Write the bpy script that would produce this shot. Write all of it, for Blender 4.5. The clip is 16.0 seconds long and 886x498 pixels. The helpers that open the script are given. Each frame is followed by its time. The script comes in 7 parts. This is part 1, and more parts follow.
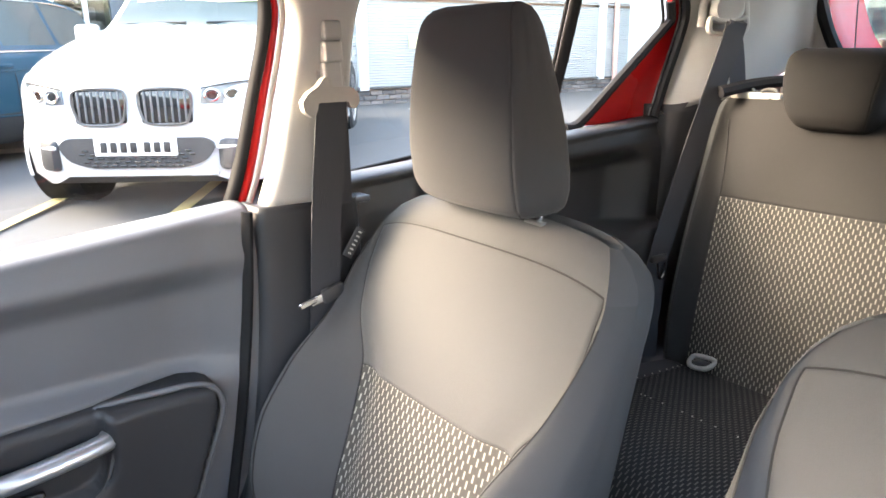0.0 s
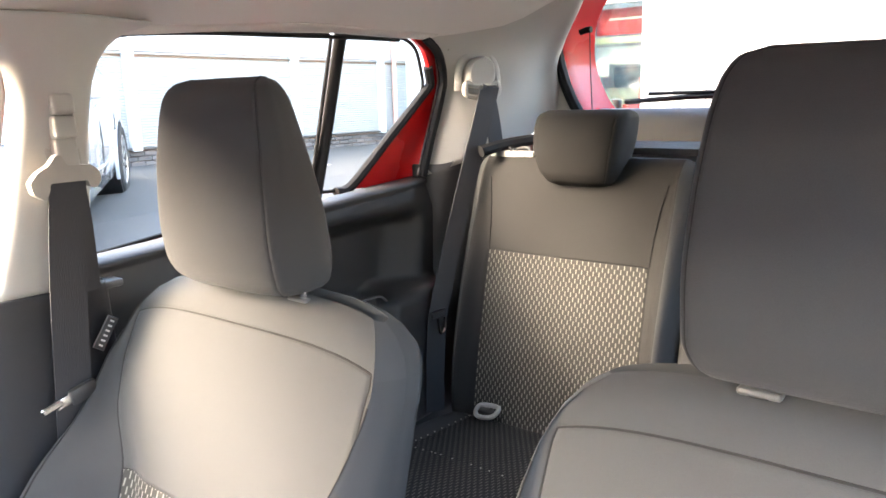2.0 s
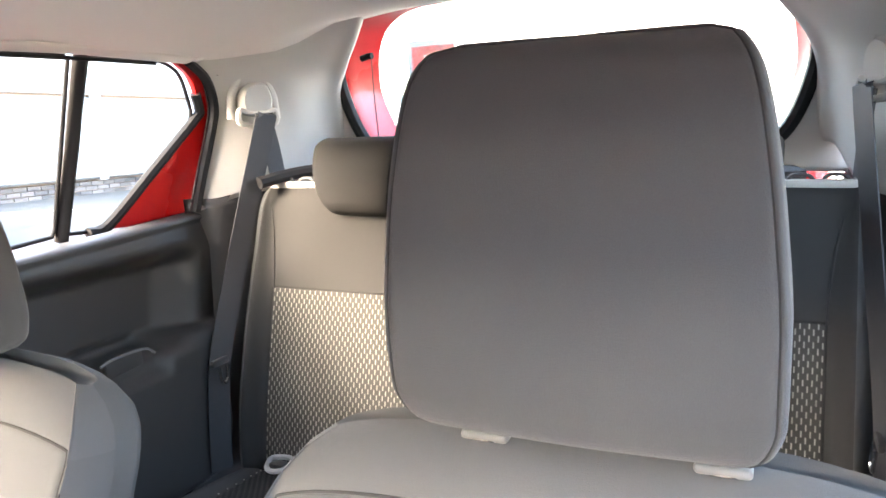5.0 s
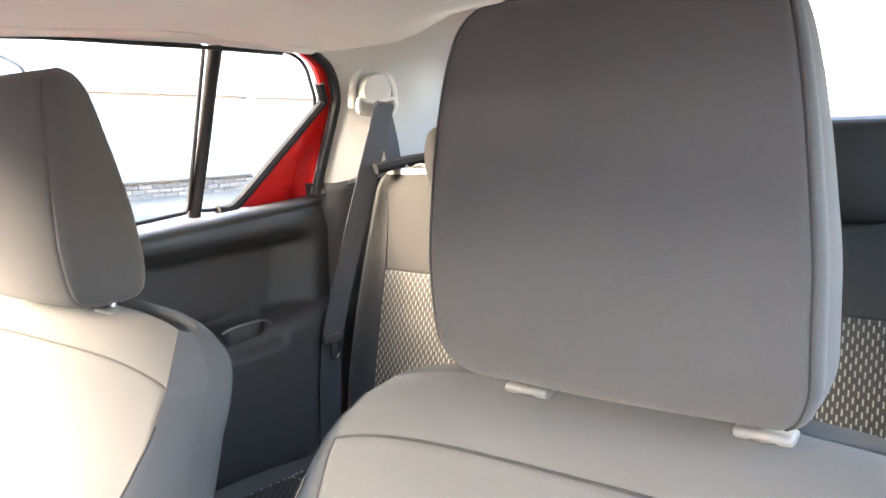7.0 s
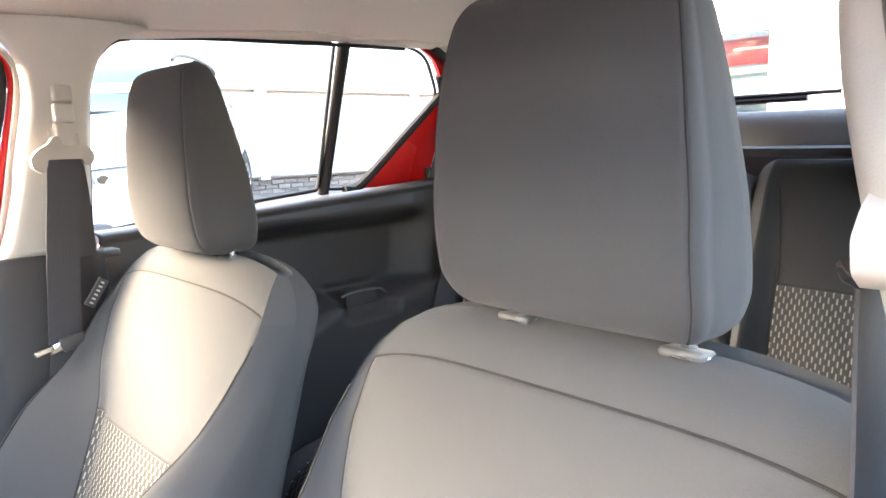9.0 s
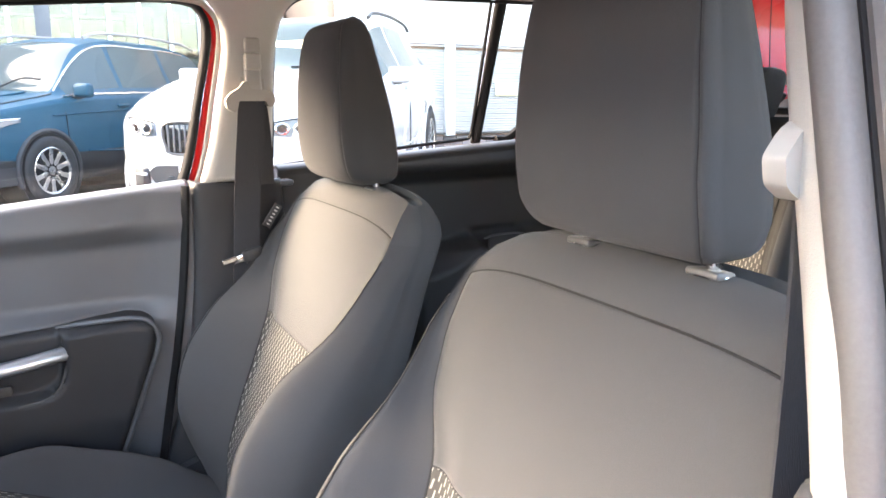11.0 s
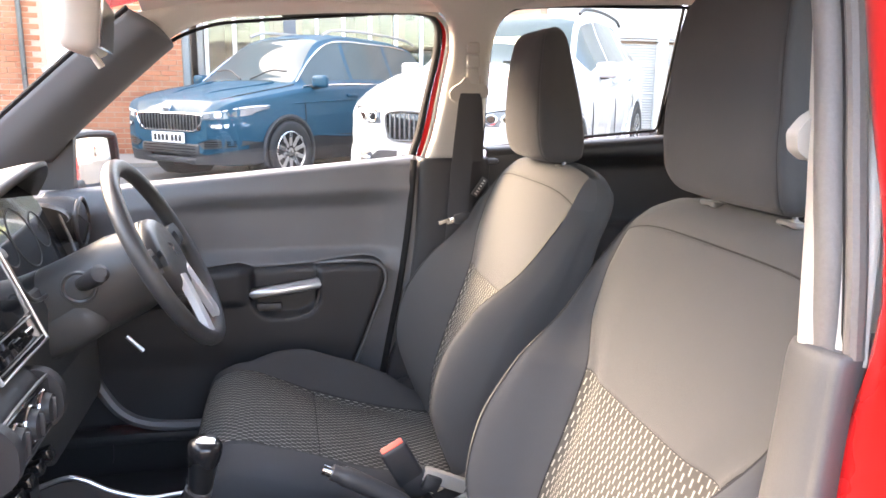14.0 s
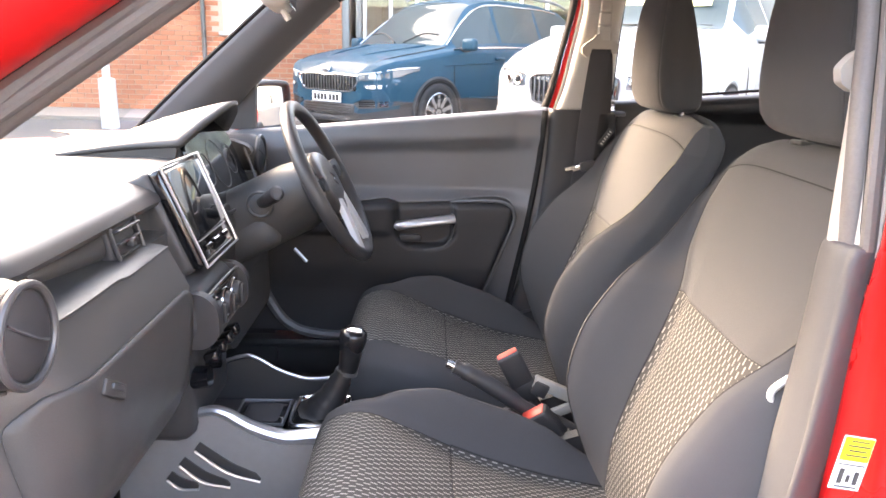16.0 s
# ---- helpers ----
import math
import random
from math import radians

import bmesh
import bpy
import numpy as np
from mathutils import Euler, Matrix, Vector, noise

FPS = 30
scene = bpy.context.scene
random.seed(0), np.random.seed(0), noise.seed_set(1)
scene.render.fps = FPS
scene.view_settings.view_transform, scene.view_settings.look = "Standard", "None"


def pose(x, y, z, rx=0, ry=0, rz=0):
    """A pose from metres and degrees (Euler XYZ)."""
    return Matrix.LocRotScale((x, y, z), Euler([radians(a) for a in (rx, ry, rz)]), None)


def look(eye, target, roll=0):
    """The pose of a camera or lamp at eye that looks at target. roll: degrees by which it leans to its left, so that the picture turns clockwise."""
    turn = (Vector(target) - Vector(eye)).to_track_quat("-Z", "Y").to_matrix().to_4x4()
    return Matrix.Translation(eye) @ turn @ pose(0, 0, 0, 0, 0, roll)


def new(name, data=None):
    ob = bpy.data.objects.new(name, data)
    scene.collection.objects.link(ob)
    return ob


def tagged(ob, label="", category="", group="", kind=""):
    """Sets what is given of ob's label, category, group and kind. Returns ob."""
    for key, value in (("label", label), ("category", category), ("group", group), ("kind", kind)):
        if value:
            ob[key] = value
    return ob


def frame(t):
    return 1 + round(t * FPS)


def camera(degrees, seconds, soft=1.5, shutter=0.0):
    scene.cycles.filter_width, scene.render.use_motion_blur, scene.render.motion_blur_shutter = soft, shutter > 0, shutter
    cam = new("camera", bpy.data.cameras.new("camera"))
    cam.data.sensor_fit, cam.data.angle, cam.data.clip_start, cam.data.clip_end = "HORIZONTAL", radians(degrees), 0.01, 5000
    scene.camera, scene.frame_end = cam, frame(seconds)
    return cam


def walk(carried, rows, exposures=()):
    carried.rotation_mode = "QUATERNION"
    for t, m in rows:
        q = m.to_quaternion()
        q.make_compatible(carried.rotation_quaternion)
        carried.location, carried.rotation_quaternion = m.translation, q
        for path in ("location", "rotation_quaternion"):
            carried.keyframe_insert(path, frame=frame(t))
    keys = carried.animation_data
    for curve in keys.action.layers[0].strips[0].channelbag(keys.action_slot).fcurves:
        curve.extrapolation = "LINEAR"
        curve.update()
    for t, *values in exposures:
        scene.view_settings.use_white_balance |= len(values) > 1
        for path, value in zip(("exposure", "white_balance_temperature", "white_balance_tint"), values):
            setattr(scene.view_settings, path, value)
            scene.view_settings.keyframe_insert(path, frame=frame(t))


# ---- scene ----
# camera: x to the car's left, y to its rear, z up
cam = camera(62.1, 16.0, soft=1.6)
PATH = [
    (0, (0.398, -0.648, 1.317), (-1.161, 0.489, 0.79), -0.7),
    (0.5, (0.395, -0.631, 1.326), (-1.05, 0.658, 0.828), -0.9),
    (1, (0.399, -0.624, 1.339), (-0.958, 0.769, 0.871), -1.0),
    (1.5, (0.402, -0.618, 1.341), (-0.876, 0.859, 0.91), -1.2),
    (2, (0.407, -0.599, 1.339), (-0.793, 0.951, 0.938), -1.4),
    (2.5, (0.405, -0.58, 1.334), (-0.697, 1.046, 0.959), -1.6),
    (3, (0.409, -0.574, 1.334), (-0.596, 1.119, 0.981), -1.9),
    (3.5, (0.408, -0.552, 1.336), (-0.506, 1.196, 1.004), -2.0),
    (4, (0.418, -0.518, 1.333), (-0.422, 1.267, 1.009), -2.1),
    (4.2, (0.424, -0.507, 1.334), (-0.391, 1.29, 1.011), -2.1),
    (6.3, (0.473, -0.453, 1.287), (-0.446, 1.296, 0.975), -2.2),
    (6.5, (0.474, -0.454, 1.287), (-0.51, 1.26, 0.977), -2.0),
    (7, (0.509, -0.461, 1.285), (-0.632, 1.154, 0.983), -1.7),
    (7.5, (0.578, -0.495, 1.281), (-0.652, 1.053, 0.982), -1.4),
    (8, (0.627, -0.515, 1.283), (-0.671, 0.977, 0.983), -1.4),
    (8.2, (0.643, -0.512, 1.277), (-0.686, 0.954, 0.979), -1.5),
    (10.3, (0.739, -0.424, 1.247), (-0.935, 0.615, 0.905), -0.6),
    (10.5, (0.761, -0.426, 1.243), (-0.938, 0.568, 0.887), -0.5),
    (11, (0.826, -0.471, 1.242), (-0.906, 0.447, 0.847), -0.1),
    (11.5, (0.882, -0.507, 1.245), (-0.886, 0.334, 0.838), 0.3),
    (12, (0.93, -0.533, 1.242), (-0.876, 0.224, 0.836), 0.3),
    (12.5, (0.979, -0.554, 1.243), (-0.861, 0.115, 0.835), 0.5),
    (13, (1.035, -0.573, 1.247), (-0.832, 0.013, 0.837), 0.7),
    (13.5, (1.085, -0.579, 1.252), (-0.802, -0.062, 0.84), 0.8),
    (14, (1.111, -0.558, 1.241), (-0.801, -0.14, 0.827), 0.9),
    (14.5, (1.136, -0.535, 1.226), (-0.804, -0.28, 0.811), 1.2),
    (15, (1.191, -0.529, 1.217), (-0.759, -0.408, 0.789), 1.4),
    (15.5, (1.259, -0.538, 1.216), (-0.684, -0.475, 0.745), 1.4),
    (16, (1.317, -0.549, 1.216), (-0.617, -0.511, 0.709), 1.4),
]
walk(cam, [(t, look(eye, target, roll)) for t, eye, target, roll in PATH],
     exposures=[(0.0, 4.93, 7600, 13), (2.0, 5.10, 7500, 13), (4.2, 5.70, 7500, 13), (6.5, 5.92, 7600, 12), (8.2, 5.76, 7600, 12), (10.5, 4.95, 7700, 15), (12.5, 4.82, 7900, 17), (16.0, 4.72, 8400, 21)])

# ---- light ----
world = bpy.data.worlds.new("sky")
scene.world = world
world.use_nodes = True
wn = world.node_tree.nodes
sky = wn.new("ShaderNodeTexSky")
sky.sky_type, sky.sun_disc = "NISHITA", False
SUN_EL, SUN_AZ = 29.0, 220.0   # azimuth: clockwise from +y, towards the sun
sky.sun_elevation, sky.sun_rotation = radians(SUN_EL), radians(SUN_AZ)
sky.air_density, sky.dust_density, sky.ozone_density = 1.0, 2.5, 1.0
wn["Background"].inputs["Strength"].default_value = 0.15
world.node_tree.links.new(sky.outputs["Color"], wn["Background"].inputs["Color"])
sun = new("sun", bpy.data.lights.new("sun", "SUN"))
sun.data.energy, sun.data.angle, sun.data.color = 0.12, radians(10.0), (1.0, 0.98, 0.96)
sun_way = Vector((math.sin(radians(SUN_AZ)) * math.cos(radians(SUN_EL)), math.cos(radians(SUN_AZ)) * math.cos(radians(SUN_EL)), math.sin(radians(SUN_EL))))
sun.matrix_world = look(sun_way * 40, (0, 0, 0))


# ---- materials ----
def node(mat, kind, **inputs):
    n = mat.node_tree.nodes.new(kind)
    for key, value in inputs.items():
        n.inputs[key.replace("_", " ")].default_value = value
    return n


def link(mat, a, out, b, inp):
    mat.node_tree.links.new(a.outputs[out], b.inputs[inp])


def blank(name):
    mat = bpy.data.materials.new(name)
    mat.use_nodes = True
    return mat, mat.node_tree.nodes["Principled BSDF"]


def surface(name, colour, rough=0.5, metal=0.0, grain=0.0, scale=60.0, vary=0.12, patch=3.0, coat=0.0, sheen=0.0, stretch=(1, 1, 1), spec=0.5):
    """A plain material with grain (bump) and two scales of colour and gloss variation, sized in metres."""
    mat, bsdf = blank(name)
    place = node(mat, "ShaderNodeTexCoord")
    mapping = node(mat, "ShaderNodeMapping")
    mapping.inputs["Scale"].default_value = stretch
    link(mat, place, "Object", mapping, "Vector")
    fine = node(mat, "ShaderNodeTexNoise", Scale=scale, Detail=3.0, Roughness=0.6)
    broad = node(mat, "ShaderNodeTexNoise", Scale=patch, Detail=4.0)
    for n in (fine, broad):
        link(mat, mapping, "Vector", n, "Vector")
    both = node(mat, "ShaderNodeMath")
    both.operation = "ADD"
    link(mat, fine, "Fac", both, 0)
    link(mat, broad, "Fac", both, 1)
    tone = node(mat, "ShaderNodeMapRange")
    for key, value in (("From Min", 0.6), ("From Max", 1.4), ("To Min", 1 - vary), ("To Max", 1 + vary)):
        tone.inputs[key].default_value = value
    link(mat, both, 0, tone, "Value")
    mix = node(mat, "ShaderNodeVectorMath")
    mix.operation = "SCALE"
    mix.inputs[0].default_value = colour
    link(mat, tone, "Result", mix, "Scale")
    link(mat, mix, 0, bsdf, "Base Color")
    gloss = node(mat, "ShaderNodeMapRange")
    for key, value in (("From Min", 0.3), ("From Max", 0.7), ("To Min", max(rough - 0.08, 0.02)), ("To Max", min(rough + 0.08, 1))):
        gloss.inputs[key].default_value = value
    link(mat, broad, "Fac", gloss, "Value")
    link(mat, gloss, "Result", bsdf, "Roughness")
    bsdf.inputs["Metallic"].default_value = metal
    bsdf.inputs["Coat Weight"].default_value = coat
    bsdf.inputs["Specular IOR Level"].default_value = spec
    bsdf.inputs["Sheen Weight"].default_value = sheen
    if grain:
        bump = node(mat, "ShaderNodeBump", Strength=min(grain, 1.0), Distance=0.001)
        link(mat, fine, "Fac", bump, "Height")
        link(mat, bump, "Normal", bsdf, "Normal")
    return mat


def woven(name, base, dash, pitch=0.0066, period=0.0210):
    """Seat cloth with staggered light stitches, laid out by the cloth's own UV in metres."""
    mat, bsdf = blank(name)
    uv = node(mat, "ShaderNodeUVMap")
    uv.uv_map = "cloth"
    turn = node(mat, "ShaderNodeMapping")
    turn.inputs["Rotation"].default_value = (0, 0, radians(90))
    link(mat, uv, "UV", turn, "Vector")
    wobble = node(mat, "ShaderNodeTexNoise", Scale=700.0, Detail=1.0)
    link(mat, uv, "UV", wobble, "Vector")
    shift = node(mat, "ShaderNodeVectorMath")
    shift.operation = "MULTIPLY_ADD"
    shift.inputs[1].default_value = (0.0009, 0.0009, 0)
    link(mat, wobble, "Color", shift, 0)
    link(mat, turn, "Vector", shift, 2)
    # long stitches: a wave along the cloth, staggered from column to column
    sep = node(mat, "ShaderNodeSeparateXYZ")
    link(mat, shift, 0, sep, "Vector")

    def math_node(op, a, b=None):
        n = node(mat, "ShaderNodeMath")
        n.operation = op
        for k, v in enumerate((a, b)):
            if v is None:
                continue
            if isinstance(v, tuple):
                mat.node_tree.links.new(v[0].outputs[v[1]], n.inputs[k])
            else:
                n.inputs[k].default_value = v
        return n
    col = math_node("DIVIDE", (sep, "Y"), pitch)
    index = math_node("FLOOR", (col, 0))
    across = math_node("FRACT", (col, 0))
    stagger = math_node("MULTIPLY", (index, 0), 0.5)
    along = math_node("ADD", (math_node("DIVIDE", (sep, "X"), period), 0), (stagger, 0))
    along = math_node("FRACT", (along, 0))
    edge_a = math_node("SUBTRACT", 0.29, (math_node("ABSOLUTE", (math_node("SUBTRACT", (along, 0), 0.5), 0)), 0))
    edge_b = math_node("SUBTRACT", 0.26, (math_node("ABSOLUTE", (math_node("SUBTRACT", (across, 0), 0.5), 0)), 0))
    ramp_a = node(mat, "ShaderNodeMapRange")
    ramp_b = node(mat, "ShaderNodeMapRange")
    for r, e, w in ((ramp_a, edge_a, 0.08), (ramp_b, edge_b, 0.2)):
        r.inputs["From Max"].default_value = w
        link(mat, e, 0, r, "Value")
    mask = math_node("MULTIPLY", (ramp_a, "Result"), (ramp_b, "Result"))
    mix = node(mat, "ShaderNodeMix")
    mix.data_type = "RGBA"
    mix.inputs["A"].default_value, mix.inputs["B"].default_value = (*base, 1), (*dash, 1)
    link(mat, mask, 0, mix, "Factor")
    tone = node(mat, "ShaderNodeTexNoise", Scale=14.0, Detail=4.0)
    link(mat, uv, "UV", tone, "Vector")
    vary = node(mat, "ShaderNodeMapRange")
    vary.inputs["To Min"].default_value, vary.inputs["To Max"].default_value = 0.8, 1.2
    link(mat, tone, "Fac", vary, "Value")
    scale = node(mat, "ShaderNodeVectorMath")
    scale.operation = "SCALE"
    link(mat, mix, "Result", scale, 0)
    link(mat, vary, "Result", scale, "Scale")
    link(mat, scale, 0, bsdf, "Base Color")
    bump = node(mat, "ShaderNodeBump", Strength=0.6, Distance=0.0015)
    weave = node(mat, "ShaderNodeTexNoise", Scale=1400.0, Detail=2.0)
    link(mat, uv, "UV", weave, "Vector")
    height = math_node("MULTIPLY_ADD", (weave, "Fac"), 0.35)
    mat.node_tree.links.new(mask.outputs[0], height.inputs[2])
    link(mat, height, 0, bump, "Height")
    link(mat, bump, "Normal", bsdf, "Normal")
    bsdf.inputs["Roughness"].default_value = 0.75
    bsdf.inputs["Specular IOR Level"].default_value = .2
    bsdf.inputs["Sheen Weight"].default_value = 0.0
    return mat


def pane(name, tint=(1, 1, 1), rough=0.0):
    """Thin window glass: mostly clear, with a mirror part."""
    mat, bsdf = blank(name)
    tree = mat.node_tree
    clear = tree.nodes.new("ShaderNodeBsdfTransparent")
    clear.inputs["Color"].default_value = (*tint, 1)
    shine = tree.nodes.new("ShaderNodeBsdfGlossy")
    shine.inputs["Roughness"].default_value = rough
    mix = tree.nodes.new("ShaderNodeMixShader")
    mix.inputs[0].default_value = 0.07
    tree.links.new(clear.outputs[0], mix.inputs[1])
    tree.links.new(shine.outputs[0], mix.inputs[2])
    tree.links.new(mix.outputs[0], tree.nodes["Material Output"].inputs["Surface"])
    tree.nodes.remove(bsdf)
    return mat


CLOTH = surface("charcoal seat cloth", (0.066, 0.0670, 0.0685), 0.8, grain=0.5, scale=1200, vary=0.10, patch=7, sheen=0.1, spec=.15)
# seat cloth, darkened for the roof's shade on the head restraints
HEAD_CLOTH = surface("shaded charcoal head restraint cloth", (0.055, 0.0555, 0.057), 0.82, grain=0.5, scale=1200, vary=0.10, patch=9, sheen=0.1, spec=.15)
# charcoal cloth with the shade behind the front seats put into its colour
REAR_CLOTH = surface("shaded charcoal rear seat cloth", (0.026, 0.0255, 0.0255), 0.85, grain=0.5, scale=1200, vary=0.10, patch=7, spec=.15)
CLOTH_SIDE = surface("dark side cloth", (0.055, 0.055, 0.057), 0.85, grain=0.5, scale=1200, vary=0.10, patch=7, spec=.15)
# the same seat cloth, slightly darkened for the shade on the flanks
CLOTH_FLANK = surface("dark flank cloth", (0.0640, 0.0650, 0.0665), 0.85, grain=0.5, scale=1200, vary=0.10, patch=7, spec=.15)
CLOTH_BOLSTER = surface("dark charcoal bolster cloth", (0.066, 0.066, 0.067), 0.85, grain=0.5, scale=1200, vary=0.10, patch=7, spec=.15)
WOVEN = woven("stitched seat cloth", (0.050, 0.0485, 0.046), (0.315, 0.305, 0.28))
# the front insert's weave, dimmed to carry the rear seats' shade
WOVEN_REAR = woven("shaded stitched rear cloth", (0.030, 0.029, 0.027), (0.22, 0.212, 0.195))
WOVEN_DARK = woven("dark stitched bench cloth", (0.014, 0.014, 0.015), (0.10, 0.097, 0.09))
SEAM = surface("seam thread", (0.014, 0.014, 0.014), 0.85)
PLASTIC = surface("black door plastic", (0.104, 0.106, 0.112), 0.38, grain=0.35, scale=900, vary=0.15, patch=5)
PILLAR_DARK = surface("dark grey pillar plastic", (0.070, 0.070, 0.072), 0.62, grain=0.3, scale=700, vary=0.08)
CONSOLE_GREY = surface("grey satin console panel", (0.25, 0.245, 0.245), 0.38, metal=0.25, vary=0.06)
PLASTIC_MID = surface("black armrest plastic", (0.030, 0.0305, 0.033), 0.42, grain=0.35, scale=900, vary=0.15, patch=5, spec=.3)
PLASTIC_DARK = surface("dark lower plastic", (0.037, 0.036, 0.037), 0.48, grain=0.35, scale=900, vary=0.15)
GLOSS_BLACK = surface("piano black", (0.008, 0.008, 0.009), 0.08, coat=0.5)
TRIM_GREY = surface("light grey pillar trim", (0.41, 0.395, 0.36), 0.62, grain=0.25, scale=700, vary=0.05)
LINER = surface("grey headliner cloth", (0.54, 0.51, 0.465), 0.9, grain=0.6, scale=500, vary=0.06, sheen=0.2)
ADJUSTER = surface("warm grey fitting plastic", (.36, .34, .305), .45, vary=.05)
RUBBER = surface("black rubber seal", (0.012, 0.012, 0.013), 0.6, grain=0.3, scale=400, spec=.15)
RUBBER_GREY = surface("ribbed grey door seal", (0.118, 0.108, 0.101), 0.55, grain=0.3, scale=300)
RED = surface("red car paint", (0.52, 0.010, 0.010), 0.28, coat=0.25, vary=0.05, spec=.25)
BELT = surface("charcoal belt webbing", (0.044, 0.045, 0.050), 0.55, grain=0.6, scale=900, vary=0.08, stretch=(1, 1, 0.15), spec=.25)
SATIN = surface("satin silver plastic", (0.50, 0.51, 0.52), 0.34, metal=0.85, vary=0.05)
CHROME = surface("chrome", (0.75, 0.75, 0.76), 0.12, metal=1.0, vary=0.04)
WHITE_PLASTIC = surface("off-white plastic", (0.52, 0.51, 0.475), 0.4, vary=0.04)
CARPET = surface("black carpet", (0.040, 0.039, 0.041), 0.95, grain=0.9, scale=500, vary=0.3)
GLASS = pane("window glass", (0.70, 0.74, 0.725))
SCREEN_GLASS = pane("tinted windscreen glass", (0.80, 0.85, 0.83))


# ---- shape helpers ----
def hang(ob, parent, label=""):
    """Makes ob a part of parent; its points stay where they are in the world."""
    if parent is not None:
        ob.parent = parent
        if parent.data is None:
            ob.matrix_parent_inverse = parent.matrix_basis.inverted()
    if label:
        ob["label"] = label
    return ob


def mesh_ob(name, verts, faces, mat, parent=None, label="", uvs=None, smooth=True):
    me = bpy.data.meshes.new(name)
    me.from_pydata([tuple(v) for v in verts], [], faces)
    if uvs is not None:
        layer = me.uv_layers.new(name="cloth")
        for poly in me.polygons:
            for li, vi in zip(poly.loop_indices, poly.vertices):
                layer.data[li].uv = uvs[vi]
    if smooth:
        me.polygons.foreach_set("use_smooth", [True] * len(me.polygons))
    me.materials.append(mat)
    me.update()
    ob = new(name, me)
    return hang(ob, parent, label)


def part(name, bm, mat, parent=None, label="", smooth=35.0):
    """Links a bmesh as one mesh object, with edges sharper than `smooth` degrees kept hard."""
    bmesh.ops.recalc_face_normals(bm, faces=bm.faces)
    for f in bm.faces:
        f.smooth = smooth > 0
    if smooth:
        for e in bm.edges:
            if len(e.link_faces) == 2 and e.calc_face_angle(0) > radians(smooth):
                e.smooth = False
    me = bpy.data.meshes.new(name)
    bm.to_mesh(me)
    bm.free()
    me.materials.append(mat)
    return hang(new(name, me), parent, label)


def thing(name, at, label, category, group=""):
    ob = new(name)
    ob.location = at
    ob.empty_display_size = 0.05
    return tagged(ob, label, category, group)


def rbox(size, at=(0, 0, 0), r=0.01, seg=2, turn=None, bm=None):
    """A rounded box of that size about `at`."""
    made = bmesh.new()
    bmesh.ops.create_cube(made, size=1.0)
    bmesh.ops.scale(made, vec=size, verts=made.verts)
    r = min(r, min(size) * 0.49)
    if r > 0:
        bmesh.ops.bevel(made, geom=list(made.edges), offset=r, segments=seg, profile=0.5, affect="EDGES")
    m = Matrix.Translation(at) @ (Euler([radians(a) for a in turn]).to_matrix().to_4x4() if turn else Matrix())
    bmesh.ops.transform(made, matrix=m, verts=made.verts)
    return join(bm, made)


def join(bm, made):
    if bm is None:
        return made
    me = bpy.data.meshes.new("tmp")
    made.to_mesh(me)
    made.free()
    bm.from_mesh(me)
    bpy.data.meshes.remove(me)
    return bm


def smooth_line(points, n=8, closed=False):
    """Catmull-Rom through the points."""
    p = [Vector(q) for q in points]
    k = len(p)
    out = []
    for i in range(k if closed else k - 1):
        if closed:
            a, b, c, d = p[i - 1], p[i], p[(i + 1) % k], p[(i + 2) % k]
        else:
            b, c = p[i], p[i + 1]
            a = p[i - 1] if i else b + (b - c)
            d = p[i + 2] if i + 2 < k else c + (c - b)
        for j in range(n):
            t = j / n
            out.append(0.5 * ((2 * b) + (c - a) * t + (2 * a - 5 * b + 4 * c - d) * t * t + (3 * b - a - 3 * c + d) * t ** 3))
    if not closed:
        out.append(p[-1])
    return out


def tube(line, r, n=10, closed=False, flat=1.0, up=None, bm=None):
    """A round (or flattened) tube along a line; r may be a list."""
    bm = bm or bmesh.new()
    line = [Vector(p) for p in line]
    k = len(line)
    rings = []
    side = None
    for i, p in enumerate(line):
        a = line[i - 1] if i or closed else p
        b = line[(i + 1) % k] if i + 1 < k or closed else p
        way = (b - a).normalized()
        if up is not None:
            side = way.cross(Vector(up)).normalized()
        elif side is None:
            side = way.orthogonal().normalized()
        else:
            side = (side - way * side.dot(way)).normalized()
        other = way.cross(side).normalized()
        rr = r[i] if isinstance(r, (list, tuple)) else r
        rings.append([bm.verts.new(p + side * math.cos(a2) * rr + other * math.sin(a2) * rr * flat) for a2 in (2 * math.pi * j / n for j in range(n))])
    for i in range(k if closed else k - 1):
        A, B = rings[i], rings[(i + 1) % k]
        for j in range(n):
            bm.faces.new((A[j], A[(j + 1) % n], B[(j + 1) % n], B[j]))
    if not closed:
        bm.faces.new(rings[0][::-1])
        bm.faces.new(rings[-1])
    return bm


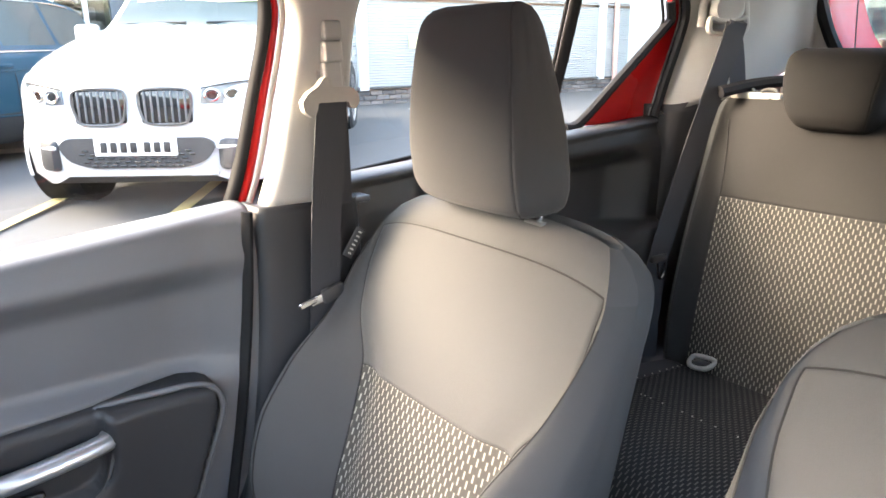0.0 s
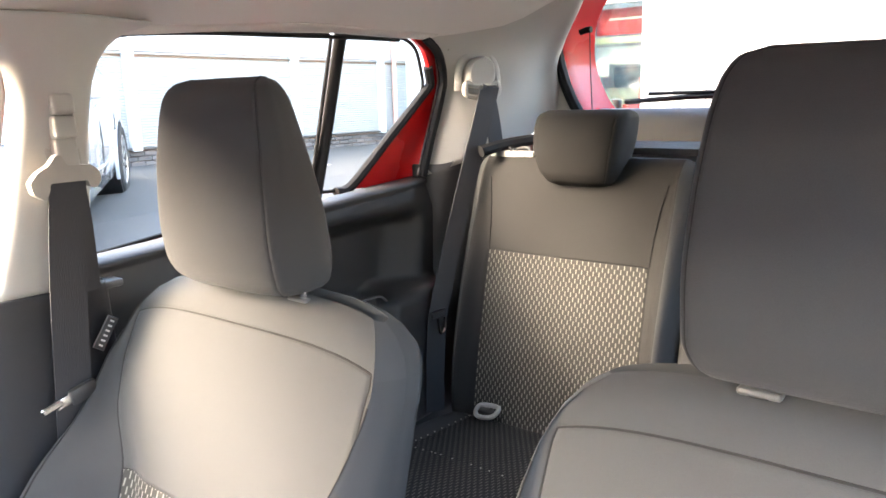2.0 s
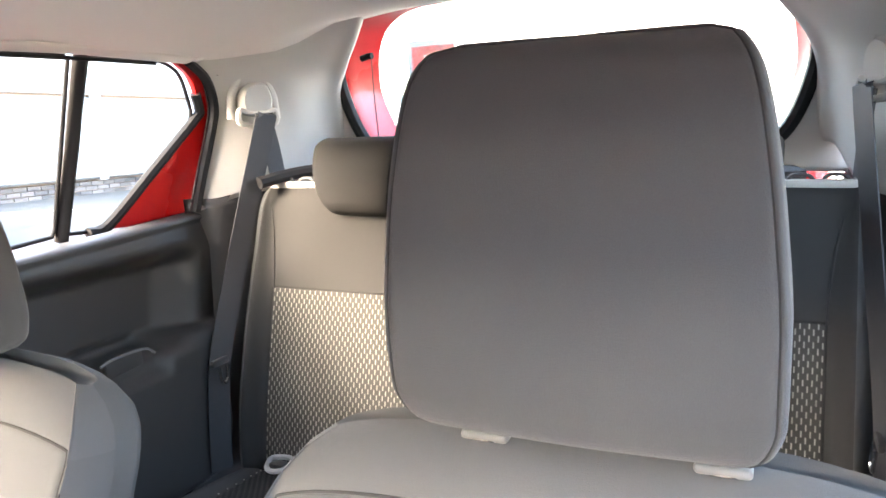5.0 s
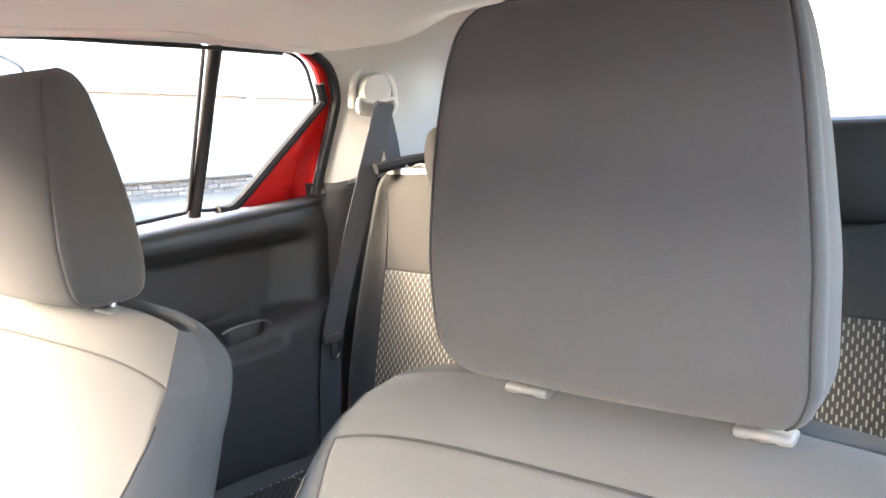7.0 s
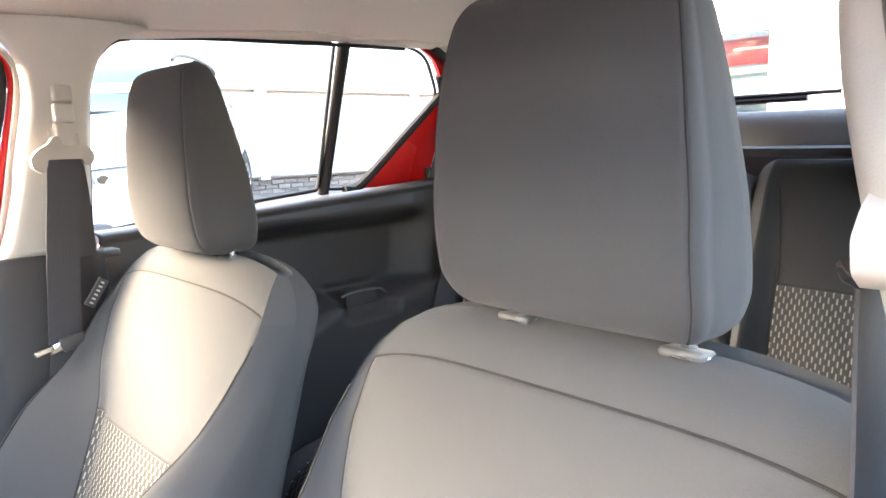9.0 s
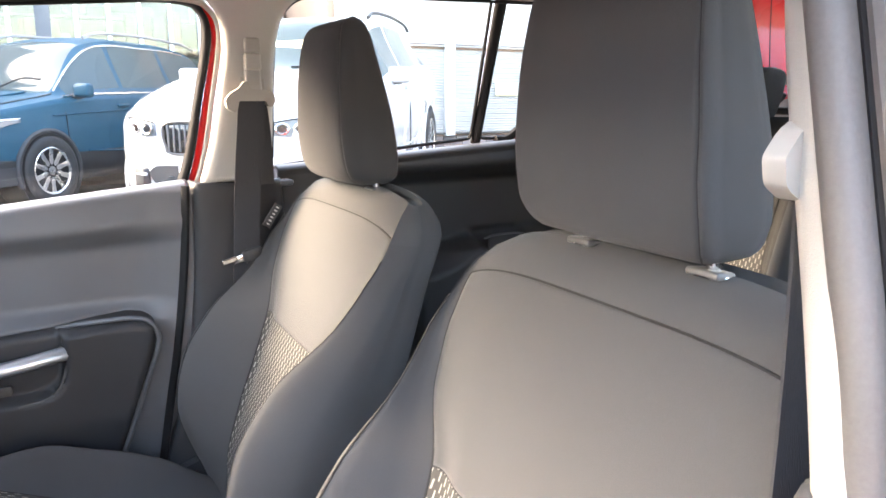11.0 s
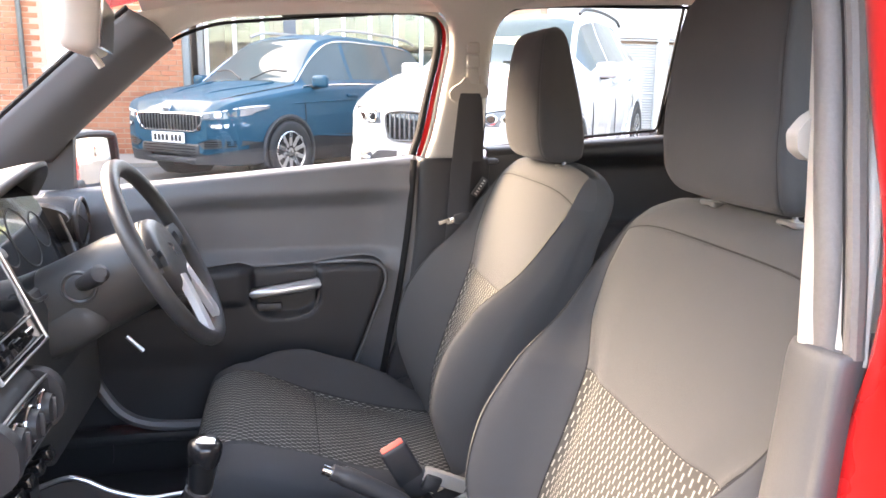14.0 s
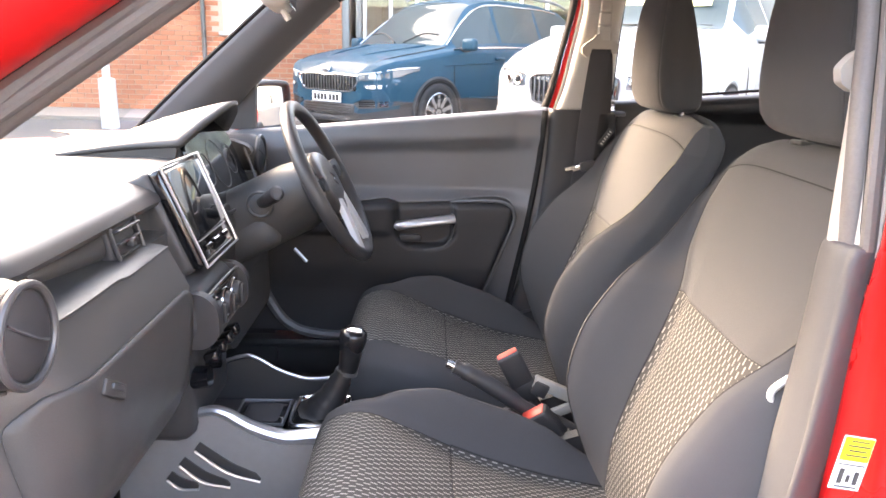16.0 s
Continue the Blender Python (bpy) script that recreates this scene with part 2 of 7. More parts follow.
def ribbon(line, width, thick, across, bm=None):
    """A flat band along a line, its width lying along `across` (one vector or one a point)."""
    bm = bm or bmesh.new()
    line = [Vector(p) for p in line]
    rings = []
    for i, p in enumerate(line):
        a, b = line[max(i - 1, 0)], line[min(i + 1, len(line) - 1)]
        way = (b - a).normalized()
        ac = Vector(across[i] if isinstance(across, list) else across)
        ac = (ac - way * ac.dot(way)).normalized()
        nrm = way.cross(ac).normalized()
        w = width[i] if isinstance(width, list) else width
        rings.append([bm.verts.new(p + ac * u * w / 2 + nrm * v * thick / 2) for u, v in ((-1, -1), (-0.6, -1.2), (0, -1.3), (0.6, -1.2), (1, -1), (1, 1), (0.6, 1.2), (0, 1.3), (-0.6, 1.2), (-1, 1))])
    for A, B in zip(rings, rings[1:]):
        for j in range(10):
            bm.faces.new((A[j], A[(j + 1) % 10], B[(j + 1) % 10], B[j]))
    bm.faces.new(rings[0][::-1])
    bm.faces.new(rings[-1])
    return bm


def prism(poly, axis, a, b, bevel=0.0, seg=2, bm=None):
    """A flat outline (two coordinates) pushed along an axis from a to b, with rounded edges."""
    made = bmesh.new()
    put = {"x": lambda u, v, w: (w, u, v), "y": lambda u, v, w: (u, w, v), "z": lambda u, v, w: (u, v, w)}[axis]
    low = [made.verts.new(put(u, v, a)) for u, v in poly]
    high = [made.verts.new(put(u, v, b)) for u, v in poly]
    k = len(poly)
    made.faces.new(low[::-1])
    made.faces.new(high)
    for i in range(k):
        made.faces.new((low[i], low[(i + 1) % k], high[(i + 1) % k], high[i]))
    if bevel:
        edges = [e for e in made.edges if e.calc_face_angle(0) > radians(25)]
        bmesh.ops.bevel(made, geom=edges, offset=bevel, segments=seg, profile=0.5, affect="EDGES")
    return join(bm, made)


def round_poly(poly, r, n=4):
    """Rounds the corners of a closed outline."""
    out = []
    k = len(poly)
    rs = r if isinstance(r, (list, tuple)) else [r] * k
    for i in range(k):
        a, b, c = Vector(poly[i - 1]), Vector(poly[i]), Vector(poly[(i + 1) % k])
        ra = min(rs[i], (a - b).length * 0.48, (c - b).length * 0.48)
        p, q = b + (a - b).normalized() * ra, b + (c - b).normalized() * ra
        for j in range(n + 1):
            t = j / n
            out.append(tuple(p * (1 - t) ** 2 + b * 2 * t * (1 - t) + q * t * t))
    return out


def strip(loops, mat, name, parent=None, label="", closed=True):
    """Joins outlines of equal count, one after another, into one smooth sheet."""
    k = len(loops[0])
    verts = [p for loop in loops for p in loop]
    faces = []
    for r in range(len(loops) - 1):
        for j in range(k if closed else k - 1):
            f = (r * k + j, r * k + (j + 1) % k, (r + 1) * k + (j + 1) % k, (r + 1) * k + j)
            faces.append(f)
    return mesh_ob(name, verts, faces, mat, parent, label)


def grid_parts(V, region, made, parent, uv=None, wrap=False, sharp=()):
    """Splits one smooth grid of points into parts: region(i, j) names the part of a face, made maps it to (name, material, label)."""
    V = np.asarray(V, dtype=float)
    R, C = V.shape[:2]
    sets = {}
    cols = C if wrap else C - 1
    for i in range(R - 1):
        for j in range(cols):
            key = region(i, j)
            if key is None:
                continue
            sets.setdefault(key, []).append((i, j))
    # one normal a point for the whole grid, so that parts meet without a crease
    out = {}
    for key, cells in sets.items():
        index, verts, faces, uvs = {}, [], [], []
        for i, j in cells:
            f = []
            for a, b in ((i, j), (i, (j + 1) % C), (i + 1, (j + 1) % C), (i + 1, j)):
                if (a, b) not in index:
                    index[(a, b)] = len(verts)
                    verts.append(V[a, b])
                    uvs.append(uv[a][b] if uv is not None else (0, 0))
                f.append(index[(a, b)])
            faces.append(tuple(f))
        name, mat, label = made[key]
        out[key] = mesh_ob(name, verts, faces, mat, parent, label, uvs if uv is not None else None)
        if sharp:
            column = {v: ij[1] for ij, v in index.items()}
            for e in out[key].data.edges:
                a, b = (column[v] for v in e.vertices)
                e.use_edge_sharp = a == b and a in sharp
    return out


def cubic(xs, ys, x):
    """A smooth curve through (xs, ys), without overshoot."""
    xs, ys = np.asarray(xs, float), np.asarray(ys, float)
    d = np.diff(ys) / np.diff(xs)
    m = np.zeros(len(xs))
    m[0], m[-1] = d[0], d[-1]
    for k in range(1, len(xs) - 1):
        m[k] = 0.0 if d[k - 1] * d[k] <= 0 else 2 * d[k - 1] * d[k] / (d[k - 1] + d[k])
    x = np.clip(x, xs[0], xs[-1])
    k = np.clip(np.searchsorted(xs, x) - 1, 0, len(xs) - 2)
    h = xs[k + 1] - xs[k]
    t = (x - xs[k]) / h
    return (ys[k] * (2 * t ** 3 - 3 * t ** 2 + 1) + h * m[k] * (t ** 3 - 2 * t ** 2 + t) + ys[k + 1] * (3 * t ** 2 - 2 * t ** 3) + h * m[k + 1] * (t ** 3 - t ** 2))


def tight(n):
    """n steps from 0 to 1, packed towards both ends."""
    return [0.5 - 0.5 * math.cos(math.pi * i / n) for i in range(n)]

# ---- the car's body: s is -1 on the driver's (right) side, +1 on the open passenger side ----
def gx(z):
    """How far out the side glass lies at height z."""
    return 0.735 - 0.25 * (z - 1.15)


def on_glass(s, loop, inward=0.0):
    return [(s * (gx(z) - inward), y, z) for y, z in loop]


FRONT_WIN = [(-1.05, 1.145), (-.795, 1.350), (-.705, 1.386), (-.548, 1.402), (-.300, 1.422), (-.188, 1.426), (-.187, 1.365), (-.203, 1.240), (-.244, 1.072), (-.570, 1.046), (-.900, 1.014), (-1.062, 1.000)]
FRONT_R = [.03, .08, .05, .02, .02, .035, .02, .02, .012, .02, .02, .012]
REAR_WIN = [(-.080, 1.100), (-.078, 1.229), (-.070, 1.395), (-.030, 1.443), (.210, 1.458), (.440, 1.465), (.432, 1.152), (.168, 1.128)]
REAR_R = [.012, .02, .05, .05, .02, .008, .008, .02]
QUARTER = [(.478, 1.466), (.640, 1.472), (.700, 1.452), (.752, 1.362), (.545, 1.158), (.500, 1.150), (.455, 1.153)]
QUARTER_R = [.008, .03, .03, .025, .03, .02, .008]

body = thing("car_body", (0, 0, 0.2), "red hatchback body with pale grey headliner and pillar trims", "car body")


def resample(loop, n):
    """n points spread evenly along a closed outline."""
    p = [Vector(q) for q in loop] + [Vector(loop[0])]
    d = [0.0]
    for a, b in zip(p, p[1:]):
        d.append(d[-1] + (b - a).length)
    out = []
    for k in range(n):
        t = d[-1] * k / n
        i = max(j for j in range(len(d)) if d[j] <= t + 1e-9)
        i = min(i, len(p) - 2)
        f = (t - d[i]) / max(d[i + 1] - d[i], 1e-9)
        out.append(p[i].lerp(p[i + 1], f))
    return out


def window(owner, s, loop, radii, label):
    """A side window: pane, rubber seal all round."""
    line = round_poly(loop, radii, 5)
    edge = on_glass(s, line)
    seal = part("window_seal", tube(resample(edge, 120), 0.004, 8, closed=True), RUBBER, owner, "black rubber window seal")
    me = bmesh.new()
    ring = [me.verts.new(p) for p in edge]
    me.faces.new(ring)
    p = part("window_pane", me, GLASS, owner, label, smooth=0)
    p.visible_shadow = False
    return p


def sheet(owner, name, rows, mat, label="", thick=0.004, crisp=0.0):
    """A panel through rows of points, given a little thickness."""
    V = np.array(rows, dtype=float)
    ob = grid_parts(V, lambda i, j: 0, {0: (name, mat, label)}, owner)[0]
    if crisp:
        bm = bmesh.new()
        bm.from_mesh(ob.data)
        for e in bm.edges:
            e.smooth = len(e.link_faces) < 2 or e.calc_face_angle(0) < radians(crisp)
        bm.to_mesh(ob.data)
        bm.free()
    mod = ob.modifiers.new("thickness", "SOLIDIFY")
    mod.thickness, mod.offset = thick, 0
    return ob


def fine_rows(rows, n=6, m=6):
    """Refines a coarse net of points smoothly both ways."""
    rows = [smooth_line(r, n) for r in rows]
    cols = list(zip(*rows))
    cols = [smooth_line(c, m) for c in cols]
    return [list(r) for r in zip(*cols)]


def side_trim(s):
    """Pillars, seals and the painted body of one side."""
    # upper B pillar trim, pale grey, bulging inwards
    rows = []
    cut = 1.085 if s < 0 else 1.050
    front = (-.216, -.196, -.179, -.168, -.176, -.205, -.245) if s < 0 else (-.160, -.158, -.157, -.160, -.172, -.195, -.23)
    for z, w0, w1 in zip((cut, 1.16, 1.26, 1.34, 1.40, 1.435, 1.455), front, (-.072, -.070, -.068, -.064, -.050, -.020, .03)):
        x = 0.622 - 0.16 * (z - 1.25) - (.038 * min(1, (1.42 - z) / .06) if s > 0 and z < 1.42 else 0)
        wid = w1 - w0
        lift = max(0, z - 1.38) * 0.9
        rows.append([(s * (x + 0.040), w0 + .004, z), (s * (x + 0.014), w0 + 0.002, z), (s * (x - 0.004), w0 + 0.012, z), (s * (x - 0.012 - lift * 0.4), w0 + wid * 0.5, z), (s * (x - 0.006), w1 - 0.020, z), (s * (x + 0.020), w1 - 0.006, z), (s * (x + 0.06), w1, z)])
    if s > 0:
        rows = []
        for z, xi, yi, xo, yo in ((1.045, .620, -.156, .636, -.157), (1.064, .617, -.155, .633, -.157), (1.13, .599, -.145, .625, -.152), (1.18, .582, -.135, .612, -.146), (1.235, .565, -.127, .592, -.139), (1.30, .552, -.122, .577, -.134), (1.36, .556, -.130, .582, -.150), (1.41, .574, -.150, .600, -.190), (1.45, .60, -.16, .62, -.215)):
            rows.append([(xo + .035, yo + .022, z), (xo + .010, yo + .006, z), (xo - .001, yo, z), (xo * .5 + xi * .5, yo * .5 + yi * .5 - .002, z), (xi + .002, yi, z), (xi - .003, yi + .012, z), (xi + .002, -.085, z), (xi + .02, -.066, z), (xi + .07, -.058, z)])
    sheet(body, "pillar_trim", fine_rows(rows, 5, 5), TRIM_GREY, "pale grey pillar trim")
    # lower B pillar trim, black, with a hard top edge
    rows = []
    front = (-.232, -.238, -.240, -.245, -.256, -.275, -.31, -.34) if s < 0 else (-.166, -.172, -.174, -.186, -.206, -.245, -.295, -.33)
    for k, (z, w1) in enumerate(zip((cut, cut - .007, 1.00, .90, .80, .68, .56, .45), (-.060, -.058, -.055, -.05, -.03, 0.0, .01, .02))):
        w0 = front[k]
        x = 0.652 - 0.02 * (1.08 - z) - (0 if s < 0 else .010)
        q = 0.006 if k == 0 else 0.0
        rows.append([(s * (x + (.05 if s < 0 else .018)), w0 + q + (0 if s < 0 else .022), z), (s * (x + 0.012), w0 + 0.002 + q, z), (s * (x - 0.016 + q), w0 + 0.016, z), (s * (x - 0.024 + q), w0 * 0.4 + w1 * 0.6, z), (s * (x - 0.014), w1 - 0.012, z), (s * (x + 0.03), w1, z)])
    if s > 0:
        rows = []
        for k, z in enumerate((1.052, 1.044, .99, .93, .86, .79, .70, .60, .48)):
            q = .007 if k == 0 else 0
            yl, yr, yg = (float(np.interp(-z, (-1.05, -.95, -.86, -.77, -.48), v)) for v in ((-.157, -.165, -.175, -.186, -.23), (-.162, -.168, -.173, -.182, -.22), (-.153, -.160, -.170, -.184, -.215)))
            rows.append([(.664, yg + .03, z), (.668 - q * .4, yg + q, z), (.660, yr + .004 + q, z), (.650, yr + q, z), (.630, yl - .004 + q, z), (.612 + q, yl + .002 + q, z), (.607 + q, yl + .018, z), (.604 + q, -.10, z), (.612, -.06, z), (.66, -.05, z)])
        lid_rows = [[(.610 + .056 * u, -.150 + .09 * v, 1.0525) for u in (0, .5, 1)] for v in (0, .5, 1)]
        sheet(body, "pillar_trim_top", lid_rows, PILLAR_DARK, "", .003)
    sheet(body, "pillar_trim", fine_rows(rows, 4, 4), PLASTIC_MID if s < 0 else PILLAR_DARK, "black lower pillar trim" if s < 0 else "dark grey lower pillar trim", 0.005)
    if s < 0:
        part("pillar_trim_top", rbox((0.05, .185, 0.012), (s * .664, -.130, cut - .006), .004), PLASTIC, body)
    # the painted pillar behind the trim, and the door seal on its front edge
    zs = (0.30, 0.60, 0.80, 0.95, 1.10, 1.25, 1.36, 1.425)
    red = []
    for z in zs:
        x = gx(z) if z > 1.1 else 0.748 + 0.02 * min(1, (1.1 - z) / .3)
        fwd = -.166 - 0.06 * max(0, (1.0 - z)) ** 1.5 + (.014 if s > 0 and z > 1.02 else 0)
        if s < 0:
            fwd = -.145 - .30 * max(0, 1.25 - z) ** 1.2 if z > .9 else -.26
        if s > 0 and z < 1.02:
            x0 = .658 - .02 * max(0, 1.0 - z)
            red.append([(x0, fwd + .026, z), (x0 + .03, fwd + .020, z), (x - .012, fwd + .012, z), (x, fwd + .035, z), (x, -.03, z), (x - .02, .0, z)])
            continue
        red.append([(s * (x - (.066 if s > 0 else .045)), fwd + 0.012, z), (s * (x - 0.045 + (.015 if s < 0 else 0)), fwd, z), (s * (x - 0.008), fwd + 0.004, z), (s * x, fwd + 0.030, z), (s * x, -.10, z), (s * (x - .02), -.095, z)])
    sheet(body, "door_pillar", fine_rows(red, 3, 4), RED, "red painted door pillar", 0.004)
    if s > 0:
        seal = [(.640, -.145, 1.050), (.630, -.144, 1.12), (.612, -.139, 1.19), (.595, -.134, 1.255), (.583, -.136, 1.32), (.588, -.160, 1.385)]
    else:
        seal = [(s * (gx(z) - .026), y, z) for y, z in ((-.222, 1.05), (-.198, 1.138), (-.183, 1.235), (-.170, 1.325), (-.167, 1.365), (-.172, 1.392), (-.188, 1.412), (-.212, 1.423), (-.30, 1.430))]
    seal += [] if s < 0 else [(s * .605, -.205, 1.412), (s * .620, -.26, 1.425), (s * .625, -.40, 1.425), (s * .63, -.55, 1.405)] + ([(.632, -.64, 1.355), (.64, -.77, 1.262), (.655, -.94, 1.145), (.66, -1.10, 1.03)] if s > 0 else [(-.650, -.66, 1.395), (-.655, -.775, 1.340), (-.670, -.86, 1.275), (-.690, -1.03, 1.128), (-.70, -1.09, 1.06)])
    if s > 0:
        line = smooth_line(seal, 10)
        part("door_seal", tube(line, 0.0130, 12), RUBBER_GREY, body, "grey rubber door seal")
        part("door_seal_lip", tube([(p.x + .024, p.y + (.002 if p.z < 1.38 else 0), p.z + (0 if p.z < 1.38 else .012)) for p in line], 0.0075, 10), RUBBER_GREY, body)
        part("seal_groove", tube([(p.x + .015, p.y + .004, p.z) for p in line[:50]], .006, 8), RUBBER, body)
    else:
        part("door_seal", tube(smooth_line(seal, 8), 0.0055, 8), ADJUSTER, body, "pale door opening seal")
        rear_lip = [(-.688, -0.068, 1.127), (-.664, -0.066, 1.276), (-.652, -0.063, 1.350), (-.646, -0.059, 1.387), (-.643, -0.042, 1.414), (-.641, -0.009, 1.439), (-.640, 0.064, 1.447), (-.639, 0.166, 1.452), (-.638, 0.296, 1.455), (-.637, 0.456, 1.459), (-.637, 0.616, 1.461)]
        part("window_lip", tube(smooth_line(rear_lip, 6), .0038, 8), RUBBER, body, "black edge of the rear window opening")
    # A pillar trim: a dark band from the dash up to the headliner
    lower = [(-1.085, 1.075), (-1.02, 1.147), (-.93, 1.228), (-.87, 1.280), (-.825, 1.318), (-.79, 1.347)]
    upper = [(-1.40, .955), (-1.32, 1.02), (-1.20, 1.125), (-1.07, 1.235), (-.962, 1.325), (-.86, 1.402)]
    rows = []
    for (ya, za), (yb, zb) in zip(lower, upper):
        a = Vector((s * (gx(za) - 0.055), ya, za))
        b = Vector((s * (gx(zb) - 0.085), yb, zb))
        m = a.lerp(b, 0.5) + Vector((-s * 0.022, .012, 0))
        rows.append([a + Vector((s * .04, .0, -.012)), a, m, b])
    sheet(body, "pillar_trim", fine_rows(rows, 5, 5), PILLAR_DARK, "dark grey windscreen pillar trim", 0.006)
    part("screen_seal", tube(smooth_line([r[3] + Vector((s * .006, -.006, .004)) for r in rows], 5), .006, 8), RUBBER, body, "black windscreen edge seal")
    top = [(-.66, 1.455), (-.45, 1.478), (-.1, 1.495), (.4, 1.512), (.80, 1.50)]
    slope = [(-1.42, .93), (-1.30, 1.02), (-1.17, 1.12), (-1.05, 1.21), (-.94, 1.30), (-.83, 1.39)] if s < 0 else [(-1.36, .93), (-1.16, 1.06), (-.97, 1.195), (-.83, 1.29), (-.73, 1.36), (-.62, 1.42)]
    outer = [Vector((s * (gx(z) + 0.0), y, z)) for y, z in slope + top[s > 0:]]
    part("roof_rail", tube(smooth_line(outer, 6), 0.030 if s < 0 else 0.050, 12, flat=0.8), RED, body, "red painted roof rail")
    if s > 0:
        part("drip_seal", tube(smooth_line([p + Vector((-.044, .026, -.034)) for p in outer], 6), .006, 8), RUBBER, body)
        part("door_frame_edge", tube(smooth_line([p + Vector((-s * .050, .030, -.040)) for p in outer[:8]], 6), 0.015, 10), RUBBER_GREY, body, "dark grey inner edge of the door opening")
    # C pillar trim
    F = [(.735, 1.165, .668), (.762, 1.25, .662), (.790, 1.335, .655), (.796, 1.385, .648), (.770, 1.440, .640), (.715, 1.472, .632), (.64, 1.485, .63)]
    rows = []
    for k, (y, z, x) in enumerate(F):
        t = k / 6
        zr = 1.270 + t * 0.285 + .038 * max(0, (t - .55) / .45)
        yr = 1.085 - t * 0.05 - max(0, t - .7) * .15
        xr = .520 - .02 * t - max(0, t - .6) * .28
        zm = z * .5 + zr * .5 - .012
        rows.append([(s * (x + .02), y - .012, z), (s * x, y, z), (s * (.612 - .02 * t), y + .075, z + (zr - z) * .25), (s * (.575 - .03 * t), .5 * (y + yr) + .02, zm), (s * (xr + .025), yr - .035, zr - .005), (s * xr, yr, zr), (s * (xr + .012), yr + .03, zr + .004)])
    sheet(body, "pillar_trim", fine_rows(rows, 6, 5), TRIM_GREY, "pale grey rear pillar trim", 0.006)
    # black panel below it, down to the wheel arch
    rows = []
    for z, y0 in ((1.190, .742), (1.10, .745), (.98, .742), (.86, .735), (.74, .705), (.62, .63), (.52, .56)):
        zz = z + .03 if z > 1.15 else z
        rows.append([(s * .70, y0 - .02, z), (s * .668, y0 - .004, z), (s * .640, y0 + .02, z), (s * .618, y0 + .07, z + .012 * (z > 1.15)), (s * .600, .86, zz), (s * .585, .98, zz), (s * .565, 1.08, zz + .01)])
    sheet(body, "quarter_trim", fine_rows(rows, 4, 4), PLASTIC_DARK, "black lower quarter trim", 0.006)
    edge = [(s * .690, .765, 1.18), (s * .668, .800, 1.33), (s * .655, .812, 1.39), (s * .648, .790, 1.440), (s * .650, .752, 1.462), (s * .655, .70, 1.474)]
    part("door_seal", tube(smooth_line(edge, 8), 0.012, 8), RUBBER, body, "black rear door seal")
    part("door_seal", tube(smooth_line([(s * (x + .004), y - .012, z - .002) for y, z, x in F[:6]], 6), .0105, 8), RUBBER, body, "black rear door seal")
    joint = [(s * .630, .775, 1.447), (s * .607, .85, 1.452), (s * .578, .93, 1.462), (s * .545, 1.0, 1.470), (s * .523, 1.05, 1.478)]
    part("trim_joint", tube(smooth_line(joint, 5), .0022, 6), PILLAR_DARK, body, "fine joint between pillar trim and headliner")
    # the pillar trim turns in to the tailgate opening
    rows = [[(s * .575, 1.06, 1.215), (s * .50, 1.09, 1.215), (s * .415, 1.105, 1.225)], [(s * .565, 1.06, 1.26), (s * .50, 1.085, 1.262), (s * .440, 1.105, 1.268)], [(s * .545, 1.055, 1.36), (s * .52, 1.075, 1.36), (s * .482, 1.092, 1.362)], [(s * .535, 1.045, 1.46), (s * .522, 1.058, 1.462), (s * .503, 1.072, 1.466)]]
    sheet(body, "aperture_trim", fine_rows(rows, 3, 4), TRIM_GREY, "", .004)
    low = [(s * .690, .765, 1.18), (s * .688, .770, 1.05), (s * .682, .758, .90), (s * .672, .715, .76), (s * .66, .63, .62), (s * .65, .55, .52)]
    part("door_seal", tube(smooth_line(low, 8), 0.014, 8), RUBBER, body)


side_trim(-1)
side_trim(1)

# roof: red skin, pale grey headliner
def roof_z(x, y):
    side = min(1, abs(x) / 0.64)
    mid = 1.520 + 0.028 * math.sin(min(1, max(0, (y + .85) / 1.3)) * math.pi / 2)
    edge = 1.425 + 0.045 * min(1, max(0, (y + .25) / .6))
    front = -0.05 * max(0, (-.55 - y) / .35) ** 2
    rise = min(1, max(0, (y - .76) / .26))
    inner = min(1, max(0, (.57 - abs(x)) / .14))
    return mid - (mid - edge) * side ** 3.2 + front + .045 * rise * rise * (3 - 2 * rise) * inner * inner * (3 - 2 * inner)


ys = np.linspace(-.84, 1.03, 48)
rows = [[(x, y, roof_z(x, y)) for x in np.linspace(-.648, .648, 40)] for y in ys]
sheet(body, "headliner", rows, LINER, "pale grey cloth headliner", 0.008)
rows = [[(x * 1.04, y, roof_z(x, y) + 0.045) for x in np.linspace(-.66, .66, 24)] for y in np.linspace(-.93, 1.16, 24)]
sheet(body, "roof_skin", rows, RED, "red painted roof", 0.004)
part("roof_header", rbox((1.2, .10, .03), (0, -.89, 1.455), .012), LINER, body)
# roof light slot above the rear window
part("roof_slot", rbox((.20, .035, .012), (.10, .93, roof_z(.10, .93) - .005), .005), PLASTIC_DARK, body)

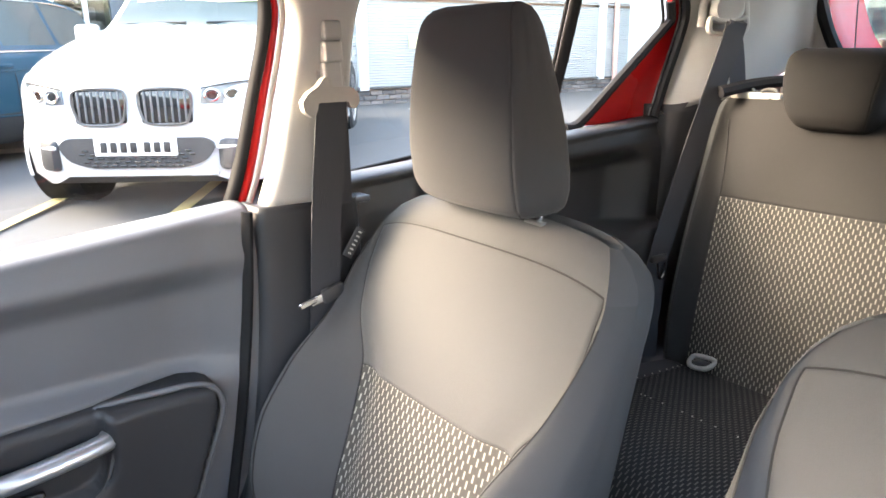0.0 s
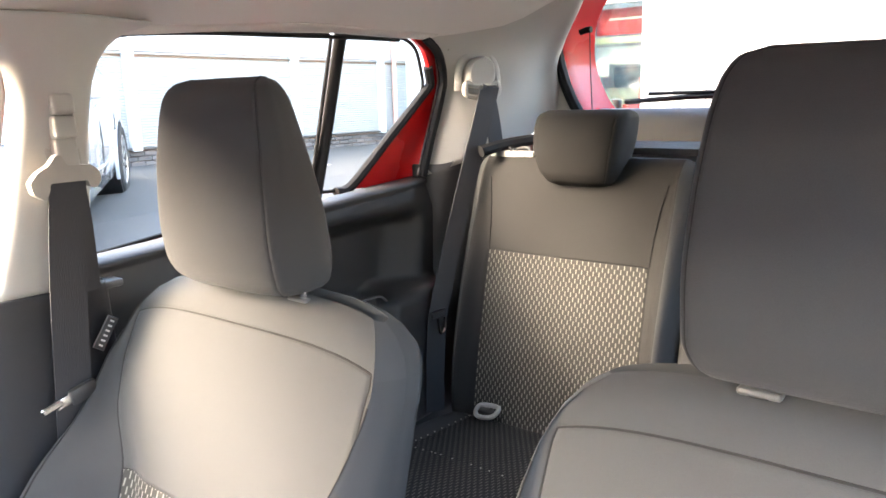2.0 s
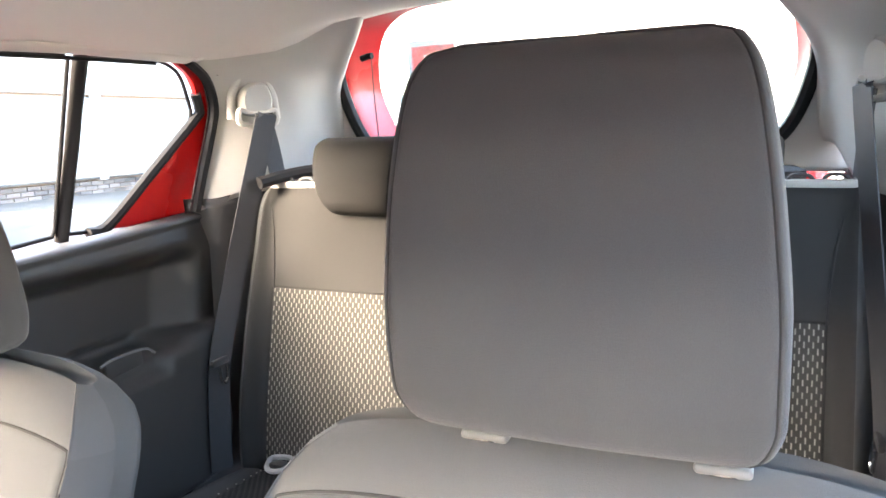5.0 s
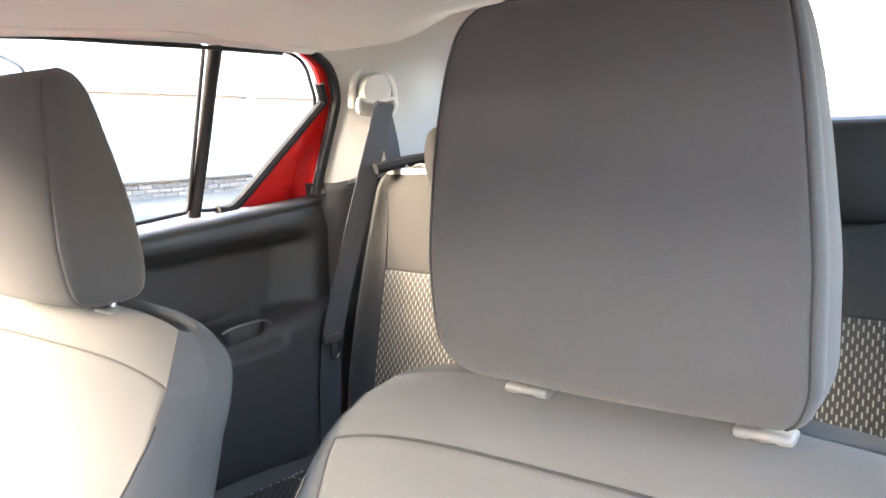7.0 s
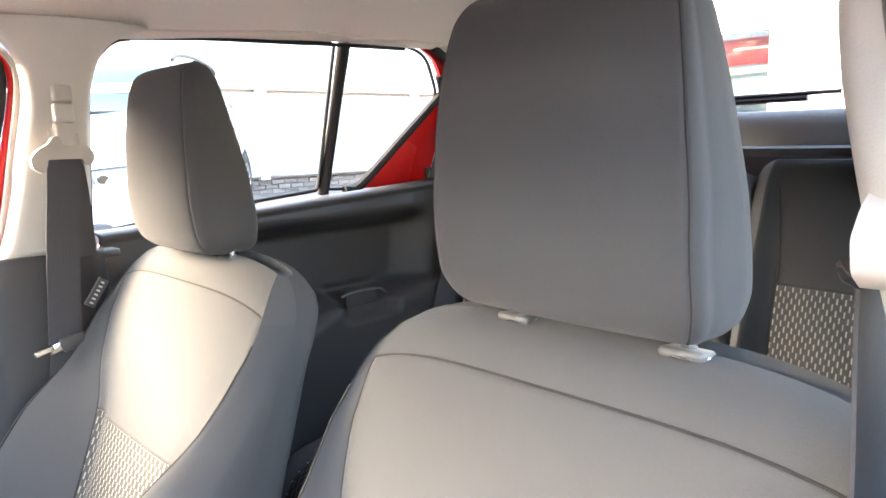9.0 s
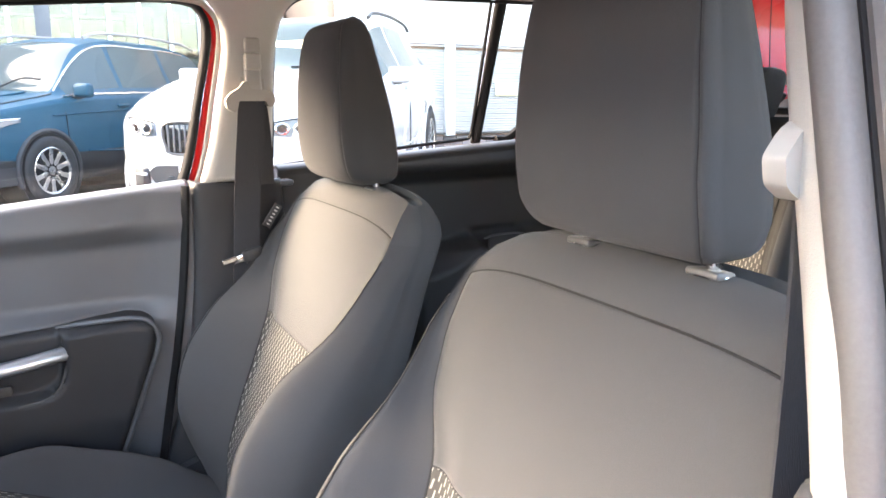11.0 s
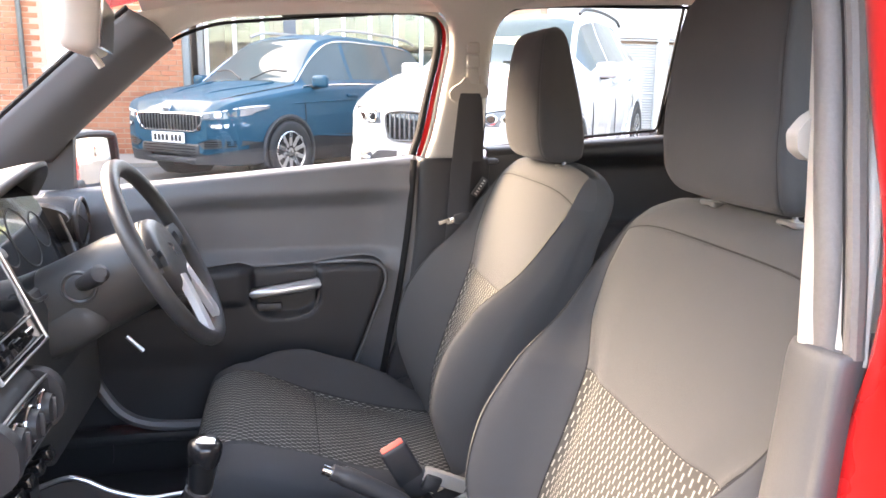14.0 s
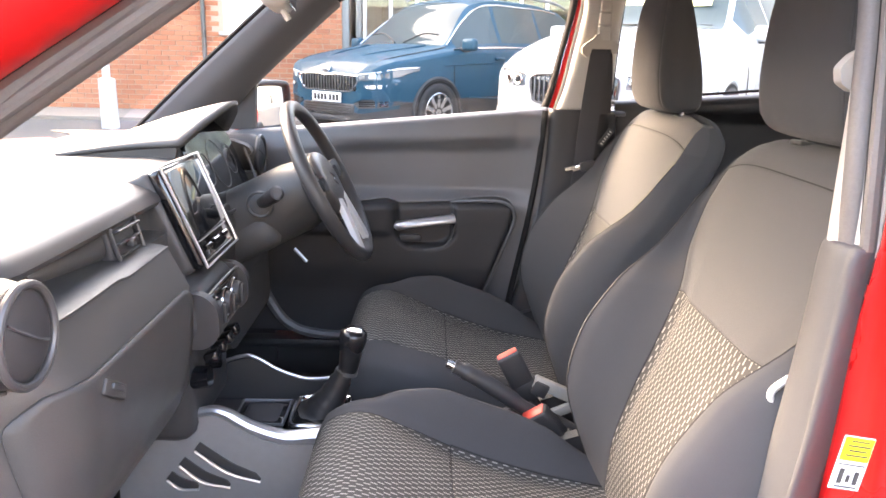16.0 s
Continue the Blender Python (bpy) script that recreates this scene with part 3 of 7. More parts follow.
# headliner edge down to the window tops
for s in (-1, 1):
    tops = [(-.90, 1.262), (-.85, 1.304), (-.80, 1.348), (-.705, 1.392), (-.548, 1.408), (-.262, 1.430), (-.10, 1.445), (.0, 1.450), (.21, 1.464), (.44, 1.471), (.64, 1.478), (.72, 1.47)]
    if s > 0:
        tops = tops[6:]
    rows = [[(s * .610, y, roof_z(.610, y) - .003), (s * .640, y, min(roof_z(.640, y), z + .012) - .003), (s * (gx(z) - .012), y, z + .001), (s * (gx(z) + .012), y, z + .010)] for y, z in tops]
    sheet(body, "headliner_edge", fine_rows(rows, 3, 5), LINER, "", .003)
# windscreen
rows = [[(x, y - .10 * (abs(x) / .62) ** 2 * -1, z) for x in np.linspace(-.62 + .0 * k, .62, 16)] for k, (y, z) in enumerate(((-.90, 1.47), (-1.08, 1.33), (-1.28, 1.18), (-1.50, 1.00)))]
screen_glass = sheet(body, "windscreen", rows, SCREEN_GLASS, "clear windscreen", 0.0)
screen_glass.modifiers.clear()
screen_glass.visible_shadow = False

# tailgate: red inner frame, glass, pale trim below the glass
tailgate = thing("tailgate", (0, 1.2, 0.9), "closed red tailgate with rear window, wiper and grey inner trim", "tailgate")
HALF_OPEN = [(.40, 1.245), (.468, 1.30), (.508, 1.41), (.506, 1.49), (.492, 1.535), (.462, 1.575), (.405, 1.604), (.30, 1.616)]
OPEN = [(-x, z) for x, z in HALF_OPEN] + [(0, 1.622)] + HALF_OPEN[::-1]


def gate_y(z):
    return 1.045 + (1.57 - z) * 0.20


line = smooth_line([(x, gate_y(z), z) for x, z in OPEN], 6)
part("tailgate_seal", tube(line, 0.015, 8), RUBBER, body, "black tailgate seal")
loops = []
for f, dy in ((1.03, .005), (1.0, .02), (.955, .055), (.905, .115), (.87, .135)):
    loops.append([(x * (f if f > 1 else 1 - (1 - f) * .5), gate_y(1.4 + (z - 1.4) * f) + dy, 1.405 + (z - 1.405) * (f if z < 1.405 else 1 - (1 - f) * .22)) for x, z in [(p.x, p.z) for p in line]])
strip(loops, RED, "tailgate_frame", tailgate, "red painted inner frame", closed=False)
GLASS_LOOP = [(x * .94, 1.405 + (z - 1.405) * (.875 if z < 1.405 else .97)) for x, z in OPEN]
me = bmesh.new()
me.faces.new([me.verts.new((p.x, gate_y(p.z) + .14, p.z)) for p in smooth_line([(x, 0, z) for x, z in GLASS_LOOP], 4)])
rg = part("rear_window", me, GLASS, tailgate, "clear rear window glass", smooth=0)
rg.visible_shadow = False
rows = [[(x, y + .04 * (1 - (x / .47) ** 2), z) for x in np.linspace(-.47, .47, 16)] for y, z in ((1.185, 1.300), (1.170, 1.296), (1.155, 1.27), (1.150, 1.20), (1.155, 1.10), (1.16, .80))]
sheet(tailgate, "tailgate_trim", fine_rows(rows, 1, 4), surface("mid grey tailgate trim", (.155, .155, .16), .6, grain=.25, scale=700, vary=.06), "grey tailgate trim", 0.006)
part("tailgate_lower", rbox((1.1, .05, .75), (0, 1.24, .90), .02), RED, tailgate)
wiper = part("wiper_arm", tube([(-.42, 1.275, 1.318), (-.25, 1.285, 1.328), (-.02, 1.29, 1.330)], 0.007, 6), RUBBER, tailgate, "black rear wiper")
part("wiper_blade", tube([(-.36, 1.283, 1.338), (.05, 1.293, 1.342)], 0.005, 6), RUBBER, wiper)
part("wiper_pivot", rbox((.03, .03, .03), (-.44, 1.262, 1.312), .008), PLASTIC_DARK, wiper)
# parcel shelf with its cord and pin
shelf = thing("parcel_shelf", (0, 1.0, 1.2), "black parcel shelf behind the rear seats", "parcel shelf")
part("shelf_board", prism(round_poly([(-.50, .905), (.50, .905), (.47, 1.14), (-.47, 1.14)], .04), "z", 1.212, 1.226, .004), CARPET, shelf)
part("shelf_lip", tube(smooth_line([(-.56, .80, 1.218), (-.53, .88, 1.232), (-.48, .96, 1.240), (-.44, 1.05, 1.244)], 6), .012, 8, flat=1.2), RUBBER, shelf)
part("shelf_cord", tube(smooth_line([(-.432, 1.085, 1.490), (-.430, 1.088, 1.40), (-.425, 1.09, 1.30), (-.42, 1.08, 1.24)], 5), 0.0013, 5), RUBBER, shelf)
part("cord_pin", tube([(-.450, 1.070, 1.487), (-.432, 1.07, 1.492), (-.420, 1.068, 1.492)], 0.0075, 8), RUBBER, tailgate)

# floor, tunnel, sills, boot
tagged(part("floor", prism([(-.66, -1.45), (.66, -1.45), (.66, 1.20), (-.66, 1.20)], "z", .300, .32), CARPET), "black carpeted car floor", "floor", kind="structure")
part("seat_riser", rbox((1.22, .55, .12), (0, .48, .375), .03), CARPET, body)
part("rear_seat_pan", rbox((1.26, .60, .09), (0, .50, .44), .03), CARPET, body)
for s in (-1, 1):
    part("sill", rbox((.10, 1.10, .14), (s * .715, -.68, .36), .03, 3), RED if s > 0 else PLASTIC_DARK, body, "painted door sill" if s > 0 else "")
    part("sill_trim", rbox((.07, 1.05, .03), (s * .655, -.68, .425), .012, 2), PLASTIC_DARK, body)
    part("kick_panel", prism(round_poly([(-1.45, .32), (-1.45, .95), (-1.12, .95), (-1.00, .60), (-.98, .44), (-.98, .32)], .05), "x", s * .66, s * .69, .006), PLASTIC_DARK, body)
part("bulkhead", rbox((1.32, .04, .72), (0, -1.47, .62), .01), CARPET, body)
part("bonnet", rbox((1.40, .80, .05), (0, -1.95, .93), .02, 3, (4, 0, 0)), RED, body, "red bonnet")
for s in (-1, 1):
    part("front_wing", rbox((.06, .95, .55), (s * .74, -1.78, .64), .03, 3), RED, body)
    part("rear_quarter", rbox((.06, .56, .85), (s * .755, 1.02, .72), .03, 3), RED, body)


# ---- doors ----
def bump(v, a, b, soft):
    """1 between a and b, falling to 0 over soft on both sides."""
    def step(t):
        t = min(1, max(0, t))
        return t * t * (3 - 2 * t)
    return step((v - a) / soft + .5) * step((b - v) / soft + .5)


def door_card(owner, s, ylo, yhi, sill, depth, zlow, mat, label, split=None):
    """An inner door panel as one sculpted sheet: sill(y) is its top edge, depth(y, z) how far it stands in."""
    rows = []
    ys = np.linspace(ylo, yhi, 130)
    for k in range(96):
        row = []
        for y in ys:
            zt = sill(y)
            if k < 8:
                t = k / 8
                z = zt + 0.006 * math.sin(t * math.pi) - .012 * t * t
                x = gx(zt) - .010 - (gx(zt) - .010 - .668) * (1 - (1 - t) ** 2)
            else:
                t = (k - 8) / 87
                z = zt - .012 - (zt - .012 - zlow) * t
                if split is not None:
                    top = arm_top(y) + .004
                    z = zt - .012 - (zt - .012 - top) * (t * 87 / 35) if k < 43 else top - (top - zlow) * (k - 43) / 52
                x = .668 - .012 * min(1, t * 12) - depth(y, z)
            row.append((s * x, y, z))
        rows.append(row)
    if split is None:
        return sheet(owner, "door_panel", rows, mat, label, 0.004)
    made = grid_parts(np.array(rows), lambda i, j: int(split(rows[i][j][1] * .5 + rows[i][j + 1][1] * .5, rows[i][j][2] * .5 + rows[i + 1][j][2] * .5)), {0: ("door_panel", mat, label), 1: ("arm_rest", PLASTIC_MID, "darker moulded arm rest")}, owner)
    for ob in made.values():
        mod = ob.modifiers.new("thickness", "SOLIDIFY")
        mod.thickness, mod.offset = .004, 0
    return made[0]


front_door = thing("front_door", (-.70, -.65, .45), "driver's door, closed, black panel with silver pull handle", "car door", "car doors")


def front_sill(y):
    return 1.000 + .082 * (y + 1.06) / .84 + .004


def arm_top(y):
    return float(np.interp(y, (-1.1, -.735, -.668, -.627, -.499, -.436, -.372, -.345, -.330, -.320), (.812, .825, .833, .822, .829, .837, .842, .838, .830, .812)))


def arm_end(z):
    return float(np.interp(z, (.46, .56, .658, .717, .767, .801), (-.44, -.40, -.365, -.343, -.325, -.319)))


def front_depth(y, z):
    low = bump(z, .30, arm_top(y) - .003, .010) * bump(y, -1.3, arm_end(z) - .006, .014)
    pocket = bump(y, -.640, -.484, .014) * bump(z, .712 + .05 * (abs(y + .562) / .085) ** 4, arm_top(y) + .01, .010)
    front_block = bump(y, -1.3, -.655, .03) * bump(z, .750, arm_top(y) - .006, .010)
    dent = bump(y, -.80, -.30, .16) * bump(z, .845, .985 + .03 * (y + .55), .05)
    flare = .03 * max(0, (y + .32) / .12)
    return .036 * low - .030 * pocket * low + .010 * front_block - .026 * dent + flare * .5 - .012 * bump(z, .30, .62, .08)


door_card(front_door, -1, -1.09, -.240, front_sill, front_depth, .46, PLASTIC, "black moulded door panel", lambda y, z: z < arm_top(y) + .004 and y < arm_end(z))
part("door_gap", tube(smooth_line([(-.648, -.249, 1.083), (-.648, -.257, .967), (-.648, -.270, .859), (-.648, -.287, .749), (-.648, -.306, .651), (-.648, -.33, .52)], 5), .0095, 8, flat=.6), RUBBER, front_door, "black rubber edge of the door")
window(front_door, -1, FRONT_WIN, FRONT_R, "driver's window glass")
part("pull_handle", tube(smooth_line([(-.640, -.648, .766), (-.630, -.64, .768), (-.622, -.60, .775), (-.620, -.54, .784), (-.628, -.488, .790), (-.640, -.480, .792)], 6), .0145, 12, flat=.8), SATIN, front_door, "satin silver pull handle")
part("pull_cup", tube(smooth_line([(-.628, -.655, .765), (-.626, -.640, .725), (-.624, -.60, .708), (-.622, -.55, .705), (-.624, -.50, .722), (-.628, -.476, .780)], 6), .004, 6), PLASTIC_DARK, front_door)
part("inner_release", rbox((.012, .06, .02), (-.632, -.60, .735), .005), PLASTIC_DARK, front_door)
# black frame, red painted edge and pale seal round the rear top corner of the driver's window
FRAME_IN = [(-.264, 1.045), (-.236, 1.122), (-.215, 1.235), (-.199, 1.327), (-.196, 1.383), (-.206, 1.408), (-.229, 1.418), (-.30, 1.421), (-.42, 1.415), (-.55, 1.406)]
FRAME_OUT = [(-.242, 1.045), (-.218, 1.128), (-.200, 1.235), (-.183, 1.331), (-.181, 1.376), (-.192, 1.406), (-.214, 1.421), (-.30, 1.428), (-.42, 1.423), (-.55, 1.413)]
FRAME_RED = [(-.226, 1.045), (-.203, 1.134), (-.187, 1.235), (-.174, 1.320), (-.171, 1.372), (-.181, 1.405), (-.199, 1.421), (-.30, 1.432), (-.42, 1.427), (-.55, 1.417)]
curves = [smooth_line([(-(gx(z) - d), y, z) for y, z in c], 6) for c, d in ((FRAME_IN, .004), (FRAME_OUT, .018), (FRAME_RED, .020))]
sheet(front_door, "window_frame", [[a, a.lerp(b, .5) + Vector((.004, 0, 0)), b] for a, b in zip(curves[0], curves[1])], RUBBER, "flat black window frame", .003)
sheet(front_door, "frame_edge", [[a + Vector((-.002, .001, 0)), b] for a, b in zip(curves[1], curves[2])], RED, "red painted edge of the door frame", .002)
part("mirror_corner", prism(round_poly([(-1.13, 1.010), (-1.03, 1.010), (-1.022, 1.150), (-1.05, 1.150)], .008), "x", -.742, -.715, .005), PLASTIC_DARK, front_door, "black triangular mirror corner")
part("door_skin", rbox((.05, .88, .58), (-.755, -.655, .665), .03, 3), RED, front_door, "red outer door skin")
part("card_ridge", tube(smooth_line([(-.664, -.50, .828), (-.646, -.46, .837), (-.630, -.41, .842), (-.626, -.365, .842), (-.626, -.334, .831), (-.626, -.320, .800), (-.627, -.326, .767), (-.630, -.345, .717), (-.634, -.367, .655), (-.638, -.402, .56), (-.638, -.44, .46)], 6), .0048, 8), PLASTIC, front_door, "raised rounded edge of the arm rest")

for s in (-1, 1):
    rear_door = thing("rear_door", (s * .70, .38, .45), "rear door, closed, black panel with red window corner" if s < 0 else "rear door behind the passenger, closed, black panel", "car door", "car doors")

    def rear_sill(y):
        return 1.107 + .052 * (y + .03) / .80

    def rear_depth(y, z):
        dent = bump(y, .10, .66 + .15 * (z - 1.0), .10) * bump(z, .915 - .05 * bump(y, 0, .35, .2), 1.075 + .02 * (y - .3), .05)
        ledge = bump(y, .24, .735, .03) * bump(z, .60, .905 + .02 * bump(y, .60, .9, .1), .018)
        cup = bump(y, .42, .56, .03) * bump(z, .87, .93, .02)
        return -.058 * dent + .040 * ledge - .026 * cup - .006

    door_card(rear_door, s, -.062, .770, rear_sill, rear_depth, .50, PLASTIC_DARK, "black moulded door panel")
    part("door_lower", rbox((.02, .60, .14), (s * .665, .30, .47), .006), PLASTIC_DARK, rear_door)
    window(rear_door, s, REAR_WIN, REAR_R, "rear door window glass")
    window(rear_door, s, QUARTER, QUARTER_R, "rear quarter window glass")
    part("window_divider", tube([(s * (gx(1.48) - .004), .462, 1.485), (s * (gx(1.30) - .004), .454, 1.30), (s * (gx(1.14) - .004), .444, 1.140)], .0125, 10, flat=.6), RUBBER, rear_door, "black window divider bar")
    tri = [(.545, 1.150), (.762, 1.358), (.806, 1.335), (.800, 1.145)]
    corner = part("corner_panel", prism(tri, "x", -.006, .006, .0), RED, rear_door, "red painted window corner")
    for v in corner.data.vertices:
        v.co = (s * (gx(v.co.z) - .004) + v.co.x, v.co.y, v.co.z)
    bow = [(s * (gx(z) - .002), y, z) for y, z in [(.785, 1.345), (.776, 1.385), (.755, 1.425), (.725, 1.460), (.68, 1.485)]]
    part("corner_panel", ribbon(smooth_line(bow, 5), .036, .010, (0, .8, .6)), RED, rear_door, "red painted window corner")
    part("corner_seal", tube(smooth_line(on_glass(s, [(.50, 1.148), (.545, 1.157), (.65, 1.258), (.752, 1.358), (.762, 1.375), (.745, 1.41)], .006), 5), .011, 8), RUBBER, rear_door)
    part("door_skin", rbox((.05, .84, .74), (s * .765, .38, .72), .03, 3), RED, rear_door, "red outer door skin")
    part("front_frame", tube([(s * .708, -.082, 1.09), (s * .680, -.080, 1.30), (s * .660, -.062, 1.42)], .013, 8), RUBBER, rear_door)
    if s < 0:
        part("pull_cup", rbox((.012, .085, .035), (s * .640, .470, .912), .008, 2, (4, 0, 0)), PLASTIC_DARK, rear_door, "dark recessed pull cup")
        part("pull_rim", tube(smooth_line([(s * .628, .41, .925), (s * .628, .44, .931), (s * .628, .51, .930), (s * .628, .535, .915)], 5), .0025, 6), PLASTIC, rear_door)

# ---- seats ----
GUIDE_GREY = surface("pale grey guide plastic", (.27, .265, .26), .5)
GUIDE_DARK = surface("dark grey guide plastic", (.12, .118, .116), .4)
THREAD = surface("pale thread", (.30, .29, .27), .8)
SEGS = (6, 8, 8, 6, 5, 4, 4, 4)


def ring_half(ctrl):
    """A smooth half outline through nine control points, from the front's middle round the side to the back's middle."""
    p = [np.array((-ctrl[1][0], ctrl[1][1]))] + [np.array(c) for c in ctrl] + [np.array((-ctrl[-2][0], ctrl[-2][1]))]
    out = []
    for s, n in enumerate(SEGS):
        a, b, c, d = p[s:s + 4]
        for t in tight(n):
            out.append(0.5 * (2 * b + (c - a) * t + (2 * a - 5 * b + 4 * c - d) * t * t + (3 * b - a - 3 * c + d) * t ** 3))
    out.append(p[-2])
    return out


def padded(parent, cx, keys, shape, marks, plan, upright=True, drop=0.0, drop_from=1.0, groove=0.003, ridge=(1.0, 1.0), stitched=False, outer=None, piped=0.0, seam_to=0.0):
    """An upholstered pad. keys: rows (heights, or depths for a cushion); shape: the outline's measures at the keys; marks: rows that bound
    the panels; plan: what each panel is made of."""
    rows = []
    ends = [keys[0], *marks, keys[-1]]
    for a, b in zip(ends, ends[1:]):
        n = max(4, round((b - a) / 0.011))
        rows += [a + (b - a) * t for t in tight(n)]
    rows.append(keys[-1])
    at = {k: cubic(keys, v, np.array(rows)) for k, v in shape.items()}
    K = sum(SEGS)
    seam = SEGS[0] + SEGS[1]
    edge = seam + SEGS[2] + SEGS[3]
    crest = seam + SEGS[2] - 1
    V, UV = [], []
    sign = -1 if upright else 1
    for i, r in enumerate(rows):
        qc, xs, xp, fw, W, qb = (at[k][i] for k in ("c", "xs", "xp", "fwd", "W", "b"))
        mid = qc + (qb - qc) * 0.5
        halves = []
        core = xp, W
        for k, lift in enumerate(ridge):
            f = fw * lift
            more = at["out"][i] if k == outer else 0.0
            xp, W = core[0] + more, core[1] + more
            halves.append(ring_half([(0, qc + sign * 0.004), (xs * 0.6, qc + sign * 0.003), (xs, qc), (xp, qc + sign * f), (W, qc + sign * f * 0.55 - sign * 0.03 * min(1, abs(qb - qc) / 0.1)),
                                     (W, mid), (W * 0.95, qb + (qc - qb) * 0.10), (W * 0.62, qb), (0, qb)]))
        xp, W = core
        full = halves[0] + [np.array((-h[0], h[1])) for h in halves[1][-2:0:-1]]
        row, uvr = [], []
        for j, (x, q) in enumerate(full):
            h = j if j <= K else 2 * K - j
            dip = 0.0
            if h == seam and r <= marks[-1] + 1e-6:
                dip = groove
            if h <= seam and any(abs(r - m) < 1e-6 for m in marks):
                dip = groove
            q = q - sign * dip
            d = drop * (abs(x) / shape["W"][0]) ** 4 * min(1, max(0, (r - drop_from) / (keys[-1] - drop_from))) if drop else 0
            row.append((cx + x, q, r - d) if upright else (cx + x, r, q))
            uvr.append((x, r * 1.08))
        V.append(row)
        UV.append(uvr)
    V = np.array(V)

    def half_of(j):
        return j if j < K else 2 * K - 1 - j

    def region(i, j):
        h = half_of(j)
        r = (rows[i] + rows[i + 1]) / 2
        side = "l" if j < K else "r"
        if h < seam:
            for m, name in zip(marks, plan["middle"]):
                if r < m:
                    return name
            return plan["middle"][len(marks)]
        if r > marks[-1] and h < edge + 3 and "yoke" in plan["parts"]:
            return "yoke"
        if h < crest:
            return "bolster_" + side
        if h < edge + 3:
            return "flank_" + side
        return "back"
    out = grid_parts(V, region, plan["parts"], parent, UV, wrap=True)
    for k in (0, -1):
        ring = V[k]
        mid = ring.mean(axis=0)
        n = len(ring)
        mesh_ob("end_cap", [*ring, mid], [(j, (j + 1) % n, n) for j in range(n)], plan["parts"]["back"][1], parent)
    # stitched seam lines in the grooves, and a pair of a seam's edges in pale thread
    def stitches(line):
        bm = bmesh.new()
        dots = smooth_line(line[::2], 4)
        for p in dots[::3]:
            bmesh.ops.create_cube(bm, size=1, matrix=Matrix.Translation(Vector(p) + Vector((0, 0, .004))) @ Matrix.Diagonal((.0026, .0026, .0015, 1)))
        tagged(part("stitching", bm, THREAD, parent, "pale stitches"), kind="stuff")
    proud = np.array((0, -.001, 0) if upright else (0, 0, .001))
    last = max(i for i, r in enumerate(rows) if r <= max(marks[-1], seam_to) + 1e-6)
    if piped:
        tip = max(i for i, r in enumerate(rows) if r <= piped)
        for j in (crest, len(V[0]) - crest):
            part("seam", tube([V[i][j] for i in range(2, tip + 1)], 0.0013, 5), SEAM, parent)
    for j in (seam, len(V[0]) - seam):
        part("seam", tube([V[i][j] + proud for i in range(2, last + 1)], 0.0017, 5), SEAM, parent)
        if stitched:
            stitches([V[i][j] for i in range(2, len(rows) - 2)])
    for m in marks:
        i = min(range(len(rows)), key=lambda k: abs(rows[k] - m))
        line = np.array([V[i][j % len(V[0])] for j in range(-seam, seam + 1)])
        part("seam", tube(line + proud, 0.0015, 5), SEAM, parent)
        if stitched:
            stitches(line)
    return V, rows


def head_restraint(parent, cx, keys, shape, seam_to=0.91, crown=.009, cloth=HEAD_CLOTH):
    """A head restraint with a front cover and two side panels."""
    zs = [keys[0] + (keys[-1] - keys[0]) * t for t in np.linspace(0, 1, 46)]
    at = {k: cubic(keys, v, np.array(zs)) for k, v in shape.items()}
    K = sum(SEGS)
    seam = SEGS[0] + SEGS[1]
    V = []
    for i, z in enumerate(zs):
        f, b, w = at["f"][i], at["b"][i], at["w"][i]
        d = b - f
        soft = min(1, d / 0.08)
        ctrl = [(0, f - 0.003), (w * 0.55, f - 0.001), (w * seam_to, f + crown * soft), (w * 0.99, f + (crown + .021) * soft), (w, f + d * 0.55), (w * 0.99, b - 0.018 * soft), (w * 0.92, b - 0.003 * soft), (w * 0.5, b), (0, b + 0.003)]
        half = ring_half(ctrl)
        full = half + [np.array((-h[0], h[1])) for h in half[-2:0:-1]]
        n = len(full)
        V.append([(cx + x, y + (0.0022 if j in (seam, n - seam) else 0), z) for j, (x, y) in enumerate(full)])
    V = np.array(V)

    def region(i, j):
        h = j if j < K else 2 * K - 1 - j
        if seam <= h < K - 7:
            return "l" if j < K else "r"
        return "front"
    n = len(V[0])
    out = grid_parts(V, region, {"front": ("headrest", cloth, "charcoal cloth head restraint cover"), "l": ("side_panel", cloth, ""), "r": ("side_panel", cloth, "")}, parent, wrap=True)
    pad = out["front"]
    for key in "lr":
        out[key].parent = pad
        out[key].matrix_parent_inverse = Matrix()
    for k in (0, -1):
        mesh_ob("end_panel", [*V[k], V[k].mean(axis=0)], [(j, (j + 1) % n, n) for j in range(n)], cloth, pad)
    for j in (seam, n - seam):
        part("seam", tube([v[j] for v in V[1:]], 0.0015, 5), SEAM, pad)
    return pad


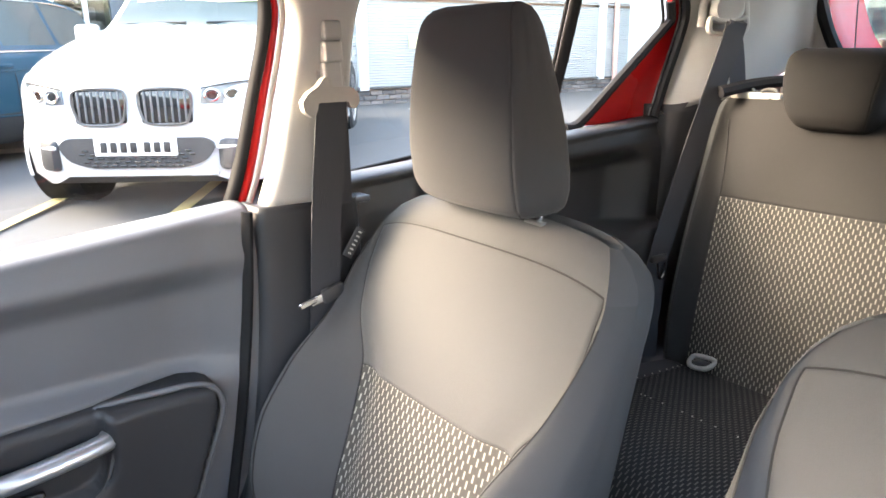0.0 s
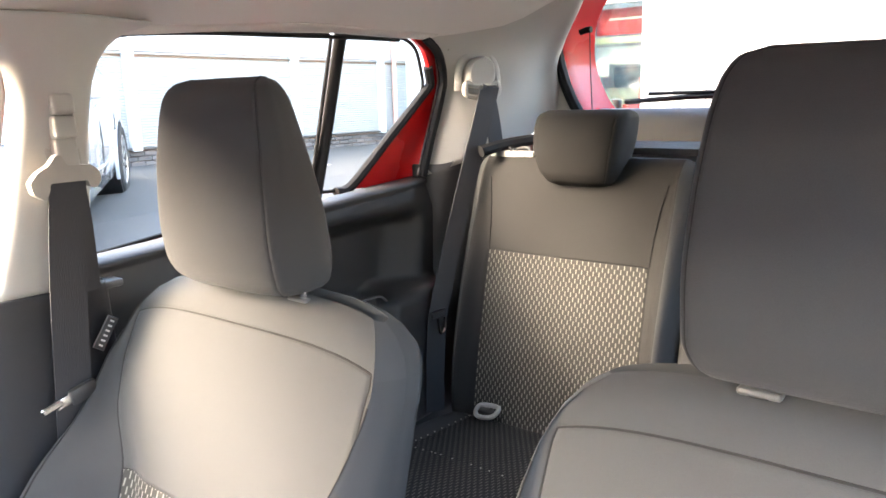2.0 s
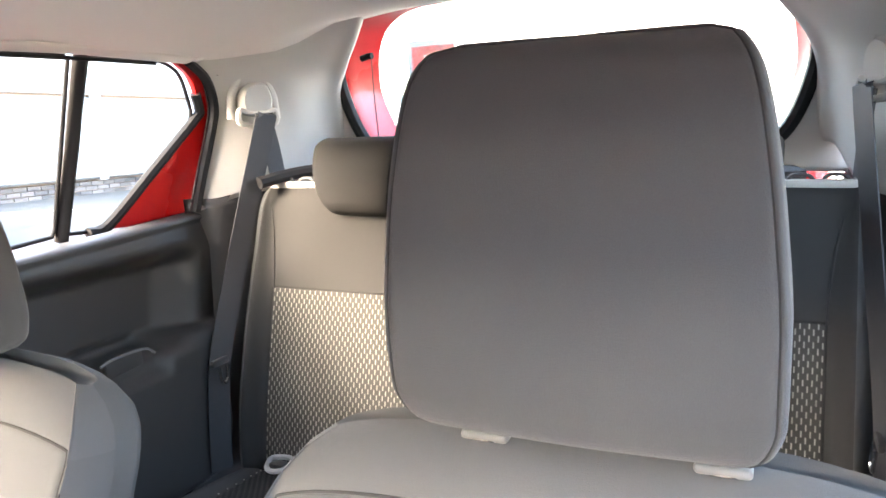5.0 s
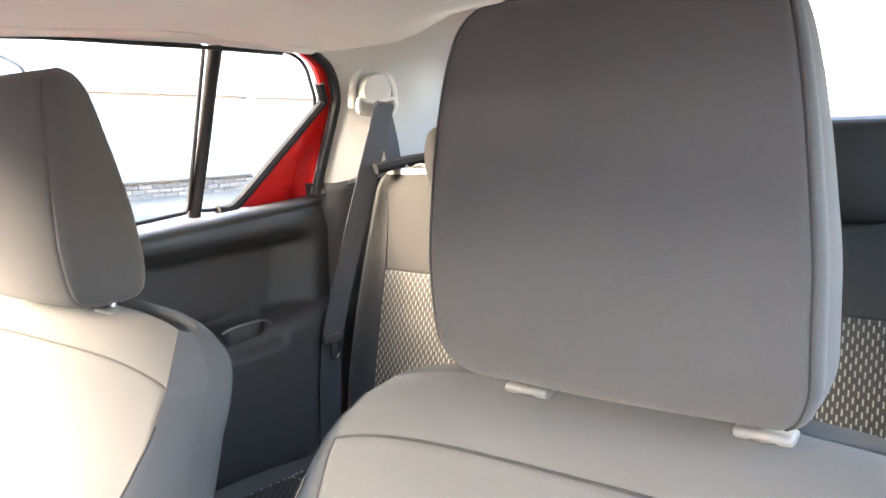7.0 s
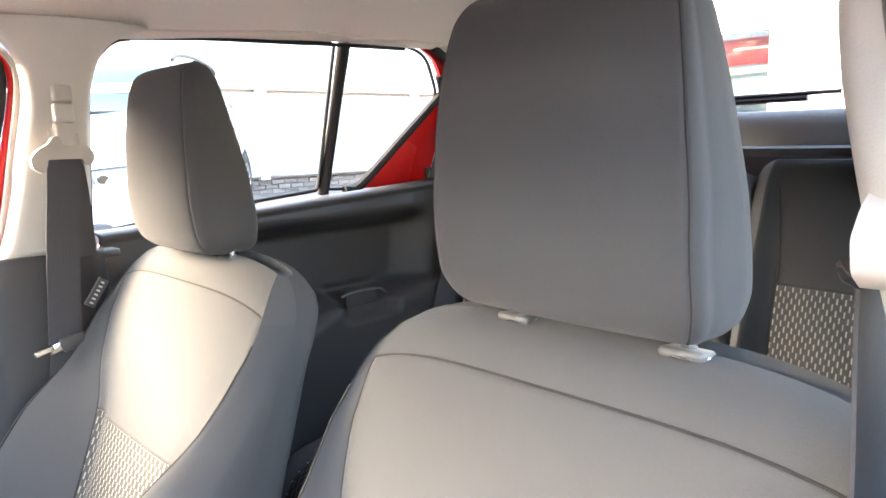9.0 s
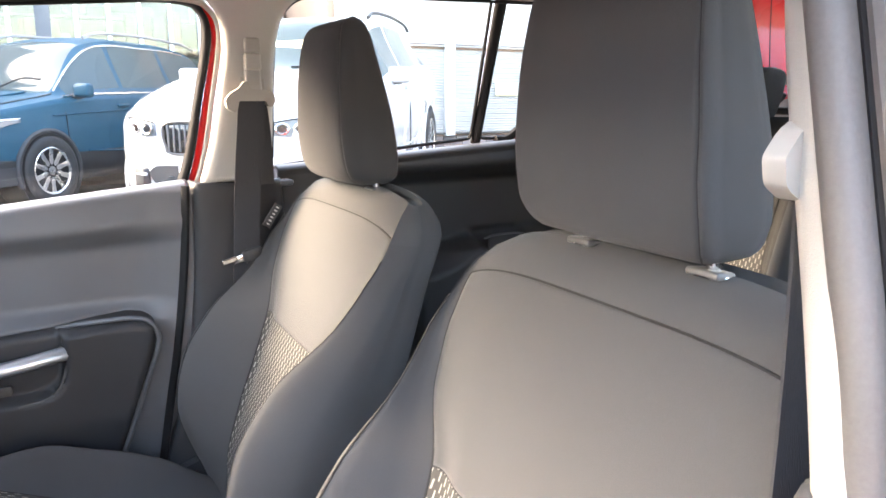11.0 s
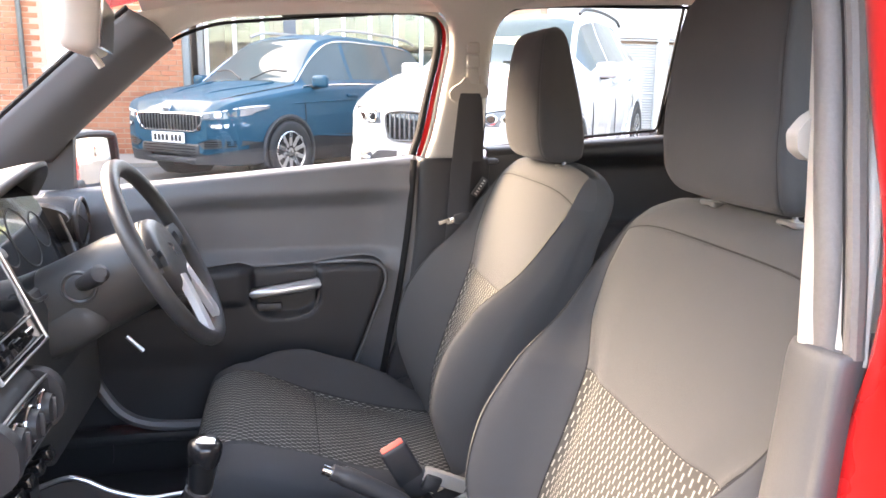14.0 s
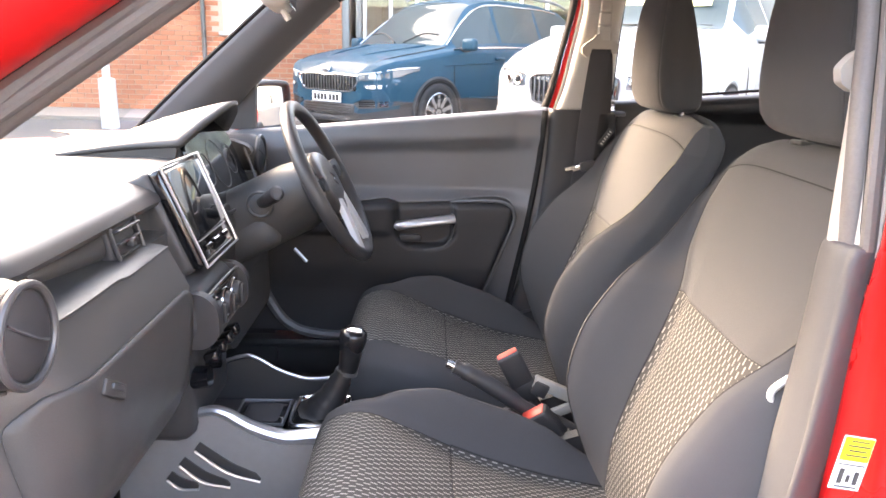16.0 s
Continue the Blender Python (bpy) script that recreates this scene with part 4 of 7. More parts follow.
def front_seat(cx, out_side):
    """A front seat; out_side: -1 where its door is at the car's right."""
    at = (cx, -0.42, 0.30)
    seat = thing("front_seat", at, "charcoal cloth front seat with a light stitched pattern insert" if out_side > 0 else "charcoal cloth driver's seat with a stitched pattern insert, beside the door", "car seat", "front seats")
    keys = [0.42, 0.50, 0.58, 0.68, 0.77, 0.85, 0.93, 1.00, 1.05, 1.085, 1.103, 1.110]
    shape = dict(c=[-.236, -.238, -.233, -.206, -.170, -.138, -.106, -.080, -.062, -.046, -.030, -.010],
                 xs=[.140, .142, .145, .150, .158, .171, .222, .231, .231, .223, .209, .189],
                 xp=[.205, .205, .205, .208, .212, .218, .235, .244, .241, .231, .216, .196],
                 fwd=[.000, .012, .046, .097, .112, .093, .038, .014, .007, .004, .002, .001],
                 W=[.232, .242, .252, .258, .262, .262, .260, .257, .251, .241, .225, .203],
                 out=[.012, .016, .022, .026, .026, .018, .008, .002, 0, 0, 0, 0],
                 b=[-.10, -.10, -.090, -.074, -.055, -.036, -.012, .010, .026, .034, .028, .014])
    plan = dict(middle=["insert", "panel", "yoke"], parts={
        "insert": ("backrest_insert", WOVEN, "light stitched pattern cloth insert"), "panel": ("backrest_panel", CLOTH, ""), "yoke": ("backrest_yoke", CLOTH, ""),
        "bolster_l": ("backrest_bolster", CLOTH_BOLSTER, ""), "bolster_r": ("backrest_bolster", CLOTH_BOLSTER, ""), "flank_l": ("backrest_flank", CLOTH_FLANK, "side cloth toned for shade"), "flank_r": ("backrest_flank", CLOTH_FLANK, "side cloth toned for shade"), "back": ("backrest_shell", CLOTH_FLANK, "")})
    padded(seat, cx, keys, shape, [0.852, 1.068], plan, drop=0.034, drop_from=0.99, outer=0 if out_side > 0 else 1, piped=1.045)
    ck = [-.752, -.742, -.715, -.66, -.58, -.50, -.42, -.34, -.27, -.20]
    cs = dict(c=[.500, .556, .604, .622, .596, .562, .534, .513, .500, .490],
              xs=[.160, .172, .178, .176, .171, .167, .164, .160, .156, .152],
              xp=[.205] * 10,
              fwd=[.000, .002, .004, .006, .054, .084, .084, .070, .034, .006],
              W=[.215, .235, .248, .255, .258, .258, .256, .250, .24, .23],
              b=[.450, .42, .395, .38, .38, .38, .38, .38, .38, .38])
    cplan = dict(middle=["front", "rear"], parts={
        "front": ("cushion_insert", WOVEN, "light stitched pattern cloth insert"), "rear": ("cushion_insert", WOVEN, "light stitched pattern cloth insert"),
        "bolster_l": ("cushion_bolster", CLOTH_SIDE, "near-black cloth"), "bolster_r": ("cushion_bolster", CLOTH_SIDE, "near-black cloth"), "flank_l": ("cushion_flank", CLOTH_SIDE, ""), "flank_r": ("cushion_flank", CLOTH_SIDE, ""), "back": ("cushion_base", CLOTH_SIDE, "")})
    padded(seat, cx, ck, cs, [-.505], cplan, upright=False, ridge=(1.0, 1.0) if out_side > 0 else (0.28, 1.0))
    # head restraint on two posts
    if out_side > 0:
        hk, lead, wide, fore = [1.117, 1.122, 1.134, 1.155, 1.202, 1.26, 1.31, 1.345, 1.360, 1.367, 1.370], .001, 1.07, 0.0
    else:
        hk, lead, wide, fore = [1.110, 1.115, 1.126, 1.150, 1.200, 1.26, 1.309, 1.344, 1.358, 1.365, 1.369], -.004, 1.03, -.012
    head_restraint(seat, cx + lead, hk, dict(
        f=[y + fore for y in (-.034, -.050, -.063, -.072, -.077, -.076, -.071, -.064, -.056, -.046, -.030)],
        b=[y + (fore * 1.8 if fore else -.025) * k for y, k in zip((.026, .034, .040, .040, .034, .022, .010, .000, -.007, -.014, -.022), (1, 1, 1, 1, 1, 1, 1, .95, .9, .8, .7))],
        w=[w * wide for w in (.086, .099, .108, .113, .113, .109, .103, .096, .089, .082, .070)]), *((.945, .004) if out_side > 0 else (.91, .009)))
    for s in (-1, 1):
        post = part("headrest_post", tube([(cx + .010 + s * 0.077, -.014, 1.09), (cx + .010 + s * 0.077, -.018, 1.15)], 0.0065, 12), CHROME, seat, "chrome post")
        part("post_guide", rbox((0.034, 0.022, 0.007), (cx + .010 + s * 0.077, -.020, 1.108 if out_side > 0 else 1.103), 0.003, 3, (-6, 0, 0)), GUIDE_DARK, seat, "dark grey plastic guide")
        part("guide_rim", tube([(cx + .010 + s * 0.077 + .0165 * math.cos(a), -.020 + .0105 * math.sin(a), (1.1085 if out_side > 0 else 1.1035) + .001 * math.sin(a) - .001) for a in np.linspace(0, 2 * math.pi, 20, endpoint=False)], .0011, 6, closed=True), CHROME, seat, "thin bright guide rim")
    # runners, side cover and recline lever
    for s in (-1, 1):
        part("seat_rail", rbox((0.035, 0.50, 0.05), (cx + s * 0.20, -.46, 0.345), 0.008), PLASTIC_DARK, seat)
        part("side_cover", prism(round_poly([(-.68, .40), (-.66, .47), (-.40, .50), (-.22, .56), (-.17, .50), (-.20, .40)], .03), "x", cx + s * 0.243, cx + s * 0.268, 0.006), PLASTIC_DARK, seat)
    # side airbag tag on the outer edge of the driver's backrest
    if out_side < 0:
        x = cx + out_side * 0.252
        part("airbag_tag", rbox((0.003, 0.018, 0.050), (x, -.096, 1.021), 0.001, 1, (-34, 0, 0)), PLASTIC_DARK, seat, "small black cloth tag with white lettering bars")
        for k in range(6):
            part("tag_mark", rbox((0.001, 0.006, 0.0026), (x - out_side * 0.0022, -.096 + (k - 2.5) * .0041, 1.021 + (k - 2.5) * 0.0062), 0, 1, (-34, 0, 0)), WHITE_PLASTIC, seat)
    return seat


SEAT_X = 0.338
front_seat(-SEAT_X - .008, -1)
front_seat(SEAT_X, 1)


def rear_seat(cx, W0, name_label, low=0.0):
    seat = thing("bench_seat", (cx, 0.6, 0.4), name_label, "car seat", "rear seats")
    keys = [0.60, 0.66, 0.76, 0.88, 1.00, 1.10, 1.17, 1.198, 1.208]
    shape = dict(c=[.704, .712, .728, .754, .781, .805, .824, .842, .858],
                 xs=[.192, .192, .192, .192, .192, .200, .212, .214, .205], xp=[W0 - .03] * 9,
                 fwd=[.020, .030, .036, .034, .024, .012, .006, .002, .001],
                 W=[W0 - .01, W0, W0, W0, W0, W0, W0 - .003, W0 - .012, W0 - .03],
                 b=[.80, .82, .83, .85, .87, .885, .895, .89, .875])
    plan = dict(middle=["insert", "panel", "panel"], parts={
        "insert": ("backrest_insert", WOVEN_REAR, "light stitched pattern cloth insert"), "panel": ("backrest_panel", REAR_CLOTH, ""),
        "bolster_l": ("backrest_bolster", REAR_CLOTH, ""), "bolster_r": ("backrest_bolster", REAR_CLOTH, ""), "flank_l": ("backrest_flank", CLOTH_FLANK, "side cloth toned for shade"), "flank_r": ("backrest_flank", CLOTH_FLANK, "side cloth toned for shade"), "back": ("backrest_shell", CLOTH_SIDE, "")})
    padded(seat, cx, keys, shape, [0.996], plan, seam_to=1.16)
    ck = [.18, .20, .25, .33, .42, .52, .62, .70]
    cs = dict(c=[.54, .60, .635, .645, .640, .630, .622, .615], xs=[.19] * 8, xp=[W0 - .03] * 8,
              fwd=[0, .004, .010, .012, .012, .010, .008, .004], W=[W0 - .02, W0 - .01, W0, W0, W0, W0, W0, W0], b=[.48, .44, .42, .42, .42, .42, .42, .42])
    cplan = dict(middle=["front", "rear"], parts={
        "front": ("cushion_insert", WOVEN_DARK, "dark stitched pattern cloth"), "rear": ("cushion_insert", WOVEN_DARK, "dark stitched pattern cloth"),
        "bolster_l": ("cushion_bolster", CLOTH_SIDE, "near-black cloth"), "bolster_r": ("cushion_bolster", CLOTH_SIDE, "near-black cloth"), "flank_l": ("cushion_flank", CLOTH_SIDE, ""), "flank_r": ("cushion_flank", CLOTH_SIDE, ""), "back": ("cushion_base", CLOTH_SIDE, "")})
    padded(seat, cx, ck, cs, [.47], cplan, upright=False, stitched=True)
    hk = [z - low for z in (1.150, 1.160, 1.185, 1.22, 1.26, 1.290, 1.302, 1.308)]
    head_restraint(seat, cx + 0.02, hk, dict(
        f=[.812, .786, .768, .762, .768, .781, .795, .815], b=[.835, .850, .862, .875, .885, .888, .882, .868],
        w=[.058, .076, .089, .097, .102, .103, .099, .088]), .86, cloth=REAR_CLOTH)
    for s in (-1, 1):
        part("headrest_post", tube([(cx + .02 + s * .05, .86, 1.17), (cx + .02 + s * .05, .85, 1.23)], 0.006, 10), CHROME, seat)
        part("post_guide", rbox((.034, .024, .014), (cx + .02 + s * .05, .862, 1.210), .005), PLASTIC_DARK, seat)
    return seat


rear_right = rear_seat(-0.335, 0.262, "charcoal rear seat half with patterned insert and low head restraint")
rear_left = rear_seat(0.335, 0.262, "charcoal rear seat half with patterned insert, behind the passenger", .016)
part("seat_gap_cover", rbox((0.14, 0.10, 0.58), (0, .80, .90), .03, 3, (-13, 0, 0)), CLOTH_SIDE, rear_left)

for x, y in ((-.538, .884), (-.488, .868)):
    latch = part("release_latch", rbox((.052, .030, .010), (x, y, 1.206), .004, 2, (0, 0, -18)), PLASTIC_DARK, rear_right, "black seat release latch with pale rim")
    part("latch_rim", tube([(x + .019 * math.cos(a), y + .009 * math.sin(a) - .006 * math.cos(a), 1.2125) for a in np.linspace(0, 2 * math.pi, 18, endpoint=False)], .0022, 6, closed=True), GUIDE_GREY, latch)

# ---- seat belts ----
def front_belt(s):
    """A front belt hanging from its guide loop on the pillar."""
    belt = thing("seat_belt", (s * .61, -.12, .5), "charcoal front seat belt hanging from a pale guide loop" if s < 0 else "charcoal front seat belt on the open door's pillar", "seat belt", "seat belts")
    inn, low, back = (0.0, 0.0, 0.0) if s < 0 else (.015, .030, .026)

    def at(x, y, z):
        return (s * (x - inn), y + back, z - low)
    lean = (0, s * 9, 0)
    part("slot", rbox((.004, .046, .13), at(.612, -.121, 1.322), .014, 3, lean), ADJUSTER, belt, "slot of the height adjuster")
    arm = part("height_adjuster", rbox((.022, .031, .046), at(.600, -.1215, 1.278), .006, 3, lean), TRIM_GREY, belt, "pale grey height adjuster")
    part("adjuster_cover", rbox((.022, .031, .031), at(.596, -.1215, 1.3135), .005, 3, lean), TRIM_GREY, arm)
    part("adjuster_button", rbox((.019, .030, .028), at(.593, -.1215, 1.3435), .006, 3, lean), ADJUSTER, arm)
    plate = [(-.160, 1.226), (-.174, 1.235), (-.177, 1.250), (-.166, 1.263), (-.150, 1.272), (-.141, 1.284), (-.134, 1.284), (-.128, 1.270), (-.095, 1.269), (-.084, 1.259), (-.083, 1.246), (-.091, 1.236), (-.100, 1.240), (-.101, 1.248), (-.152, 1.248), (-.153, 1.238)]
    px = sorted((s * (.584 - inn), s * (.598 - inn)))
    part("guide_loop", prism(round_poly([(y + back, z - low - .006) for y, z in plate], .004), "x", px[0], px[1], .0035, 3), ADJUSTER, belt, "pale plastic guide loop")
    end = [(.597, -.140, 1.10), (.600, -.149, .96), (.604, -.154, .87), (.61, -.16, .72), (.615, -.165, .5)] if s < 0 else [(.560, -.084, 1.19), (.562, -.084, 1.10), (.566, -.090, 1.00), (.572, -.104, .93), (.580, -.118, .86), (.59, -.128, .72), (.60, -.13, .5)]
    part("webbing", ribbon(smooth_line([at(.600, -.127, 1.256), at(.592, -.127, 1.247), at(.591, -.128, 1.232)] + [(s * x, y, z) for x, y, z in end], 6), .050, .0022, (0, 1, .07)), BELT, belt, "charcoal webbing")
    part("webbing", ribbon(smooth_line([at(.606, -.120, 1.252), at(.617, -.110, 1.18), at(.624, -.105, 1.08)], 5), .046, .0022, (0, 1, 0)), BELT, belt)
    if s < 0:
        tongue = part("tongue", rbox((.008, .060, .016), (s * .596, -.150, .945), .003, 2, (14, 0, 0)), CHROME, belt, "chrome tongue")
        part("tongue_grip", rbox((.012, .040, .024), (s * .593, -.140, .948), .005, 2, (14, 0, 0)), PLASTIC_DARK, tongue)
        part("tongue_tip", rbox((.004, .030, .010), (s * .590, -.185, .940), .002, 1, (14, 0, 0)), CHROME, tongue)
    else:
        part("latch_plate", tube(smooth_line([(.602, -.152, .900), (.602, -.166, .893), (.600, -.180, .878), (.600, -.178, .866), (.600, -.168, .868)], 5), .0042, 8), WHITE_PLASTIC, belt, "pale latch plate")


front_belt(-1)
front_belt(1)


def rear_belt(s):
    belt = thing("seat_belt", (s * .58, .75, .6), "charcoal rear seat belt running from the rear pillar to the cushion", "seat belt", "seat belts")
    T, N, O = Vector((-s * .447, .894, 0)), Vector((-s * .894, -.447, 0)), Vector((s * .598, .848, 0))

    def on(a, z, d=0.0):
        return O + T * a + N * d + Vector((0, 0, z))
    arch = [(-.050, 1.355), (-.046, 1.405), (-.028, 1.440), (.004, 1.452), (.034, 1.440), (.052, 1.405), (.058, 1.355)]
    part("anchor_recess", tube(smooth_line([on(a, z, -.006) for a, z in arch], 6), .009, 10, flat=.7), TRIM_GREY, belt, "pale grey arched anchor housing")
    cap_line = round_poly([(-.030, 1.366), (.034, 1.366), (.042, 1.395), (.030, 1.428), (.006, 1.434), (-.022, 1.424), (-.036, 1.395)], .014, 4)
    bm = bmesh.new()
    lo, mid_, hi = ([bm.verts.new(on(a * f, 1.40 + (z - 1.40) * f, d)) for a, z in cap_line] for f, d in ((1, -.012), (1, .012), (.84, .020)))
    for A, B in ((lo, mid_), (mid_, hi)):
        for j in range(len(A)):
            bm.faces.new((A[j], A[(j + 1) % len(A)], B[(j + 1) % len(A)], B[j]))
    bm.faces.new(hi)
    part("anchor_cap", bm, TRIM_GREY, belt, "pale grey anchor cap", 50)
    loop = [(-.040, 1.372), (-.044, 1.352), (-.030, 1.342), (.030, 1.342), (.044, 1.352), (.040, 1.372), (.020, 1.366), (-.020, 1.366)]
    part("guide_loop", tube(smooth_line([on(a, z, .018) for a, z in loop], 5, closed=True), .0065, 8, closed=True), TRIM_GREY, belt, "pale plastic guide loop")
    part("webbing", ribbon(smooth_line([(s * .570, .846, 1.362), (s * .564, .840, 1.345), (s * .578, .775, 1.16), (s * .592, .715, .98), (s * .600, .680, .86), (s * .602, .665, .74), (s * .598, .655, .625)], 6), .047, .0022, (.45 * -s, 1, .2)), BELT, belt, "charcoal webbing")
    part("webbing", ribbon(smooth_line([(s * .576, .850, 1.360), (s * .572, .868, 1.29), (s * .568, .880, 1.215)], 5), .042, .0022, (.3 * -s, 1, 0)), BELT, belt)
    clip = part("tongue", rbox((.010, .050, .016), (s * .594, .672, .858), .004, 2), PLASTIC_DARK, belt, "black belt tongue")
    part("tongue_plate", tube(smooth_line([(s * .588, .660, .850), (s * .586, .662, .822), (s * .586, .672, .812), (s * .587, .684, .822), (s * .588, .686, .848)], 4), .0035, 6), CHROME, clip, "chrome tongue plate")
    rec = part("floor_buckle", tube(smooth_line([(s * .495, .672, .640), (s * .500, .700, .648), (s * .455, .705, .650), (s * .450, .675, .642), (s * .472, .660, .640)], 5, closed=True), .0055, 8, closed=True), GUIDE_GREY, belt, "grey buckle surround on the cushion")
    part("buckle_slot", rbox((.034, .024, .012), (s * .475, .686, .642), .003), PLASTIC_DARK, rec)
    latch = part("seat_latch", rbox((.118, .030, .014), (s * .508, .862, 1.209), .005, 2), TRIM_GREY, belt, "pale grey seat latch")
    for k in (-1, 1):
        part("latch_arch", tube(smooth_line([(s * .510 + k * .026 - .022, .862, 1.208), (s * .510 + k * .026 - .012, .866, 1.222), (s * .510 + k * .026 + .012, .866, 1.222), (s * .510 + k * .026 + .022, .862, 1.208)], 5), .0035, 6), PLASTIC_DARK, latch)


rear_belt(-1)
rear_belt(1)

# ---- dashboard ----
DASH = surface("black dash plastic", (0.058, 0.056, 0.0545), 0.40, grain=0.4, scale=700, vary=0.15, patch=4, spec=.42)
DASH_GREY = surface("dark grey satin panel", (0.085, 0.083, 0.082), 0.34, metal=0.3, vary=0.06)
SCREEN = surface("dark display glass", (0.010, 0.011, 0.013), 0.06, coat=0.6, vary=0.05)
dash = thing("dashboard", (0, -1.2, .5), "black moulded dashboard with round end vents and a tablet-like screen", "dashboard")

profile = [(-1.45, 1.000), (-1.25, 1.004), (-1.10, 1.004), (-1.04, .999), (-1.012, .990), (-1.001, .982), (-.997, .974), (-1.002, .967), (-1.03, .963), (-1.058, .957), (-1.064, .942), (-1.056, .927), (-1.02, .922), (-.967, .9215), (-.957, .918),
           (-.944, .890), (-.930, .862), (-.9275, .855), (-.929, .84), (-.932, .77), (-.942, .70), (-.958, .66), (-.980, .62), (-1.005, .59), (-1.04, .565), (-1.16, .54), (-1.45, .54)]
fine = [Vector((0, y, z)) for y, z in profile]



def dash_row(x):
    back = .10 * max(0, (abs(x) - .54) / .12) ** 2
    drive = 1 if x < .20 else 0
    row = []
    for p in fine:
        y, z = p.y, p.z
        if -.5195 < x < -.1705 and z > .89 and y > -1.2:
            y = min(y, -1.09)
        elif drive and z < .955 and y > -1.2:
            y -= .045 * min(1, (.955 - z) / .05)
        row.append((x, y - back, z))
    return row


xs = [.665, .65, .62, .58, .54, .48, .40, .32, .24, .205, .195, .145, .0, -.13, -.139, -.145, -.168, -.172, -.20, -.30, -.40, -.50, -.518, -.522, -.56, -.60, -.63, -.65, -.665]
sheet(dash, "dash_pad", [dash_row(x) for x in xs], DASH, "black dash moulding", .004, 30)
# glovebox lid standing just proud of the moulding, with its catch
def face_y(z):
    low = [p for p in fine if p.y > -1.1 and p.z < .90]
    return float(np.interp(z, [p.z for p in low[::-1]], [p.y for p in low[::-1]]))


rows = []
for k in range(30):
    t = k / 29
    z = .858 - .225 * t
    round_off = .03 * (max(0, (.03 - (.858 - z)) / .03)) ** 2
    left, right = .632 - .05 * t ** 2 - round_off, .20 + .01 * t + round_off
    rows.append([(left + (right - left) * u, face_y(z) + .0045 - .10 * max(0, ((left + (right - left) * u) - .54) / .12) ** 2, z) for u in np.linspace(0, 1, 24)])
lid_ob = sheet(dash, "glovebox_lid", rows, DASH, "black glovebox lid", .005)
part("lid_catch", rbox((.062, .006, .020), (.505, -.921, .822), .008, 3, (0, -32, 0)), DASH, lid_ob)
part("catch_plate", rbox((.034, .005, .007), (.503, -.917, .824), .002, 2, (0, -32, 0)), DASH_GREY, lid_ob)
part("tray_edge", tube(smooth_line([(.60, -.958, .923), (.50, -.954, .923), (.40, -.954, .923), (.372, -.955, .919), (.34, -.955, .917), (.20, -.957, .917)], 5), .0026, 6), PLASTIC_DARK, dash)


def vent_ring(x, y, z, r):
    ring = part("end_vent", tube([(x + r * math.cos(a), y, z + r * 1.02 * math.sin(a)) for a in np.linspace(0, 2 * math.pi, 40, endpoint=False)], .0046, 10, closed=True), DASH_GREY, dash, "round end vent with satin rim")
    bm = bmesh.new()
    bmesh.ops.create_cone(bm, cap_ends=True, segments=36, radius1=r, radius2=r, depth=.05, matrix=Matrix.Translation((x, y - .028, z)) @ Matrix.Rotation(radians(90), 4, "X"))
    part("vent_barrel", bm, DASH, ring)
    bm = bmesh.new()
    bmesh.ops.create_uvsphere(bm, u_segments=24, v_segments=12, radius=r * .93, matrix=Matrix.Translation((x, y - .004, z)) @ Matrix.Diagonal((1, .24, 1, 1)))
    part("vent_flap", bm, PLASTIC_DARK, ring, "domed black vent flap")
    part("vent_tab", tube(smooth_line([(x - r * .35, y + .010, z - .010), (x, y + .013, z - .003), (x + r * .4, y + .008, z + .010), (x + r * .7, y + .002, z + .022)], 4), .0015, 6), DASH_GREY, ring)
    part("vent_sleeve", tube([(x, y - .10, z), (x, y - .028, z), (x, y - .008, z)], [r * 1.10, r * 1.12, r * 1.02], 32), PLASTIC_DARK, ring)
    for k in range(28):
        a = 2 * math.pi * k / 28
        part("sleeve_rib", rbox((.004, .05, .004), (x + r * 1.15 * math.cos(a), y - .045, z + r * 1.15 * math.sin(a)), .001, 1), DASH, ring) if x > 0 and math.sin(a) < .3 else None


vent_ring(.662, -.925, .952, .048)
vent_ring(-.60, -.99, .955, .050)
# centre vents beside the screen
for x in (.262,):
    v = part("centre_vent", rbox((.085, .035, .066), (x, -1.012, .942), .012, 3, (14, 0, 0)), PLASTIC_DARK, dash, "black rectangular air vent")
    part("vent_rim", tube([(x + a * .044, -.991 + b * -.009, .942 + b * .033) for a, b in ((-1, -1), (1, -1), (1, 1), (-1, 1))], .0035, 6, closed=True), DASH_GREY, v)
    part("vent_duct", tube([(x + .040, -1.030, .944), (x + .085, -1.040, .938), (x + .150, -1.052, .934), (x + .165, -1.056, .933)], [.026, .022, .015, .006], 18), DASH, v)
    for k in range(3):
        part("vent_slat", rbox((.076, .020, .004), (x, -.996, .924 + k * .019), .0015, 1, (20, 0, 0)), DASH, v)
    part("vent_knob", rbox((.016, .012, .014), (x, -.986, .942), .004), DASH_GREY, v)

# tablet-like screen, tilted back
tilt = math.atan2(.064, .158)
mid = Vector((.012, -.968, .940))
M = Matrix.Translation(mid) @ Matrix.Rotation(tilt, 4, "X")


def on_screen(bm):
    bmesh.ops.transform(bm, matrix=M, verts=bm.verts)
    return bm


